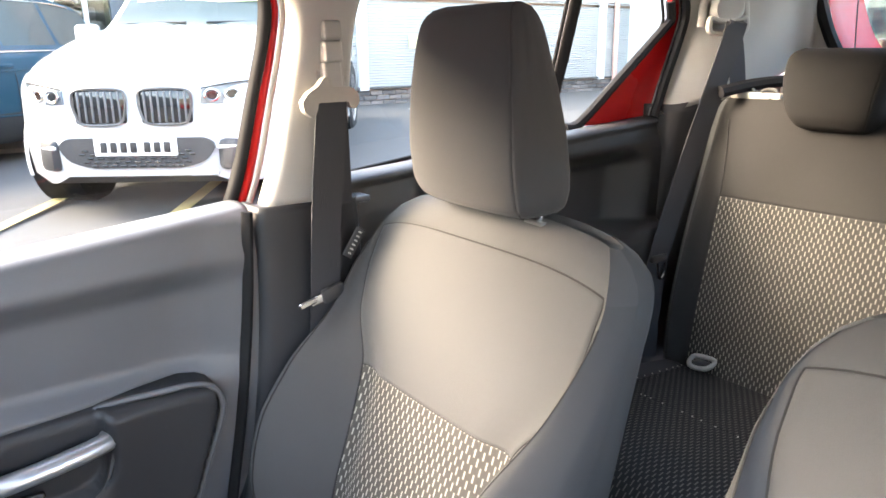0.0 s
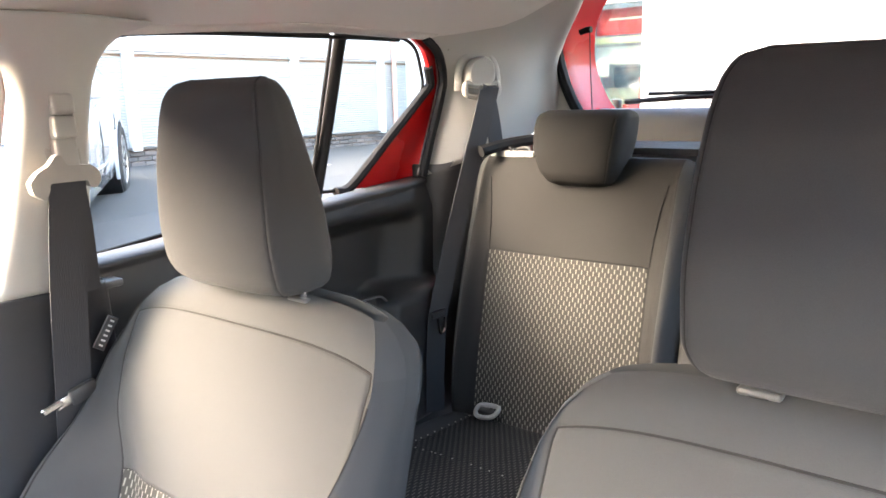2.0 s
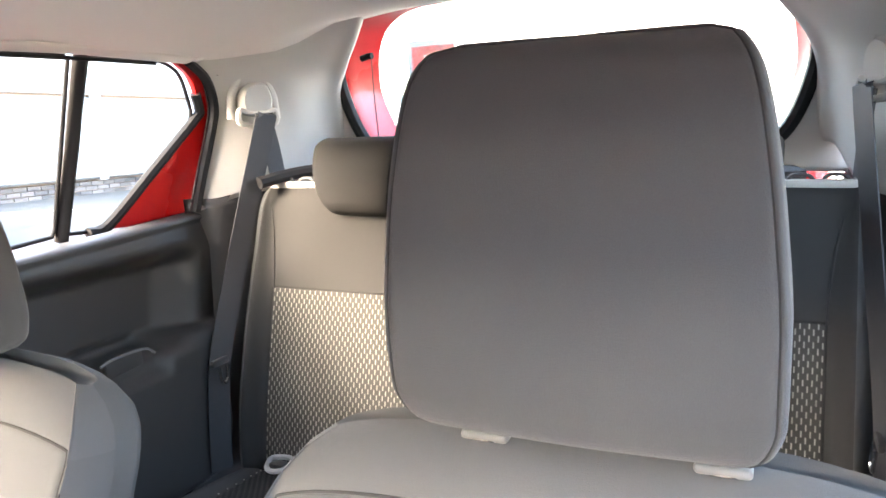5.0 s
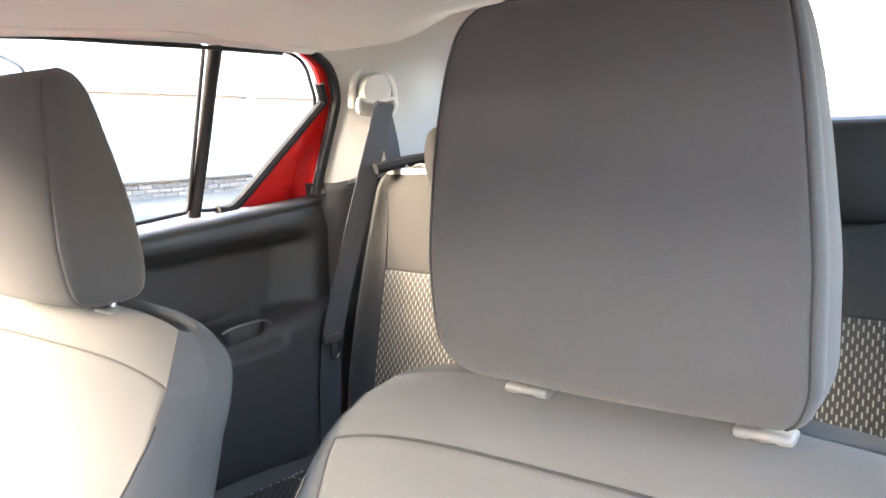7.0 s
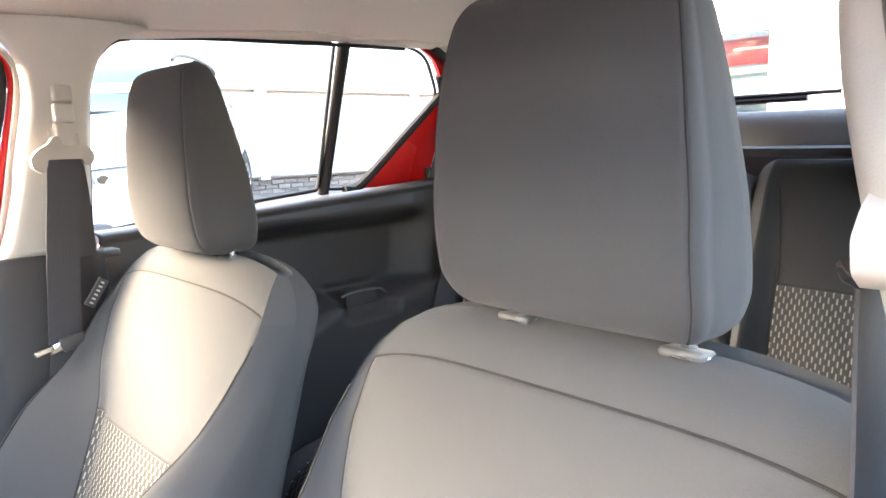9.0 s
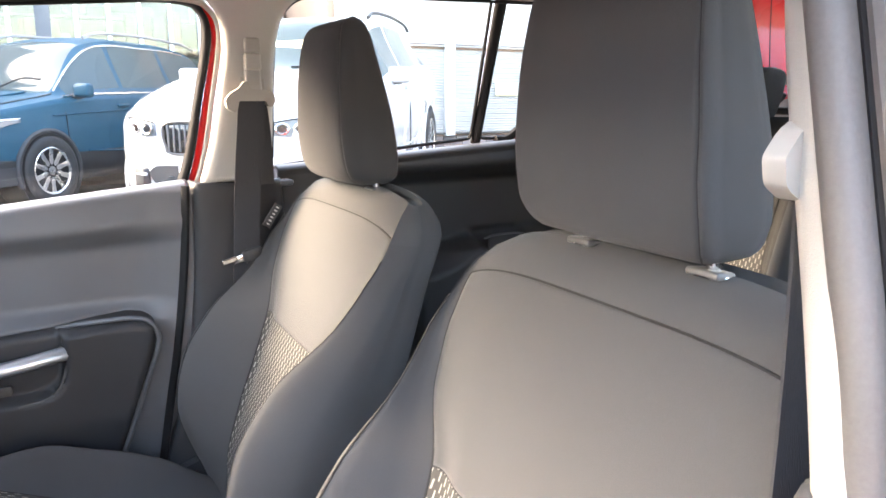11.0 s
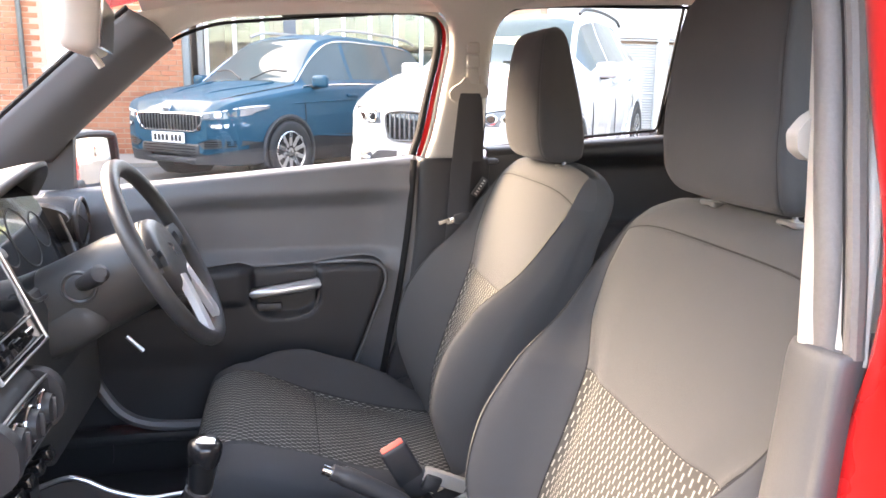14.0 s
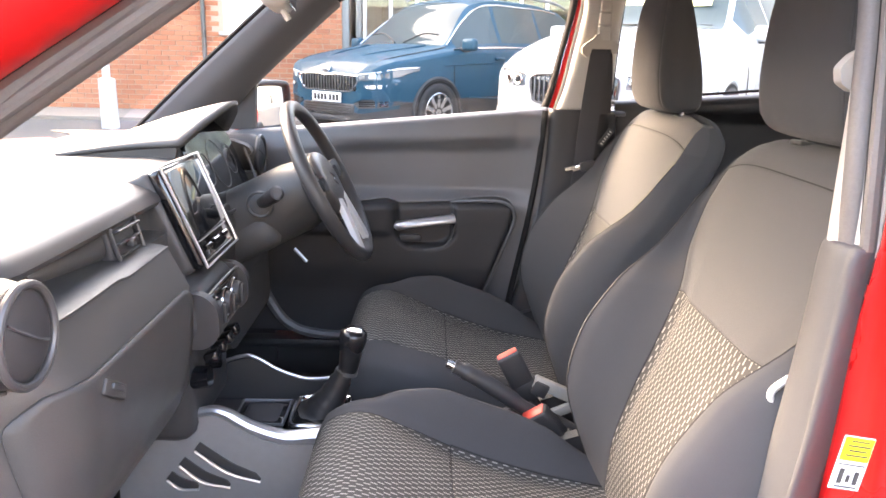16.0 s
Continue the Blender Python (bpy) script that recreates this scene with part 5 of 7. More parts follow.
tablet = part("screen_surround", on_screen(rbox((.196, .026, .182), (0, -.006, 0), .010, 3)), GLOSS_BLACK, dash, "glossy black screen surround")
part("screen_rim", on_screen(tube([(a * .097, .010, b * .091) for a, b in ((-1, -1), (1, -1), (1, 1), (-1, 1))], .0030, 8, closed=True)), SATIN, tablet, "thin satin silver rim")
part("screen_back", on_screen(rbox((.204, .060, .188), (0, -.042, 0), .016, 3)), DASH, tablet)
part("display", on_screen(rbox((.176, .004, .122), (0, .0095, .020), .003, 2)), SCREEN, tablet, "dark touch display")
part("key_strip", on_screen(rbox((.176, .004, .0022), (0, .010, -.047), .001, 1)), DASH_GREY, tablet)
part("key_strip", on_screen(rbox((.176, .004, .0015), (0, .010, -.082), .0006, 1)), DASH_GREY, tablet)
for k in range(3):
    part("key", on_screen(rbox((.03, .004, .010), (-.05 + k * .05, .0105, -.064), .002, 1)), GLOSS_BLACK, tablet)
part("screen_pod", rbox((.19, .16, .16), (.02, -1.07, .90), .03, 3), DASH, dash)

# heater panel: a rounded drum with dials
drum = part("heater_panel", rbox((.235, .16, .105), (.075, -.992, .786), .040, 4, (6, 0, 0)), PLASTIC_DARK, dash, "black heater control drum")
part("panel_rim", tube(smooth_line([(.075 + a * .100, -.909, .786 + b * .040) for a, b in ((-1, -.6), (-.8, -1), (.8, -1), (1, -.6), (1, .6), (.8, 1), (-.8, 1), (-1, .6))], 4, closed=True), .003, 6, closed=True), DASH_GREY, drum)
part("panel_face", rbox((.19, .012, .074), (.075, -.913, .786), .008, 3), GLOSS_BLACK, drum)
# the drum's rounded ends stand proud of the dials
for x in (.172, -.022):
    part("drum_end", prism(round_poly([(-1.05, .742), (-.912, .738), (-.889, .760), (-.889, .808), (-.912, .834), (-1.05, .836)], .022), "x", x - .010, x + .010, .005, 3), PLASTIC_DARK, drum)
for k in (-1, 0, 1):
    bm = bmesh.new()
    bmesh.ops.create_cone(bm, cap_ends=True, segments=28, radius1=.023, radius2=.020, depth=.014, matrix=Matrix.Translation((.075 + k * .058, -.902, .786)) @ Matrix.Rotation(radians(-90), 4, "X"))
    d = part("dial", bm, PLASTIC_DARK, drum, "black dial with chrome ring")
    part("dial_ring", tube([(.075 + k * .058 + .0255 * math.cos(a), -.906, .786 + .0265 * math.sin(a)) for a in np.linspace(0, 2 * math.pi, 28, endpoint=False)], .0022, 6, closed=True), CHROME, d)
    part("dial_grip", rbox((.006, .008, .034), (.075 + k * .058, -.893, .786), .003), PLASTIC_DARK, d)
for k in range(4):
    part("toggle", rbox((.026, .025, .020), (.005 + k * .042, -.918, .706), .004, 2, (20, 0, 0)), GLOSS_BLACK, drum)
part("centre_column", rbox((.25, .20, .30), (.04, -1.05, .70), .03, 3), PLASTIC_DARK, dash)
part("power_socket", tube([(.13, -.965, .664), (.13, -.925, .668)], [.021, .019], 24), GLOSS_BLACK, dash, "round power socket")
part("power_socket", tube([(.06, -.965, .664), (.06, -.928, .668)], [.016, .014], 20), GLOSS_BLACK, dash)

# instrument hood over the dials
def hood_edge(x):
    """The visor's rear edge: its height and how far back it reaches."""
    t = (x + .345) / .185
    return 1.105 - .080 * abs(t) ** 1.7, -.984 - .070 * abs(t) ** 1.8


rows = []
for x in np.linspace(-.165, -.525, 25):
    z, y = hood_edge(x)
    rows.append([(x, y + (-1.30 - y) * u, z + (1.004 - z) * u ** 1.15 + .004 * math.sin(u * math.pi)) for u in np.linspace(0, 1, 14)])
sheet(dash, "instrument_hood", rows, DASH, "black instrument hood", .010)
for x, k in ((-.172, 1), (-.518, -1)):
    z, y = hood_edge(x)
    part("hood_cheek", prism([(y - .012, z - .004), (-1.30, 1.004), (-1.30, .93), (y - .030, .93)], "x", x - .005, x + .005, .002), DASH, dash)
def arch(half, low, drop, mid=-.345):
    """The outline under the visor: flat below, bowed above."""
    top = [(mid + half * t, min(hood_edge(mid + half * t)[0] - drop, 1.075)) for t in np.linspace(-1, 1, 15)]
    return [(mid + half, low), (mid - half * .99, low)] + top[0:-1] + [top[-1]]


def leaning(ob):
    """Tips the instruments back, their foot towards the driver."""
    for v in ob.data.vertices:
        v.co.y += (1.00 - v.co.z) * .42
    return ob


leaning(part("cluster_frame", prism(arch(.172, .872, .010), "y", -1.090, -1.050), DASH, dash, "black binnacle frame"))
leaning(part("cluster_face", prism(round_poly(arch(.160, .886, .022), .018, 3), "y", -1.06, -1.040, .004), SCREEN, dash, "dark instrument cluster glass"))
for x, r in ((-.345, .052), (-.435, .034), (-.255, .034)):
    leaning(part("gauge_ring", tube([(x + r * math.cos(a), -1.0395, .970 + r * math.sin(a)) for a in np.linspace(0, 2 * math.pi, 32, endpoint=False)], .0012, 6, closed=True), PLASTIC_DARK, dash))
part("cluster_lip", tube(smooth_line([(-.176, -1.012, .985), (-.180, -.990, .925), (-.205, -.977, .888), (-.27, -.974, .880), (-.345, -.974, .879), (-.42, -.974, .880), (-.485, -.977, .888), (-.510, -.990, .925), (-.514, -1.012, .985)], 5), .004, 8), DASH_GREY, dash, "satin lip round the instruments")

# ---- steering wheel ----
wheel = thing("steering_wheel", (-.335, -.775, .935), "black three-spoke steering wheel with silver lower spoke", "steering wheel")
n = Vector((0, .89, .457)).normalized()
up = Vector((0, -.457, .89)).normalized()
side = Vector((1, 0, 0))
C = Vector((-.335, -.778, .936))


def wp(x, y, d=0.0):
    """A point in the wheel's own plane: across, up, and out towards the driver."""
    return C + side * x + up * y + n * d


# satin silver paled so that the spokes' highlight sits in the colour
SPOKE = surface("satin spoke with lit tone", (.62, .62, .63), .42, metal=.35, vary=.04)
RIM = surface("black rim leather", (0.040, 0.040, 0.041), 0.36, grain=.4, scale=900, vary=.12)
part("rim", tube([wp(.182 * math.cos(a), .182 * math.sin(a)) for a in np.linspace(0, 2 * math.pi, 80, endpoint=False)], .0155, 14, closed=True), RIM, wheel, "black leather rim")
hub = bmesh.new()
bmesh.ops.create_uvsphere(hub, u_segments=32, v_segments=16, radius=1, matrix=Matrix((side, up, n)).transposed().to_4x4() @ Matrix.Diagonal((.094, .080, .040, 1)))
bmesh.ops.translate(hub, vec=wp(0, -.004, -.012), verts=hub.verts)
for v in hub.verts:
    d = v.co - wp(0, -.004, -.012)
    lift = d.dot(n)
    if lift > .020:
        v.co -= n * (lift - .020) * .7
hub_ob = part("hub_cover", hub, RIM, wheel, "black airbag cover")
part("hub_back", tube([wp(0, -.006, -.012), wp(0, -.006, -.030), wp(0, -.006, -.052), wp(0, -.006, -.060)], [.088, .086, .074, .060], 28, flat=.9), RIM, wheel, "black housing behind the airbag cover")
badge = smooth_line([wp(.016, .016, .0125), wp(-.010, .006, .014), wp(.010, -.002, .014), wp(-.016, -.014, .0125)], 3)
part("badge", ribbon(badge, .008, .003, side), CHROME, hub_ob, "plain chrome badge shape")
for sx in (-1, 1):
    part("spoke", ribbon([wp(sx * .060, .004, -.010), wp(sx * .11, .008, -.010), wp(sx * .176, .012, -.002)], [.052, .046, .040], .016, up), RIM, wheel)
    part("spoke_buttons", ribbon([wp(sx * .070, .004, .004), wp(sx * .118, .008, .004)], [.034, .026], .008, up), GLOSS_BLACK, wheel, "glossy button pad")
    part("lower_spoke", ribbon(smooth_line([wp(sx * .030, -.044, .006), wp(sx * .046, -.11, .006), wp(sx * .066, -.170, .004)], 4), .038, .012, side), SPOKE, wheel, "satin silver lower spoke")
# column shroud and stalks
shroud = thing("steering_column", (-.335, -.95, .80), "black steering column shroud with stalks and ignition barrel", "steering column")
back = -n
axis = [C + back * .035, C + back * .08, C + back * .16, C + back * .27]
part("shroud", tube(axis, [.074, .084, .084, .088], 28, flat=.92), DASH, shroud, "black column shroud")
part("lower_shroud", rbox((.17, .22, .09), (-.335, -.985, .80), .035, 3, (25, 0, 0)), DASH, shroud)
st = C + back * .085
a = st - side * .06
part("stalk", tube([a, a - side * .06 + up * .012 + n * .01, a - side * .12 + up * .025 + n * .018], [.008, .009, .012], 12), PLASTIC_DARK, shroud, "black control stalk")
root = Vector((-.247, -.914, .898))
tip = root + Vector((.046, .046, .034))
part("stalk", tube([root - Vector((.02, 0, 0)), root.lerp(tip, .3), root.lerp(tip, .75), tip, tip + Vector((.004, .001, .001))], [.013, .014, .0165, .016, .010], 18), PLASTIC_DARK, shroud, "stubby black control stalk")
part("stalk_collar", tube([root + Vector((.004, .027 * math.cos(a2), .027 * math.sin(a2))) for a2 in np.linspace(0, 2 * math.pi, 28, endpoint=False)], .0035, 8, closed=True), DASH_GREY, shroud, "satin ring round the stalk's root")
part("tilt_lever", tube([(-.28, -.850, .792), (-.28, -.823, .762)], .004, 8), SATIN, shroud, "silver tilt lever")
part("knee_panel", prism(round_poly([(-.64, .86), (-.17, .86), (-.17, .62), (-.24, .56), (-.62, .56)], .03), "y", -1.035, -.985, .01, 3), DASH, dash, "black knee panel")
part("footwell_trim", tube(smooth_line([(-.63, -1.02, .64), (-.625, -.99, .56), (-.62, -.94, .49), (-.615, -.86, .46), (-.61, -.70, .455)], 6), .014, 8), PLASTIC, body)
for k, x in enumerate((-.24, -.33, -.42)):
    ped = thing("pedal", (x, -1.25, .42), "black rubber foot pedal under the dashboard", "pedal", "pedals")
    part("pedal_pad", rbox((.06, .02, .07), (x, -1.20, .48), .006, 2, (-30, 0, 0)), RUBBER, ped)
    part("pedal_arm", tube([(x, -1.21, .49), (x, -1.32, .62)], .008, 8), PLASTIC_DARK, ped)

# ---- centre console ----
console = thing("centre_console", (0, -.75, .32), "dark centre console with silver edges and slotted side panels", "centre console")
part("tunnel", rbox((.20, 1.30, .16), (0, -.42, .39), .03, 3), PLASTIC_DARK, console)
for s in (-1, 1):
    prof = [(-1.10, .515), (-1.02, .562), (-.940, .594), (-.91, .594), (-.86, .565), (-.80, .545), (-.74, .548), (-.68, .545), (-.62, .50), (-.62, .34), (-1.10, .34)]
    wall = part("side_panel", prism(round_poly(prof, .018), "x", s * .118, s * .132, .004), CONSOLE_GREY if s > 0 else PLASTIC_DARK, console, "grey satin side panel with three slots")
    edge = smooth_line([(s * .124, -1.08, .530), (s * .124, -1.02, .566), (s * .124, -.940, .597), (s * .124, -.905, .594), (s * .124, -.86, .568), (s * .124, -.80, .549), (s * .122, -.74, .553), (s * .112, -.68, .550)], 6)
    part("silver_edge", tube(edge, [(.007 + .010 * (i / len(edge))) if s > 0 else .004 for i in range(len(edge))], 10), SATIN, console, "satin silver edge")
    for k, (a, b, c) in enumerate((((-.955, .535), (-.90, .495), (-.845, .468)), ((-.984, .505), (-.945, .475), (-.900, .456)), ((-1.008, .476), (-.985, .460), (-.957, .452)))):
        part("slot", ribbon(smooth_line([(s * .1325, *a), (s * .1325, *b), (s * .1325, *c)], 5), [.018] * 10 + [.006], .004, (0, .5, .9)), PLASTIC_DARK, wall)
        part("slot_lip", tube(smooth_line([(s * .134, a[0] - .004, a[1] - .011), (s * .134, b[0] - .006, b[1] - .012), (s * .134, c[0], c[1] - .004)], 5), .0032, 6), SATIN, wall)
part("console_top", prism(round_poly([(-.112, -1.04), (.112, -1.04), (.112, -.66), (-.112, -.66)], .03), "z", .470, .505, .01, 2), PLASTIC_DARK, console)
cup = part("cup_recess", rbox((.110, .105, .05), (0, -.868, .508), .012, 3), GLOSS_BLACK, console, "black square cup holder")
part("cup_floor", rbox((.085, .080, .03), (0, -.868, .522), .014, 3), CARPET, cup)
part("cup_rim", tube([(a * .050, -.868 + b * .048, .534) for a, b in ((-1, -1), (1, -1), (1, 1), (-1, 1))], .0035, 6, closed=True), PLASTIC, cup)
lever = thing("gear_lever", (.005, -.75, .53), "black gear lever with leather boot and chrome base ring", "gear lever")
part("base_plate", rbox((.125, .110, .022), (0, -.752, .528), .010, 3), GLOSS_BLACK, lever)
part("base_ring", tube(smooth_line([(a * .062, -.752 + b * .054, .538) for a, b in ((-1, -.7), (-.7, -1), (.7, -1), (1, -.7), (1, .7), (.7, 1), (-.7, 1), (-1, .7))], 3, closed=True), .0045, 8, closed=True), CHROME, lever, "chrome base ring")
boot = [(0, -.752, .530), (.002, -.745, .548), (.004, -.732, .570), (.006, -.718, .60), (.008, -.706, .628)]
part("boot", tube(smooth_line(boot, 4), [.050 - .033 * (i / 16) ** .6 + .0010 * math.sin(i * 2.1) for i in range(17)], 14), surface("black leather boot", (.014, .014, .015), .4, grain=.6, scale=250, vary=.2), lever, "creased black leather boot")
part("shaft", tube([(.008, -.707, .62), (.010, -.695, .655)], .0155, 14), PLASTIC_DARK, lever)
knob_line = [Vector((.009, -.700, .626)).lerp(Vector((.0125, -.686, .716)), t) for t in np.linspace(0, 1, 24)]
part("knob", tube(knob_line, list(cubic([0, .15, .35, .6, .78, .88, .95, 1], [.0165, .0190, .0205, .0235, .0262, .0258, .0215, .010], np.linspace(0, 1, 24))), 28), surface("satin black knob", (.012, .012, .013), .28, vary=.1), lever, "glossy black gear knob", 70)
part("knob_collar", tube([knob_line[0] + Vector((0, -.001, -.004)), knob_line[0] + Vector((0, .001, .004))], .0185, 24), DASH_GREY, lever)
part("knob_plate", rbox((.030, .030, .005), (.0125, -.686, .7150), .002, 3, (-8, 0, 0)), CHROME, lever, "chrome shift pattern plate")
brake = thing("handbrake", (.03, -.35, .45), "black handbrake lever with chrome button between the seats", "handbrake")
part("grip", tube(smooth_line([(.03, -.497, .650), (.03, -.46, .632), (.03, -.40, .594), (.03, -.36, .566), (.03, -.30, .535), (.03, -.22, .49)], 5), [.013] * 3 + [.0165] * 10 + [.0145] * 6 + [.018] * 4 + [.02] * 3, 14), PLASTIC_DARK, brake, "black grip")
part("button", tube([(.03, -.492, .647), (.03, -.512, .657)], .0085, 12), CHROME, brake, "chrome release button")
part("gaiter", rbox((.05, .12, .05), (.03, -.26, .485), .02, 3, (-25, 0, 0)), CARPET, brake)


def buckle(x, y, z, lean, label, size=(.050, .030)):
    b = thing("belt_buckle", (x, y + .05, z - .12), label, "belt buckle", "belt buckles")
    box = part("buckle_body", rbox((*size, .085), (x, y, z), .007, 3, lean), PLASTIC_DARK, b, "black buckle body")
    m = Matrix.Translation((x, y, z)) @ Euler([radians(a) for a in lean]).to_matrix().to_4x4()
    bm = rbox((size[0] - .007, size[1] - .008, .010), (0, .0, .0390), .003, 2)
    bmesh.ops.transform(bm, matrix=m, verts=bm.verts)
    part("release_button", bm, surface("red button plastic", (.55, .05, .035), .4), box, "red release button")
    part("stalk", tube([m @ Vector((0, 0, -.04)), m @ Vector((0, .012, -.13))], .012, 10, flat=.5), PLASTIC_DARK, b)
    part("buckle_sleeve", rbox((size[0] + .003, size[1] + .003, .05), tuple(m @ Vector((0, .004, -.055))), .008, 2, lean), PLASTIC_DARK, b)
    part("anchor_plate", rbox((.016, .085, .026), (x, y + .078, z - .040), .004, 2, (-24, 0, 0)), ADJUSTER, b, "pale anchor plate")
    part("anchor_cover", rbox((.022, .032, .030), (x + .004, y + .052, z - .040), .005, 2, (-24, 0, 0)), PLASTIC_DARK, b)
    part("anchor_plate", rbox((.014, .060, .020), (x + .01, y + .095, z - .085), .004, 2, (24, 0, 0)), ADJUSTER, b)


buckle(-.060, -.370, .606, (28, 6, 8), "black belt buckle with red button beside the driver's seat", (.024, .050))
buckle(.058, -.322, .540, (38, 14, -10), "black belt buckle with red button beside the passenger seat", (.034, .056))

# ---- mirrors ----
inner = thing("interior_mirror", (0, -.82, 1.42), "pale grey interior mirror hanging from the windscreen", "mirror")
part("housing", rbox((.235, .048, .075), (0, -.812, 1.322), .018, 4, (-6, 0, 8)), WHITE_PLASTIC, inner, "pale mirror housing")
part("glass", rbox((.220, .004, .062), (0, -.786, 1.320), .002, 1, (-6, 0, 8)), surface("mirror glass", (.9, .9, .9), .03, metal=1.0, vary=.0), inner)
part("stem", tube([(0, -.83, 1.345), (0, -.865, 1.40), (0, -.90, 1.445)], .010, 10), WHITE_PLASTIC, inner)
part("dip_tab", tube([(.03, -.80, 1.284), (.03, -.79, 1.268)], .005, 8), WHITE_PLASTIC, inner)
outer = thing("door_mirror", (-.78, -1.05, 1.0), "black and red door mirror outside the driver's window", "mirror")
part("housing", rbox((.165, .080, .148), (-.870, -1.056, 1.064), .035, 4, (0, 0, -30)), PLASTIC_DARK, outer, "black mirror housing")
part("glass", rbox((.135, .006, .118), (-.856, -1.017, 1.066), .003, 2, (2, 0, -30)), surface("mirror glass", (.9, .9, .9), .02, metal=1.0, vary=.0), outer, "mirror glass")
part("mirror_cap", rbox((.150, .050, .070), (-.880, -1.082, 1.030), .024, 4, (0, 0, -30)), RED, outer, "red painted cap")
part("arm", rbox((.09, .05, .03), (-.785, -1.055, 1.010), .012, 3), PLASTIC_DARK, outer)
part("glass_rim", tube(smooth_line([(-.856 + a * .062, -1.015 - a * .036, 1.066 + b * .062) for a, b in ((-1, -.7), (-.7, -1), (.7, -1), (1, -.7), (1, .7), (.7, 1), (-.7, 1), (-1, .7))], 3, closed=True), .009, 8, closed=True), PLASTIC_DARK, outer)
# warning label on the painted pillar by the open door
label = thing("warning_label", (.758, -.14, .88), "white and yellow warning sticker on the red door pillar", "sticker")
YELLOW, WHITE = surface("yellow print", (.75, .62, .02), .5), surface("white sticker", (.78, .78, .76), .5)
tag = part("sticker_sheet", rbox((.0012, .028, .050), (.7625, -.186, .889), .0004, 1, (-9, 0, 2)), WHITE, label, "white sticker with yellow upper half")
turn = Matrix.Translation((.7625, -.186, .889)) @ Euler((radians(-9), 0, radians(2))).to_matrix().to_4x4()


def printed(name, size, at, mat):
    bm = rbox(size, at, 0)
    bmesh.ops.transform(bm, matrix=turn, verts=bm.verts)
    part(name, bm, mat, tag)


printed("print", (.0006, .026, .022), (.0008, 0, .0135), YELLOW)
INK = surface("dark print", (.05, .045, .045), .6)
for k in range(4):
    printed("print_bar", (.0006, .016 + .004 * (k % 2), .0012), (.0013, .001, .021 - k * .0044), INK)
for a, b, w, h in ((-.007, -.012, .004, .014), (.007, -.013, .004, .012), (.0, -.014, .003, .007), (0, -.001, .024, .0010), (0, -.022, .020, .0012)):
    printed("print_bar", (.0006, w, h), (.0013, a, b), INK)

# ---- outside: yard, cars, buildings ----
GROUND = .25
ASPHALT = surface("worn asphalt", (.080, .077, .074), .88, grain=.9, scale=120, vary=.28, patch=.6)
PAVING = surface("pale paving", (.24, .20, .165), .85, grain=.6, scale=60, vary=.2, patch=.8)
CONCRETE = surface("pale concrete", (.36, .34, .31), .85, grain=.6, scale=60, vary=.2, patch=.8)
YARD_WHITE = surface("white road paint", (.62, .61, .56), .7, grain=.5, scale=90, vary=.2)
YARD_YELLOW = surface("worn yellow road paint", (.50, .38, .16), .75, grain=.6, scale=40, vary=.3)
CLAD = surface("white metal cladding", (.62, .62, .61), .45, vary=.05, patch=.7)
CLAD_GREY = surface("pale grey corrugated cladding", (.36, .36, .355), .45, vary=.06, patch=.7)
MORTAR = surface("pale mortar", (.44, .30, .22), .9, grain=.6, scale=80)
FRAME_WHITE = surface("white window frame", (.75, .75, .74), .4, vary=.03)
CAR_GLASS = surface("dark car glass", (.055, .075, .078), .05, vary=.1)
CAR_GLASS.node_tree.nodes["Principled BSDF"].inputs["Specular IOR Level"].default_value = .14
TYRE = surface("black tyre", (.022, .022, .023), .8, grain=.5, scale=120)
ALLOY = surface("silver alloy", (.62, .62, .63), .28, metal=.9, vary=.06)
LAMP = surface("clear headlamp", (.17, .19, .21), .16, metal=.35, vary=.15, scale=30)
PLATE = surface("white plate", (.72, .72, .70), .35, vary=.03)
INK = surface("black print", (.012, .012, .013), .5)


def ground_rise(x, y):
    """The yard climbs gently behind the white car."""
    return .08 * min(3.0, max(0, y - .55)) * min(1, max(0, (-2.6 - x) / 1.6))


gx = [-90, -40, -20, -12, -9, -8, -7, -6, -5, -4.6, -4.2, -3.8, -3.4, -3.0, -2.6, 0, 20, 90]
gy = [-90, -20, -5, 0, .55, 1, 1.5, 2, 2.5, 3, 3.55, 5, 8, 20, 90]
yard = mesh_ob("ground", [(x, y, GROUND + ground_rise(x, y)) for x in gx for y in gy], [(i * len(gy) + j, (i + 1) * len(gy) + j, (i + 1) * len(gy) + j + 1, i * len(gy) + j + 1) for i in range(len(gx) - 1) for j in range(len(gy) - 1)], ASPHALT)
tagged(yard, "worn dark asphalt car yard", "ground", kind="structure")
tagged(part("pavement", prism([(-9.0, -14), (-11.4, -14), (-11.4, 1.5), (-9.0, 1.5)], "z", GROUND, GROUND + .05, .02), PAVING), "pale paving along the brick building", "pavement", kind="structure")


def marking(a, b, w, mat, label):
    a, b = Vector((*a, GROUND + .006 + ground_rise(*a))), Vector((*b, GROUND + .006 + ground_rise(*b)))
    side = (b - a).cross(Vector((0, 0, 1))).normalized() * w / 2
    ob = mesh_ob("parking_line", [a - side, a + side, b + side, b - side], [(0, 1, 2, 3)], mat, smooth=False)
    ob.data.materials[0] = mat
    return tagged(ob, label, "road marking", "parking lines")


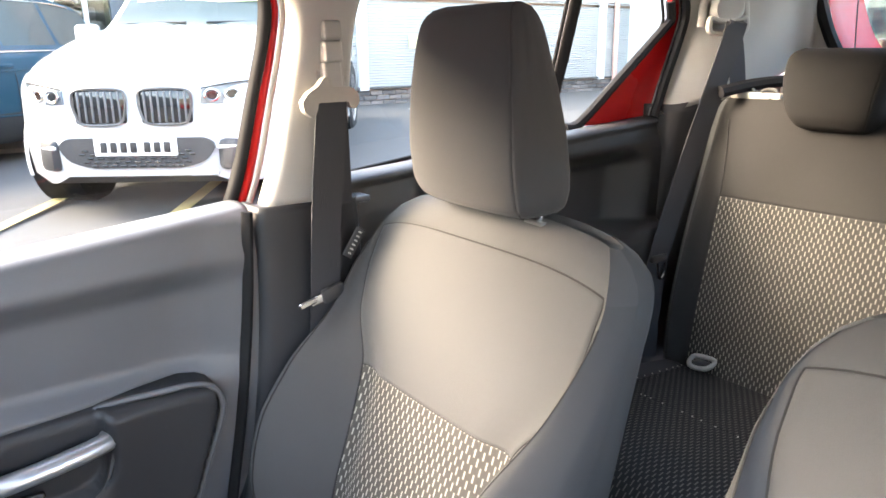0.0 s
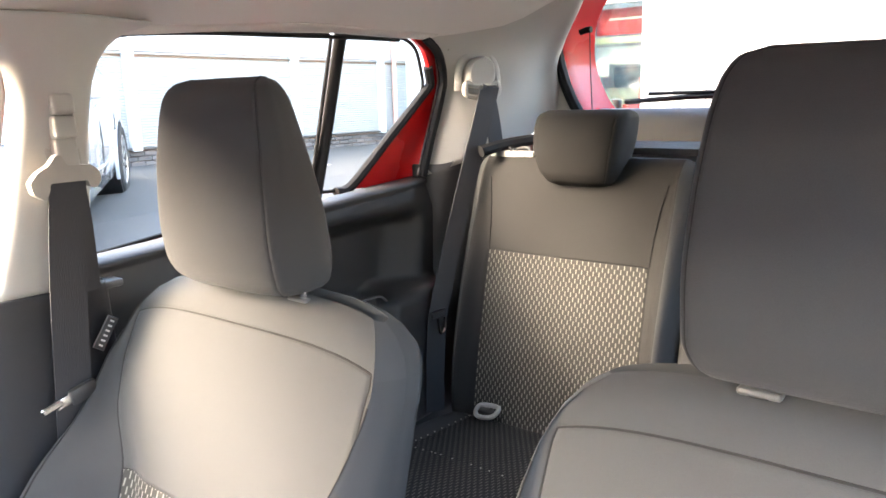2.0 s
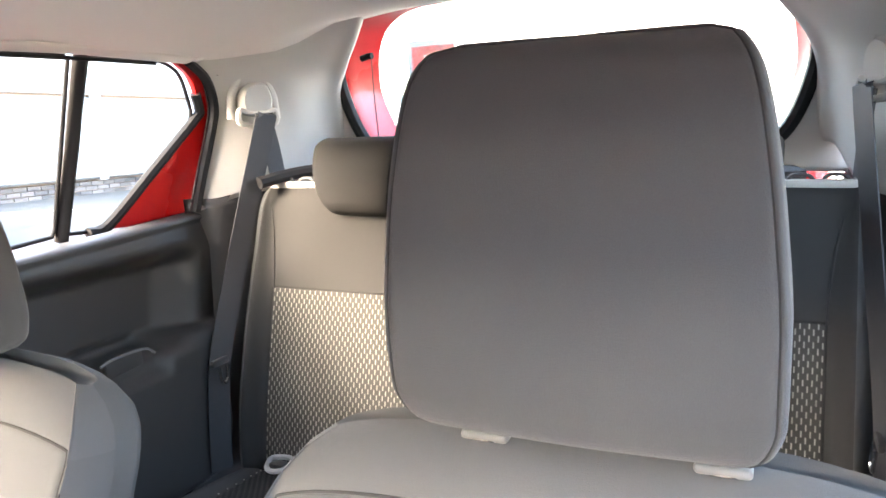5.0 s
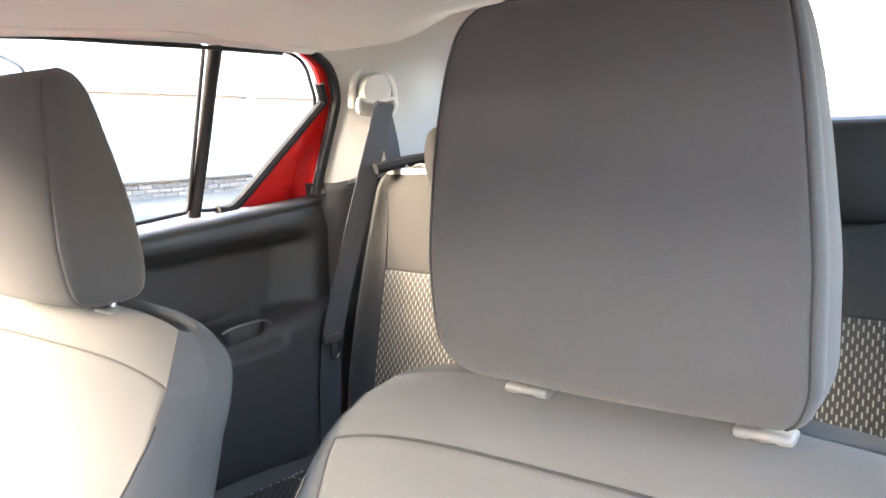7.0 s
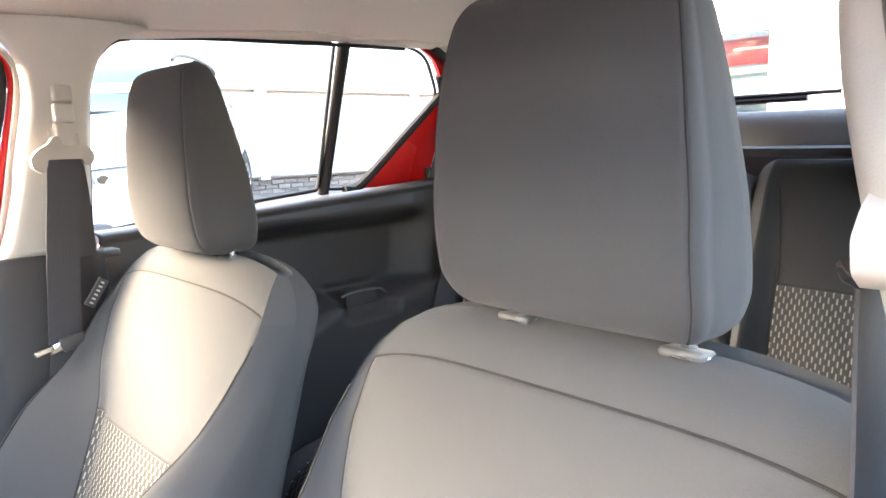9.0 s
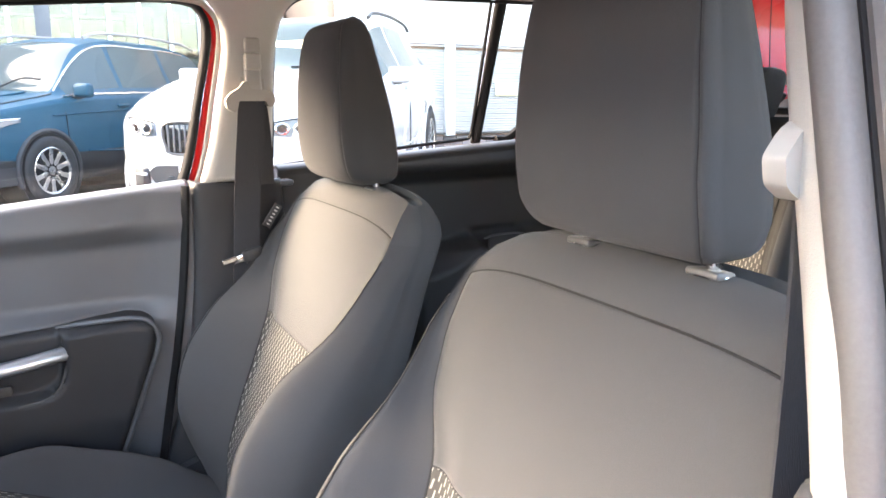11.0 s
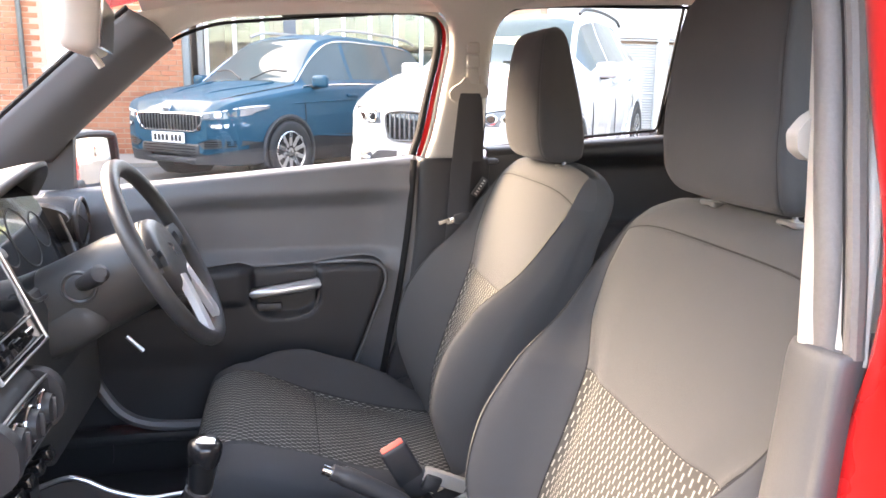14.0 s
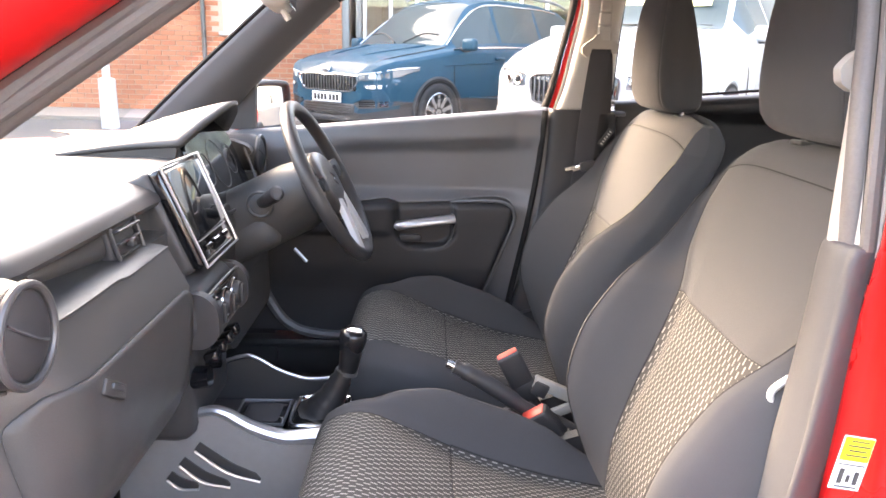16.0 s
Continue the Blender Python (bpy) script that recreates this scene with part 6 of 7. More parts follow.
marking((-3.6, .15), (-6.6, 2.2), .10, YARD_YELLOW, "worn yellow parking line on the asphalt")
marking((-4.3, -.62), (-7.3, 1.4), .10, YARD_YELLOW, "worn yellow parking line on the asphalt")
marking((-3.4, -.55), (-4.3, -.62), .10, YARD_YELLOW, "short worn yellow line on the asphalt")
marking((-8.4, 5.2), (-6.9, 6.4), .09, YARD_WHITE, "white parking line beside the cladding")


def wheel_parts(parent, u, v, z, r, place, spokes):
    """A road wheel: tyre, rim and spokes."""
    s = 1 if v > 0 else -1
    w = .215

    def q(x, y, zz):
        return place(u + x, v + s * y, z + zz)
    prof = [(r * .66, .000), (r * .70, .012), (r * .90, .014), (r * .985, .0), (r, -.04), (r, -w + .04), (r * .98, -w), (r * .7, -w)]
    n = 36
    V = [[q(pr * math.cos(a), pv, pr * math.sin(a)) for pr, pv in prof] for a in np.linspace(0, 2 * math.pi, n, endpoint=False)]
    verts = [p for row in V for p in row]
    k = len(prof)
    faces = [(i * k + j, i * k + j + 1, ((i + 1) % n) * k + j + 1, ((i + 1) % n) * k + j) for i in range(n) for j in range(k - 1)]
    tyre = mesh_ob("wheel", verts, faces, TYRE, parent, "black tyre on an alloy wheel")
    bm = tube([q(r * .66 * math.cos(a), -.004, r * .66 * math.sin(a)) for a in np.linspace(0, 2 * math.pi, n, endpoint=False)], .014, 6, closed=True)
    part("rim", bm, ALLOY, tyre, "silver alloy rim")
    for i in range(spokes):
        a = 2 * math.pi * i / spokes + .3
        ca, sa = math.cos(a), math.sin(a)
        part("spoke", ribbon([q(r * .10 * ca, -.020, r * .10 * sa), q(r * .40 * ca, -.014, r * .40 * sa), q(r * .65 * ca, -.008, r * .65 * sa)], [.075, .042, .050], .018, [tuple(Vector(q(-sa, 0, ca)) - Vector(q(0, 0, 0)))] * 3), ALLOY, tyre)
    part("hub_cap", tube([q(0, -.045, 0), q(0, -.006, 0)], [.06, .045], 16), ALLOY, tyre)
    part("brake_disc", tube([q(0, -.10, 0), q(0, -.07, 0)], r * .6, 24), PLASTIC_DARK, tyre)


ARCH_GREY = surface("dark grey cladding plastic", (.026, .027, .030), .6, grain=.4, scale=300, vary=.12)


def suv(front, heading, spec, paint, label, name="suv"):
    """A parked sport utility car: front is the middle of its nose on the ground, heading the way it faces."""
    h = Vector((*heading, 0)).normalized()
    left = Vector((-h.y, h.x, 0))

    def place(u, v, z):
        return Vector((*front, GROUND)) - h * u + left * v + Vector((0, 0, z + spec["slope"] * u))
    car = thing(name, place(spec["length"] / 2, 0, 0), label, "car", "parked cars")
    st = spec["stations"]
    us = [s[0] for s in st]
    rows = np.unique(np.concatenate([np.linspace(us[0], us[-1], 70), np.array(spec["cuts"])]))
    val = [cubic(us, [s[k] for s in st], rows) for k in range(1, 6)]
    V = []
    NB = 15
    c = spec["cuts"]
    for i, u in enumerate(rows):
        zb, w, zs, zt, wt = (val[k][i] for k in range(5))
        wt = min(wt, w * .93)
        f = min(1.0, max(0.0, (c[2] - u) / .35)) if spec["clad"] is False else 0.0
        (i1, r1), (i2, r2), (i3, r3) = ((a + (p - a) * f, b + (q - b) * f) for a, b, p, q in ((.80, .12, .80, .36), (.30, .60, .42, .74), (.08, .86, .12, .94)))
        half = [(0, zb), (w * .86, zb), (w * .965, zb + .07), (w * .995, zb + (zs - zb) * .35), (w, zb + (zs - zb) * .62), (w * .990, zs - .065 * min(1, zs - zb)), (w * .978, zs - .018), (w * .95, zs), (wt + (w * .95 - wt) * i1, zs + (zt - zs) * r1), (wt + (w * .95 - wt) * i2, zs + (zt - zs) * r2), (wt + (w * .95 - wt) * i3, zs + (zt - zs) * r3), (wt * .95, zs + (zt - zs) * .95), (wt * .78, zt), (wt * .4, zt + .018), (0, zt + .022)]
        ring = [(u, a, b) for a, b in half] + [(u, -a, b) for a, b in half[-2:0:-1]]
        V.append([place(*p) for p in ring])
    n = len(V[0])

    def region(i, j):
        u = (rows[i] + rows[i + 1]) / 2
        k = j if j < NB - 1 else n - 1 - j
        if k == 0:
            return "under"
        if k in (1, 2):
            return "cladding" if c[0] < u < c[-1] else "body"
        if k in (8, 9) and c[3] < u < c[8] and not any(abs(u - p) < .035 for p in spec["pillars"]):
            return "side_l" if j < NB - 1 else "side_r"
        if k >= 11 and c[2] < u < c[4]:
            return "windscreen"
        if k >= 11 and c[7] < u < c[9]:
            return "rear_screen"
        return "body"
    grid_parts(np.array([[tuple(p) for p in r] for r in V]), region, {
        "body": ("body", paint, "glossy painted bodywork"), "under": ("underside", PLASTIC_DARK, ""), "cladding": ("sill_cladding", ARCH_GREY if spec["clad"] else paint, ""),
        "side_l": ("side_window", CAR_GLASS, "dark side glass"), "side_r": ("side_window", CAR_GLASS, "dark side glass"), "windscreen": ("windscreen", CAR_GLASS, "windscreen glass"), "rear_screen": ("rear_window", CAR_GLASS, "")}, car, wrap=True, sharp={4, 7, 11, n - 4, n - 7, n - 11})
    for k in (0, -1):
        mid = sum((Vector(p) for p in V[k]), Vector()) / n
        mesh_ob("end_panel", [*V[k], mid], [(j, (j + 1) % n, n) for j in range(n)], paint, car)
    W = spec["width"] / 2
    for u in spec["axles"]:
        for v in (-1, 1):
            bm = bmesh.new()
            bmesh.ops.create_cone(bm, cap_ends=True, segments=40, radius1=spec["wheel"] + .055, radius2=spec["wheel"] + .055, depth=.30)
            M4 = Matrix((h, Vector((0, 0, 1)), left)).transposed().to_4x4()
            M4.translation = place(u, v * (W - .142), spec["wheel"])
            bmesh.ops.transform(bm, matrix=M4, verts=bm.verts)
            part("wheel_arch", bm, RUBBER, car, "black wheel arch")
            inner_r, outer_r = spec["wheel"] + .025, spec["wheel"] + (.072 if spec["clad"] else .070)
            ang = np.linspace(-.35, math.pi + .35, 30)
            rows_ = [[place(u + r * math.cos(a), v * (W + o), spec["wheel"] + r * math.sin(a)) for a in ang] for r, o in ((inner_r, -.03), (inner_r, .010), (inner_r * .4 + outer_r * .6, .014), (outer_r, .006), (outer_r, -.02))]
            grid_parts(np.array([[tuple(p) for p in r] for r in rows_]), lambda i, j: 0, {0: ("arch_lip", ARCH_GREY if spec["clad"] else paint, "dark grey arch cladding" if spec["clad"] else "")}, car)
            wheel_parts(car, u, v * (W + .015), spec["wheel"], spec["wheel"], place, spec["spokes"])
    for v in (-1, 1):
        m = part("mirror", rbox((.10, .20, .14), (0, 0, 0), .04, 4), paint, car, "painted door mirror")
        m.data.transform(Matrix.Translation(place(spec["mirror"], v * (W + spec["mirror_out"]), spec["mirror_z"])) @ Matrix((h, left, Vector((0, 0, 1)))).transposed().to_4x4())
        part("mirror_arm", tube([place(spec["mirror"], v * (W - .08), spec["mirror_z"] - .06), place(spec["mirror"], v * (W + .06), spec["mirror_z"] - .05)], .03, 8), PLASTIC_DARK, m)
        rail = [place(u, v * spec["rail_w"], z) for u, z in spec["rail"]]
        part("roof_rail", tube(smooth_line(rail, 5), .018, 8), spec["rail_mat"], car, "roof rail")
        for u in spec["handles"]:
            hd = part("door_handle", rbox((.19, .03, .035), (0, 0, 0), .012, 2), paint, car, "painted door handle")
            hd.data.transform(Matrix.Translation(place(u, v * (W + .008), spec["handle_z"])) @ Matrix((h, left, Vector((0, 0, 1)))).transposed().to_4x4())
        line = [place(u, v * (W + .003), z) for u, z in spec["crease"]]
        part("body_crease", tube(smooth_line(line, 6), .006, 6), paint, car)
        low_line = [place(u, v * (W * .998), z) for u, z in ((1.38, .50), (2.0, .47), (2.8, .48), (3.05, .53))]
        part("body_crease", tube(smooth_line(low_line, 6), .010, 6), paint, car)
        if spec["clad"]:
            shut = [place(u, v * a, z) for u, a, z in ((.135, .66, .885), (.30, .715, .932), (.60, .755, .985), (.90, .775, 1.030), (1.10, .78, 1.068))]
            part("bonnet_gap", tube(smooth_line(shut, 6), .0055, 5), INK, car)
            ridge_ = [place(u, v * a, z) for u, a, z in ((.10, .20, .880), (.40, .30, .975), (.80, .42, 1.038), (1.06, .50, 1.085))]
            part("bonnet_crease", tube(smooth_line(ridge_, 6), .011, 6), paint, car)
        part("wiper", tube(smooth_line([place(c[2] + .02, v * .08, val[3][min(range(len(rows)), key=lambda i: abs(rows[i] - c[2]))] + .04), place(c[2] + .10, v * .34, 1.22), place(c[2] + .10, v * .58, 1.21)], 4), .010, 6), INK, car, "black wiper")
        for u in spec["doors"]:
            part("door_gap", tube(smooth_line([place(u, v * (W * .955), 1.02), place(u, v * (W + .001), .82), place(u + .01, v * (W + .001), .50), place(u + .04, v * (W * .985), .34)], 5), .005, 5), INK, car)
        if spec["clad"]:
            c = spec["cuts"]
            side = np.linspace(c[3] - .1, c[8] - .05, 24)
            zs_, zt_, w_, wt_ = (cubic(us, [s[k] for s in st], side) for k in (3, 4, 2, 5))
            low = [place(u, v * (w_[i] * .94 + .006), zs_[i] + .015) for i, u in enumerate(side)]
            part("window_trim", tube(smooth_line(low[::3], 4), .011, 6), CHROME, car, "bright strip below the windows")
            top = [place(u, v * (wt_[i] + (w_[i] * .94 - wt_[i]) * .08 + .006), zs_[i] + (zt_[i] - zs_[i]) * .87) for i, u in enumerate(side)]
            part("window_trim", tube(smooth_line(top[::3], 4), .010, 6), CHROME, car)
    return car, place, h, left


def face_box(place, h, left, u, v, z, size, r, mat, name, parent, label="", turn=0.0):
    """A rounded block on a car, given along, across, up."""
    bm = rbox(size, (0, 0, 0), r, 2)
    M4 = Matrix((h, left, Vector((0, 0, 1)))).transposed().to_4x4() @ Matrix.Rotation(radians(turn), 4, "Z")
    M4.translation = place(u, v, z)
    bmesh.ops.transform(bm, matrix=M4, verts=bm.verts)
    return part(name, bm, mat, parent, label)


def face_band(P, bow, vs, top, low, mat, name, parent, label="", proud=.016, side=1):
    """A band that wraps round a car's nose: top and low give its edges' heights along vs."""
    bm = bmesh.new()
    cols = []
    for v in vs:
        zt, zl = top(v), low(v)
        col = []
        for z, push in ((zt, 0.0), (zt, 1.0), (zl, 1.0), (zl, 0.0)):
            col.append(bm.verts.new(P(bow(v, z) - proud * push + .03 * (1 - push), side * v * (1 + .016 * push * min(1, v / .6) ** 4), z)))
        cols.append(col)
    for A, B in zip(cols, cols[1:]):
        for k in range(3):
            bm.faces.new((A[k], A[k + 1], B[k + 1], B[k]))
    bm.faces.new(cols[0])
    bm.faces.new(cols[-1][::-1])
    return part(name, bm, mat, parent, label, 40)


def face_poly(P, pts, bow, depth, mat, name, parent, label="", proud=.020):
    """A plate of that outline (across, up) laid on a car's nose, which bows back by bow(across, up)."""
    bm = bmesh.new()
    front = [bm.verts.new(P(bow(v, z) - proud, v, z)) for v, z in pts]
    back = [bm.verts.new(P(bow(v, z) + depth, v, z)) for v, z in pts]
    k = len(pts)
    bm.faces.new(front)
    bm.faces.new(back[::-1])
    for i in range(k):
        bm.faces.new((front[i], front[(i + 1) % k], back[(i + 1) % k], back[i]))
    return part(name, bm, mat, parent, label)


BLUE = surface("metallic blue paint", (.010, .056, .090), .48, coat=.12, vary=.06)
BLUE.node_tree.nodes["Principled BSDF"].inputs["Specular IOR Level"].default_value = .12
WHITE_PAINT = surface("white car paint", (.50, .505, .51), .25, coat=.8, vary=.03)
kar = dict(slope=0.0, mirror_out=.07, length=4.38, width=1.84, wheel=.335, axles=(.86, 3.50), spokes=10, clad=True, mirror=1.30, mirror_z=1.10, handles=(1.95, 2.90), handle_z=.95, doors=(1.12, 2.08, 3.05), pillars=(2.08, 2.98), rail_w=.60, rail_mat=CONSOLE_GREY,
           rail=[(1.80, 1.655), (2.05, 1.72), (2.75, 1.735), (3.5, 1.70), (3.75, 1.64)], crease=[(.95, .86), (2.0, .90), (3.2, .93), (4.2, .96)],
           cuts=[.30, .60, 1.09, 1.24, 1.75, 2.15, 3.05, 3.62, 3.80, 4.16, 4.26],
           stations=[(0, .34, .57, .70, .735, .50), (.03, .26, .69, .775, .810, .58), (.09, .22, .78, .835, .868, .64), (.22, .21, .86, .885, .915, .69), (.45, .20, .90, .925, .965, .71), (.80, .20, .92, .980, 1.025, .74), (1.08, .20, .92, 1.020, 1.075, .75), (1.75, .20, .92, 1.06, 1.60, .60), (2.20, .20, .92, 1.07, 1.675, .62), (3.05, .20, .92, 1.08, 1.67, .60), (3.68, .21, .91, 1.09, 1.61, .56), (4.12, .25, .88, 1.05, 1.18, .60), (4.34, .32, .82, .92, 1.00, .60), (4.38, .40, .74, .80, .84, .50)])
kfront = (-7.26, -1.734)
blue_suv, P, hh, ll = suv(kfront, (.722, -.692), kar, BLUE, "metallic blue family car parked in the yard")


def car_face(car, P, hh, ll, spec, kind):
    if kind == "slats":
        g = face_box(P, hh, ll, .020, 0, .655, (.06, 1.00, .19), .06, GLOSS_BLACK, "grille", car, "black grille with upright chrome-edged slats")
        part("grille_rim", tube(resample([P(-.014 + .05 * abs(v) ** 2, v, z) for v, z in round_poly([(-.525, .735), (-.51, .655), (-.40, .565), (.40, .565), (.51, .655), (.525, .735), (.14, .752), (.06, .742), (-.06, .742), (-.14, .752)], .03, 3)], 90), .012, 6, closed=True), CHROME, g)
        for k in range(19):
            v = (k - 9) * .050
            face_box(P, hh, ll, -.012, v, .655, (.02, .010, .155), .003, DASH_GREY, "grille_slat", g)
        bm = bmesh.new()
        bmesh.ops.create_uvsphere(bm, u_segments=16, v_segments=8, radius=.05, matrix=Matrix.Translation(P(.0, 0, .795)))
        part("badge", bm, CHROME, car, "plain round badge")
        def bow(v, z):
            return float(np.interp(abs(v), (0, .53, .655, .75, .82, .87, .895, .907), (0, .002, .03, .09, .18, .30, .42, .55))) + .12 * max(0.0, z - .70) + .20 * max(0.0, .36 - z)

        for s in (-1, 1):
            def line(*pts):
                return lambda v: float(np.interp(v, [p[0] for p in pts], [p[1] for p in pts]))
            wide = [.53, .60, .66, .71, .75, .79, .82, .85, .87, .885, .897, .905]
            lamp = face_band(P, bow, wide, line((.53, .752), (.75, .782), (.905, .838)), line((.53, .680), (.75, .700), (.87, .735), (.905, .800)), LAMP, "headlight", car, "clear angular headlamp", .016, s)
            face_band(P, bow, wide, line((.53, .755), (.75, .785), (.905, .842)), line((.53, .744), (.75, .773), (.905, .828)), PLATE, "lamp_brow", lamp, "", .021, s)
            for v0, v1 in ((.55, .62), (.67, .73), (.77, .82)):
                face_band(P, bow, [v0, (v0 + v1) / 2, v1], line((.53, .738), (.85, .776)), line((.53, .694), (.85, .738)), CHROME if v0 < .7 else DASH_GREY, "lens", lamp, "", .021, s)
            fog = face_band(P, bow, [.60, .66, .72, .77, .81, .84, .86], line((.60, .642), (.86, .668)), line((.60, .625), (.66, .592), (.80, .600), (.86, .655)), LAMP, "fog_lamp", car, "clear lower lamp", .014, s)
            face_band(P, bow, [.63, .70, .76, .81], line((.60, .632), (.86, .654)), line((.60, .618), (.66, .602), (.81, .612)), PLATE, "lens", fog, "", .019, s)
            side_in = face_band(P, bow, [.46, .53, .60, .68, .75, .81, .85, .88, .895], line((.46, .440), (.60, .488), (.80, .494), (.895, .462)), line((.46, .430), (.52, .385), (.80, .405), (.895, .455)), PLASTIC_DARK, "side_intake", car, "black side intake", .012, s)
            for z0 in (.408, .430, .452):
                face_band(P, bow, [.54, .62, .70, .77, .82], line((.54, z0 + .010), (.82, z0 + .022)), line((.54, z0), (.82, z0 + .012)), GLOSS_BLACK, "intake_bar", side_in, "", .018, s)
            face_band(P, bow, [.47, .60, .70, .78, .84, .88, .90], line((.47, .462), (.60, .503), (.80, .510), (.90, .478)), line((.47, .448), (.60, .491), (.80, .496), (.90, .464)), BLUE, "intake_blade", side_in, "", .026, s)
            face_band(P, bow, [.30, .45, .58, .68, .76, .82, .86, .885, .90], line((.30, .318), (.60, .335), (.90, .400)), line((.30, .215), (.90, .235)), ARCH_GREY, "bumper_corner", car, "dark grey lower bumper", .018, s)
        low = face_box(P, hh, ll, .012, 0, .372, (.05, .92, .125), .045, PLASTIC_DARK, "lower_intake", car, "black lower intake mesh")
        for k in range(4):
            face_box(P, hh, ll, -.018, 0, .32 + k * .03, (.012, .82, .008), .002, GLOSS_BLACK, "intake_bar", low)
        face_box(P, hh, ll, .035, 0, .262, (.08, .80, .08), .03, ARCH_GREY, "bumper_skirt", car, "dark grey lower bumper")
        pz, pu = .490, -.022
    else:
        for s in (-1, 1):
            k = face_box(P, hh, ll, .010, s * .205, .736, (.05, .33, .215), .075, GLOSS_BLACK, "grille", car, "black kidney grille with upright slats")
            part("grille_rim", tube(smooth_line([P(-.018, s * (.205 + a), .736 + b) for a, b in ((-.165, .06), (-.150, -.055), (-.10, -.105), (.10, -.105), (.145, -.06), (.165, .05), (.12, .108), (-.12, .108))], 3, closed=True), .009, 6, closed=True), DASH_GREY, k)
            for m in range(7):
                face_box(P, hh, ll, -.014, s * .205 + (m - 3) * .042, .736, (.02, .013, .19), .005, PLASTIC, "grille_slat", k)
            def bow(v, z):
                return float(np.interp(abs(v), (0, .42, .52, .63, .74, .84), (0, .0, .03, .085, .19, .36))) + .15 * max(0.0, z - .80)

            def flip(pts):
                return [(s * v, z) for v, z in pts]
            lamp = face_poly(P, flip([(.425, .755), (.435, .838), (.58, .862), (.74, .872), (.755, .845), (.66, .775), (.54, .748)]), bow, .05, LAMP, "headlight", car, "clear headlamp with two round lenses", .018)
            for v0 in (.495, .610):
                eye = [(v0 + .042 * math.cos(a), .803 + .036 * math.sin(a)) for a in np.linspace(0, 2 * math.pi, 18, endpoint=False)]
                ring = part("lens", tube([P(bow(s * v, z) - .024, s * v, z) for v, z in eye], .008, 6, closed=True), CHROME, lamp)
                face_poly(P, flip([(v0 + (v - v0) * .7, .803 + (z - .803) * .7) for v, z in eye]), bow, .01, GLOSS_BLACK, "lens_core", ring, "", .022)
            part("lamp_brow", tube(smooth_line([P(bow(v, z) - .02, s * v, z) for v, z in ((.43, .845), (.58, .868), (.74, .878))], 4), .006, 6), INK, lamp)
            vent = face_box(P, hh, ll, .060, s * .565, .43, (.12, .15, .20), .04, PLASTIC_DARK, "side_intake", car, "black side intake", s * 34)
            face_box(P, hh, ll, .000, s * .560, .485, (.03, .13, .025), .010, WHITE_PAINT, "intake_blade", vent, "", s * 34)
        shape = round_poly([(-.44, .545), (.44, .545), (.50, .50), (.44, .40), (.30, .355), (-.30, .355), (-.44, .40), (-.50, .50)], .05, 3)
        bm = prism(shape, "x", -.02, .05, .01)
        M4 = Matrix((-hh, ll, Vector((0, 0, 1)))).transposed().to_4x4()
        M4.translation = P(0, 0, 0)
        bmesh.ops.transform(bm, matrix=M4, verts=bm.verts)
        low = part("lower_intake", bm, PLASTIC_DARK, car, "black lower intake mesh")
        for k in range(5):
            for m in range(10 + k % 2):
                face_box(P, hh, ll, -.024, (m - (9 + k % 2) / 2) * .072 * (1 - .04 * (4 - k)), .372 + k * .024, (.010, .040, .013), .004, GLOSS_BLACK, "intake_mesh", low)
        face_box(P, hh, ll, .05, 0, .32, (.10, 1.00, .06), .03, WHITE_PAINT, "bumper_skirt", car)
        pz, pu = .491, -.032
    plate = face_box(P, hh, ll, pu, 0, pz, (.012, .52, .11), .006, PLATE, "number_plate", car, "white number plate with plain dark bars")
    for k in range(7):
        v = (k - 3) * .062 - (.012 if k < 4 else -.012)
        face_box(P, hh, ll, pu - .008, v, pz, (.003, .042, .066), .004, INK, "plate_bar", plate)


car_face(blue_suv, P, hh, ll, kar, "slats")
bmw = dict(slope=.0465, mirror_out=.04, length=4.71, width=1.90, wheel=.37, axles=(.88, 3.74), spokes=10, clad=False, mirror=1.72, mirror_z=1.14, handles=(2.30, 3.28), handle_z=1.02, doors=(1.42, 2.45, 3.45), pillars=(2.47, 3.42), rail_w=.62, rail_mat=PLASTIC_DARK,
           rail=[(2.1, 1.66), (2.35, 1.715), (3.1, 1.725), (3.9, 1.68), (4.15, 1.62)], crease=[(1.0, .93), (2.2, .98), (3.4, 1.01), (4.5, 1.02)],
           cuts=[.30, .60, 1.42, 1.62, 2.08, 2.5, 3.5, 4.06, 4.26, 4.50, 4.58],
           stations=[(0, .33, .46, .78, .85, .32), (.03, .27, .58, .80, .915, .38), (.09, .24, .69, .82, .965, .44), (.24, .22, .82, .86, 1.03, .50), (.50, .20, .91, .93, 1.085, .56), (1.0, .20, .95, 1.03, 1.15, .64), (1.42, .20, .95, 1.09, 1.18, .72), (2.08, .20, .95, 1.12, 1.62, .62), (2.6, .20, .95, 1.13, 1.676, .64), (3.5, .20, .95, 1.15, 1.66, .62), (4.1, .21, .94, 1.16, 1.60, .58), (4.45, .25, .91, 1.10, 1.20, .62), (4.65, .32, .84, .96, 1.04, .62), (4.71, .40, .76, .84, .88, .5)])
white_suv, P, hh, ll = suv((-4.498, .547), (.813, -.582), bmw, WHITE_PAINT, "white sport utility car parked beside the window")
car_face(white_suv, P, hh, ll, bmw, "kidneys")
part("price_strip", ribbon([P(1.75, -.55, 1.40), P(1.72, .50, 1.42)], .09, .004, tuple(-hh * .6 + Vector((0, 0, 1)))), surface("pale yellow strip", (.75, .72, .35), .5), white_suv, "pale yellow strip inside the windscreen")
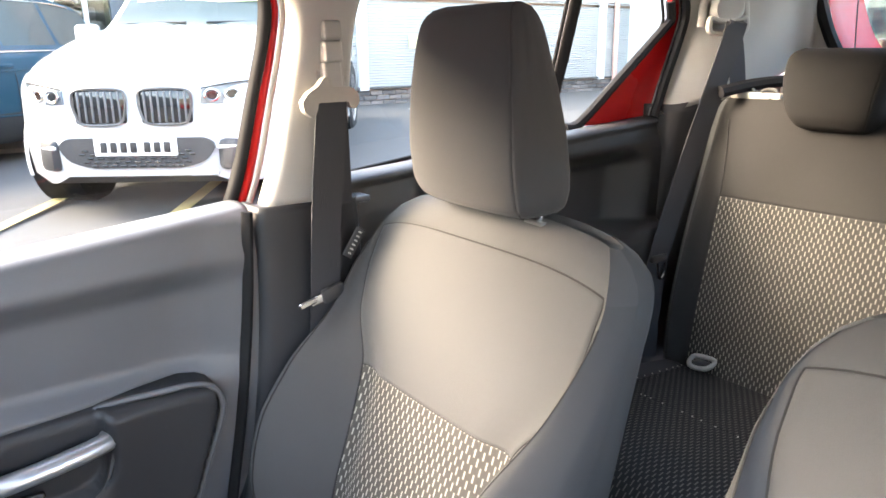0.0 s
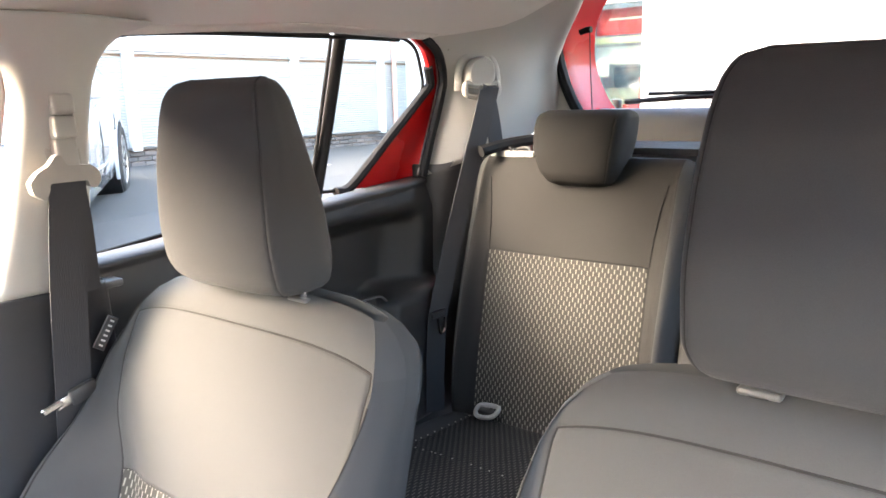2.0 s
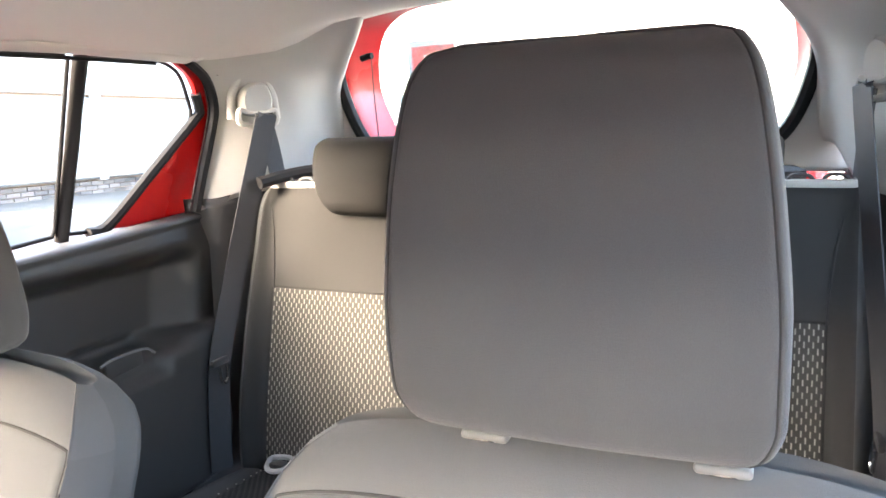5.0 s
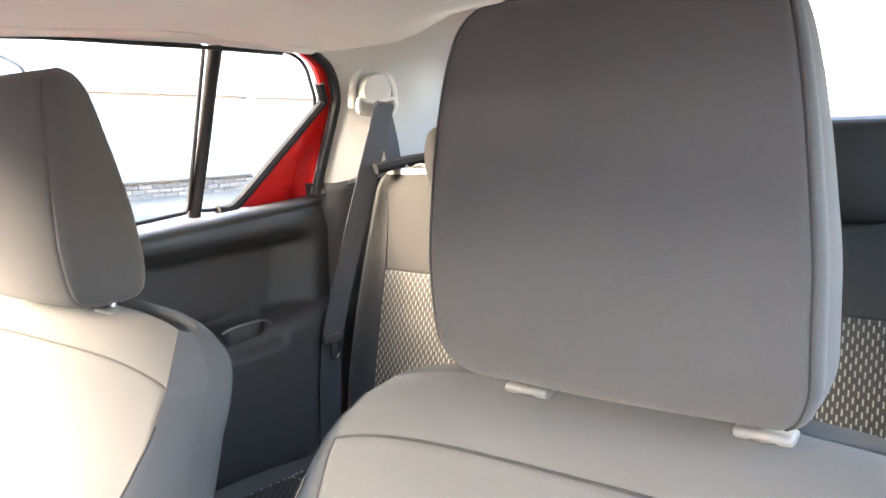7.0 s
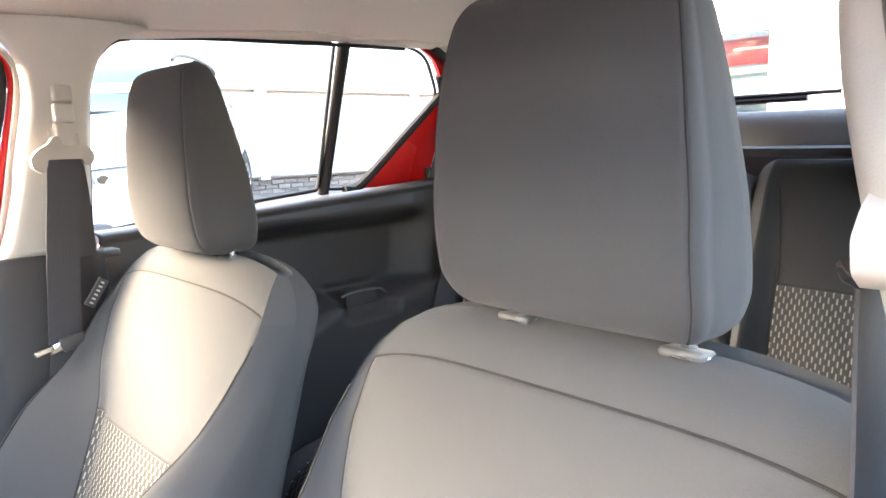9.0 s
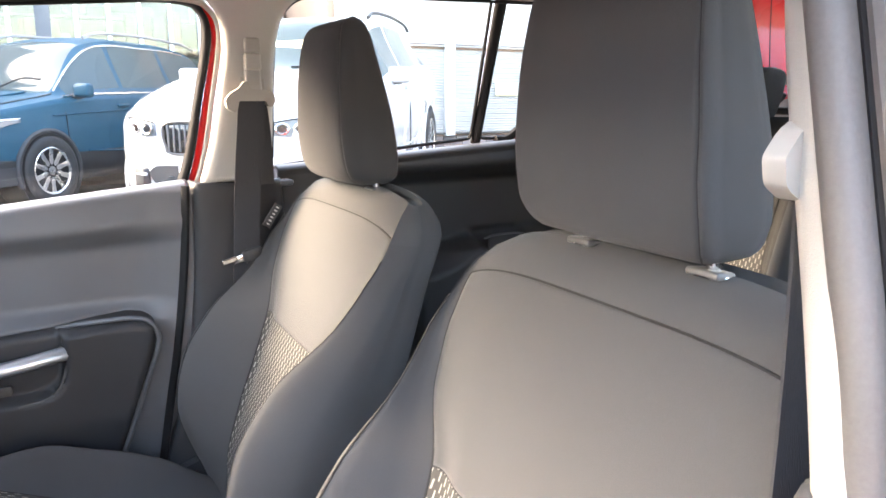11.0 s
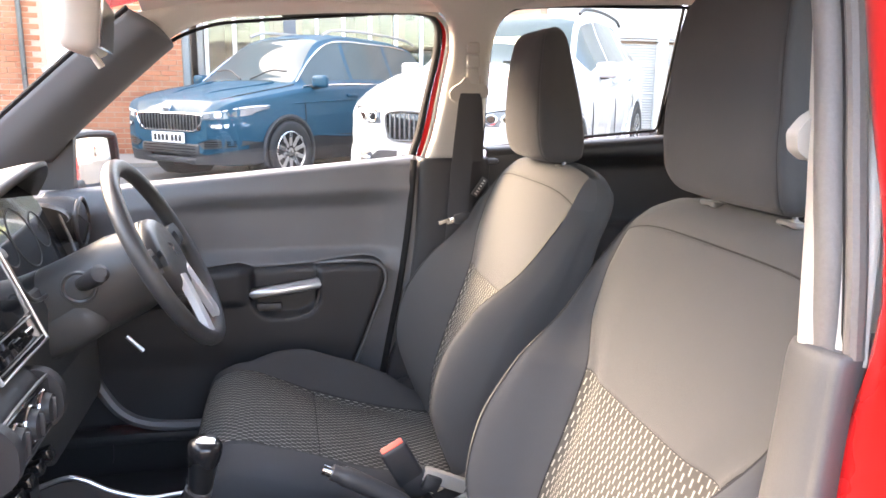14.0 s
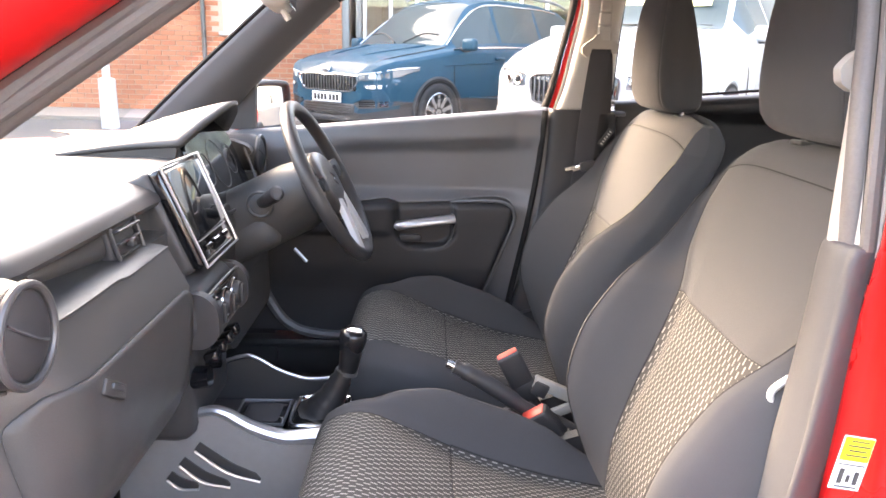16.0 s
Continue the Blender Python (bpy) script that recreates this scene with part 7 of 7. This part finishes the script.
third, P, hh, ll = suv((1.6, 4.2), (-.25, -.97), dict(bmw, slope=0.0), surface("pale silver paint", (.55, .60, .62), .25, coat=.8, vary=.03), "silver car parked behind the rear window")
car_face(third, P, hh, ll, bmw, "slats")


# ---- buildings round the yard ----
def brick_material(name, colours, rough=.85):
    """Brick faces that differ from piece to piece."""
    mat, bsdf = blank(name)
    info = node(mat, "ShaderNodeObjectInfo")
    geo = node(mat, "ShaderNodeNewGeometry")
    add = node(mat, "ShaderNodeMath")
    add.operation = "ADD"
    link(mat, info, "Random", add, 0)
    link(mat, geo, "Random Per Island", add, 1)
    fract = node(mat, "ShaderNodeMath")
    fract.operation = "FRACT"
    link(mat, add, 0, fract, 0)
    ramp = node(mat, "ShaderNodeValToRGB")
    ramp.color_ramp.elements[0].color, ramp.color_ramp.elements[1].color = (*colours[0], 1), (*colours[-1], 1)
    for k, c in enumerate(colours[1:-1]):
        ramp.color_ramp.elements.new((k + 1) / (len(colours) - 1)).color = (*c, 1)
    link(mat, fract, 0, ramp, "Fac")
    place = node(mat, "ShaderNodeTexCoord")
    tone = node(mat, "ShaderNodeTexNoise", Scale=38.0, Detail=5.0)
    link(mat, place, "Object", tone, "Vector")
    vary = node(mat, "ShaderNodeMapRange")
    vary.inputs["To Min"].default_value, vary.inputs["To Max"].default_value = .8, 1.2
    link(mat, tone, "Fac", vary, "Value")
    mix = node(mat, "ShaderNodeVectorMath")
    mix.operation = "SCALE"
    link(mat, ramp, "Color", mix, 0)
    link(mat, vary, "Result", mix, "Scale")
    link(mat, mix, 0, bsdf, "Base Color")
    bump_n = node(mat, "ShaderNodeBump", Strength=.6, Distance=.003)
    link(mat, tone, "Fac", bump_n, "Height")
    link(mat, bump_n, "Normal", bsdf, "Normal")
    bsdf.inputs["Roughness"].default_value = rough
    return mat


RED_BRICK = brick_material("orange red brick face", [(.36, .118, .056), (.42, .145, .070), (.45, .165, .085), (.39, .128, .062), (.32, .100, .050)])
GREY_BRICK = brick_material("grey brown brick face", [(.10, .088, .085), (.15, .13, .125), (.19, .165, .155), (.085, .078, .078)])


def brick_mesh(name, L, D, T):
    bm = bmesh.new()
    bmesh.ops.create_cube(bm, size=1)
    bmesh.ops.scale(bm, vec=(D, L, T), verts=bm.verts)
    front = [e for e in bm.edges if all(v.co.x > 0 for v in e.verts)]
    bmesh.ops.bevel(bm, geom=front, offset=.004, segments=1, affect="EDGES")
    me = bpy.data.meshes.new(name)
    bm.to_mesh(me)
    bm.free()
    return me


def lay_bricks(owner, x, y0, y1, z0, courses, mat, nearest, holes=(), along=None):
    """Courses of bricks on a wall face at x: the nearest ones are pieces of their own, the rest one joined part."""
    L, T, gap = .215, .065, .010
    face = brick_mesh("brick", L, .05, T)
    face.materials.append(mat)
    rest = []
    count = 0
    for k in range(courses):
        z = z0 + (k + .5) * (T + gap)
        y = y0 + (L + gap) * (.25 if k % 2 else -.25)
        while y < y1:
            a, b = max(y, y0), min(y + L, y1)
            y += L + gap
            if b - a < .05 or any(h[0] < b and h[1] > a and h[2] < z + T / 2 and h[3] > z - T / 2 for h in holes):
                continue
            c = (x + random.uniform(-.003, .003), (a + b) / 2, z)
            if nearest[0] < c[1] < nearest[1] and nearest[2] < z < nearest[3] and count < 300 and b - a > L - .01:
                ob = new("brick", face)
                ob.location = c
                hang(ob, owner)
                ob.matrix_parent_inverse = owner.matrix_basis.inverted() if owner.data is None else Matrix()
                count += 1
            else:
                rest.append((c, b - a))
    verts, faces = [], []
    for (cx, cy, cz), w in rest:
        i = len(verts)
        d, w2, t = .025, w / 2, T / 2
        verts += [(cx + d, cy - w2 + .003, cz - t + .003), (cx + d, cy + w2 - .003, cz - t + .003), (cx + d, cy + w2 - .003, cz + t - .003), (cx + d, cy - w2 + .003, cz + t - .003),
                  (cx - d, cy - w2, cz - t), (cx - d, cy + w2, cz - t), (cx - d, cy + w2, cz + t), (cx - d, cy - w2, cz + t)]
        faces += [(i, i + 1, i + 2, i + 3), (i, i + 4, i + 5, i + 1), (i + 1, i + 5, i + 6, i + 2), (i + 2, i + 6, i + 7, i + 3), (i + 3, i + 7, i + 4, i)]
    if verts:
        ob = mesh_ob("bricks", verts, faces, mat, owner, smooth=False)
        tagged(ob, kind="stuff")


# brick office at the end of the yard
BX = -10.5
office = thing("brick_building", (BX - 2, -6, GROUND), "orange red brick office building with white windows", "building")
part("wall", prism([(BX - 4, -14), (BX + .014, -14), (BX + .014, -1.95), (BX - 4, -1.95)], "z", GROUND, 4.6), MORTAR, office, "pale mortar bed of the brick wall")
WIN = [(-3.75, -2.95, 1.50, 2.60), (-7.6, -6.4, 1.2, 2.5)]
for y0, y1, z0, z1 in WIN:
    w = part("window", rbox((.06, y1 - y0, z1 - z0), (BX + .0, (y0 + y1) / 2, (z0 + z1) / 2), .01), FRAME_WHITE, office, "white framed window with pale curtain")
    part("pane", rbox((.02, y1 - y0 - .14, z1 - z0 - .14), (BX + .030, (y0 + y1) / 2, (z0 + z1) / 2), .003), surface("pale curtain", (.60, .64, .60), .7, vary=.25, scale=25, stretch=(1, 6, .4)), w)
    part("sill", rbox((.16, y1 - y0 + .12, .06), (BX + .05, (y0 + y1) / 2, z0 - .03), .012), CONCRETE, w, "pale sill")
    part("mullion", rbox((.05, .05, z1 - z0 - .1), (BX + .035, (y0 + y1) / 2, (z0 + z1) / 2), .006), FRAME_WHITE, w)
lay_bricks(office, BX, -14, -1.95, GROUND + .05, 46, RED_BRICK, (-5.9, -2.0, 1.35, 2.10), holes=WIN)
part("downpipe", tube([(BX + .07, -4.05, GROUND + .05), (BX + .07, -4.05, 4.4)], .035, 12), DASH_GREY, office, "grey downpipe")
part("corner_pier", rbox((.16, .10, 4.3), (BX - .08, -1.90, 2.35), .01), surface("grey corner post", (.20, .21, .21), .5), office)

# glazed showroom next to it
SX_ = -11.6
show = thing("showroom", (SX_ - 2, 1, GROUND), "glazed car showroom with grey posts", "building")
part("floor_slab", rbox((5, 6.4, .05), (SX_ - 2.5, 1.4, GROUND + .04), .01), CONCRETE, show)
part("back_wall", rbox((.1, 6.4, 4.2), (SX_ - 5, 1.4, 2.3), .01), surface("dim showroom wall", (.13, .15, .10), .7, vary=.35, patch=1.2), show)
part("roof_edge", rbox((5.2, 6.4, .5), (SX_ - 2.4, 1.4, 4.1), .02), CLAD_GREY, show)
for y in (-1.8, 4.6):
    part("end_wall", rbox((5.0, .1, 3.7), (SX_ - 2.5, y, 2.1), .01), CLAD_GREY, show)
for k, y in enumerate(np.linspace(-1.7, 4.4, 15)):
    dark = k in (3, 9)
    part("mullion", rbox((.10, .20 if dark else .06, 3.6), (SX_, y, GROUND + 1.85), .01), surface("dark blue grey post", (.07, .085, .11), .4) if dark else FRAME_WHITE, show)
for z in (GROUND + .12, 3.35):
    part("transom", rbox((.08, 6.2, .06), (SX_, 1.35, z), .008), FRAME_WHITE, show)
g = part("glazing", rbox((.012, 6.1, 3.6), (SX_ - .03, 1.35, GROUND + 1.85), .0), GLASS, show, "showroom glass")
g.visible_shadow = False
tints = [(.18, .26, .08), (.40, .42, .40), (.10, .12, .16), (.30, .10, .08), (.45, .46, .30), (.24, .30, .16), (.50, .50, .48)]
for k in range(46):
    y = -1.5 + (k * .61803 % 1) * 5.9
    hgt, wid = random.uniform(.25, .9), random.uniform(.15, .6)
    part("display_stand", rbox((.3, wid, hgt), (SX_ - random.uniform(.5, 4.2), y, random.uniform(1.0, 3.2)), .04, 2), surface("display tone", tints[k % 7], .5, vary=.4, patch=4), show, "showroom display")
for k in range(5):
    part("shelf_board", rbox((.25, 5.6, .05), (SX_ - 4.7, 1.4, .7 + k * .55), .01), CLAD_GREY, show)

# white clad warehouse along the side
WX = -9.6
shed = thing("warehouse", (WX - 2, 8, GROUND), "white metal clad warehouse on a dark brick plinth", "building")
part("core", prism([(WX - 4, 3.2), (WX - .03, 3.2), (WX - .03, 14), (WX - 4, 14)], "z", GROUND, 5.6), MORTAR, shed)
rows = []
zz = GROUND + .50
while zz < 2.03:
    for dz, dx in ((0, .0), (.010, .010), (.020, .010), (.030, .0)):
        rows.append([(WX + .02 + dx, 3.2, zz + dz), (WX + .02 + dx, 12.5, zz + dz)])
    zz += .040
ob = grid_parts(np.array(rows), lambda i, j: 0, {0: ("corrugated_cladding", CLAD_GREY, "pale grey corrugated cladding")}, shed)[0]
ob.data.polygons.foreach_set("use_smooth", [False] * len(ob.data.polygons))
part("panel", rbox((.06, 9.6, 3.4), (WX + .02, 8.1, 3.80), .01), CLAD, shed, "smooth white cladding")
part("flashing", rbox((.05, 9.6, .025), (WX + .055, 8.1, 2.07), .006), CLAD_GREY, shed)
part("drip_edge", rbox((.06, 9.4, .03), (WX + .05, 8.0, GROUND + .485), .006), DASH_GREY, shed)
for y in (5.15, 8.2, 10.4):
    part("post", rbox((.09, .16, 1.8), (WX + .05, y, GROUND + 1.35), .012), CLAD, shed, "white cladding post")
part("red_downpipe", tube([(WX + .10, 10.75, GROUND), (WX + .10, 10.75, 5)], .05, 10), surface("pale red pipe", (.60, .34, .28), .5), shed, "pale red downpipe")
part("sign", rbox((.02, .42, .20), (WX + .06, 6.2, 1.42), .006), surface("pale yellow sign", (.66, .64, .34), .5), shed, "small pale yellow sign")
lay_bricks(shed, WX + .01, 3.2, 12.4, GROUND, 6, GREY_BRICK, (3.2, 11.0, 0, .9))

# white building behind, with a door-high window
RY = 11.0
rear = thing("rear_building", (-1, RY + 2, GROUND), "white clad building with a tall window behind the car", "building")
HX0, HX1, HZ0, HZ1 = -5.55, -4.35, .95, 2.80
for x0, x1, z0, z1 in ((-9.4, HX0, GROUND, 5.6), (HX1, 9, GROUND, 5.6), (HX0, HX1, GROUND, HZ0), (HX0, HX1, HZ1, 5.6)):
    part("wall", prism([(x0, RY), (x1, RY), (x1, RY + .2), (x0, RY + .2)], "z", z0, z1), CLAD, rear, "smooth white cladding")
for k, x in enumerate(np.arange(-3.4, 9, 1.15)):
    part("panel_joint", rbox((.02, .012, 5.2), (x, RY - .004, 2.9), .002), DASH_GREY if k % 2 == 0 else CLAD_GREY, rear)
part("rain_pipe", tube([(-3.85, RY - .06, GROUND), (-3.85, RY - .06, 5.4)], .05, 10), CLAD_GREY, rear)
win_frame = part("window_frame", prism([(HX0 - .12, RY - .06), (HX0 + .02, RY - .06), (HX0 + .02, RY + .1), (HX0 - .12, RY + .1)], "z", HZ0 - .1, HZ1 + .1), FRAME_WHITE, rear, "white window frame")
part("frame_bar", rbox((.14, .14, HZ1 - HZ0 + .3), (HX1, RY - .02, (HZ0 + HZ1) / 2), .01), FRAME_WHITE, win_frame)
part("frame_bar", rbox((HX1 - HX0 + .3, .17, .14), ((HX0 + HX1) / 2, RY - .02, HZ1 + .05), .01), FRAME_WHITE, win_frame)
part("frame_bar", rbox((HX1 - HX0 + .3, .17, .12), ((HX0 + HX1) / 2, RY - .02, HZ0 - .03), .01), FRAME_WHITE, win_frame)
gl = part("window_pane", rbox((HX1 - HX0, .012, HZ1 - HZ0), ((HX0 + HX1) / 2, RY + .06, (HZ0 + HZ1) / 2), .0), GLASS, rear, "window glass")
gl.visible_shadow = False
room = [("red_sign", (.95, .03, .42), (-4.92, RY + .3, 2.52), (.55, .03, .05)), ("green_panel", (1.0, .03, .10), (-4.95, RY + .32, 2.22), (.50, .54, .36)), ("pale_panel", (1.1, .04, .30), (-4.95, RY + .5, 1.98), (.62, .64, .64)), ("desk", (.8, .4, .35), (-4.80, RY + .8, 1.62), (.12, .14, .17)), ("notice", (.22, .02, .30), (-5.22, RY + .2, 1.78), (.62, .68, .70)), ("counter", (1.1, .4, .28), (-4.95, RY + .7, 1.30), (.30, .31, .26)), ("red_chair", (.24, .3, .45), (-4.52, RY + .5, 1.38), (.62, .10, .07)), ("red_panel", (1.1, .05, .22), (-4.95, RY + .25, 1.06), (.60, .05, .06))]
for nm, size, at, col in room:
    part(nm, rbox(size, at, .01), surface("room tone", col, .5, vary=.15, patch=4), rear)
part("sign_bar", rbox((.62, .01, .035), (-4.85, RY + .28, 2.56), .004), FRAME_WHITE, rear)
part("room_wall", rbox((3, .1, 3), (-4.9, RY + 2.2, 1.9), .01), CLAD_GREY, rear)

# white post by the brick building
POST_WHITE = surface("weathered white paint", (.50, .50, .48), .5, vary=.12, patch=5)
post = thing("bollard_post", (-8.0, -4.545, GROUND), "white painted steel post in the paving", "post")
part("sleeve", tube([(-8.0, -4.545, GROUND), (-8.0, -4.545, .84), (-8.0, -4.545, .86)], [.105, .10, .07], 20), POST_WHITE, post, "thick white lower sleeve")
part("pole", tube([(-8.0, -4.545, .82), (-8.0, -4.545, 1.34), (-8.0, -4.545, 1.35)], [.048, .046, .03], 16), POST_WHITE, post, "thin white upper pole")

# unseen plain walls, added to block low sky light and close the yard
BLOCK_WALL = surface("plain grey blocking wall", (.30, .29, .27), .8, grain=.4, scale=30, vary=.15, patch=.5)
for at, size, lab in (((8.0, -2.0), (.4, 28, 2.8), "added plain grey wall blocking low sky light, unseen, far side of the yard"), ((-1.5, -8.6), (15, .4, 2.7), "added plain grey wall blocking low sky light, unseen, end of the yard")):
    shut = thing("sky_block_wall", (*at, GROUND), lab, "building", "plain buildings")
    part("wall", rbox(size, (*at, GROUND + size[2] / 2), .02, 1), BLOCK_WALL, shut)
    part("coping", rbox((size[0] + .1, size[1] + .1, .12), (*at, GROUND + size[2] + .06), .02, 1), CONCRETE, shut)
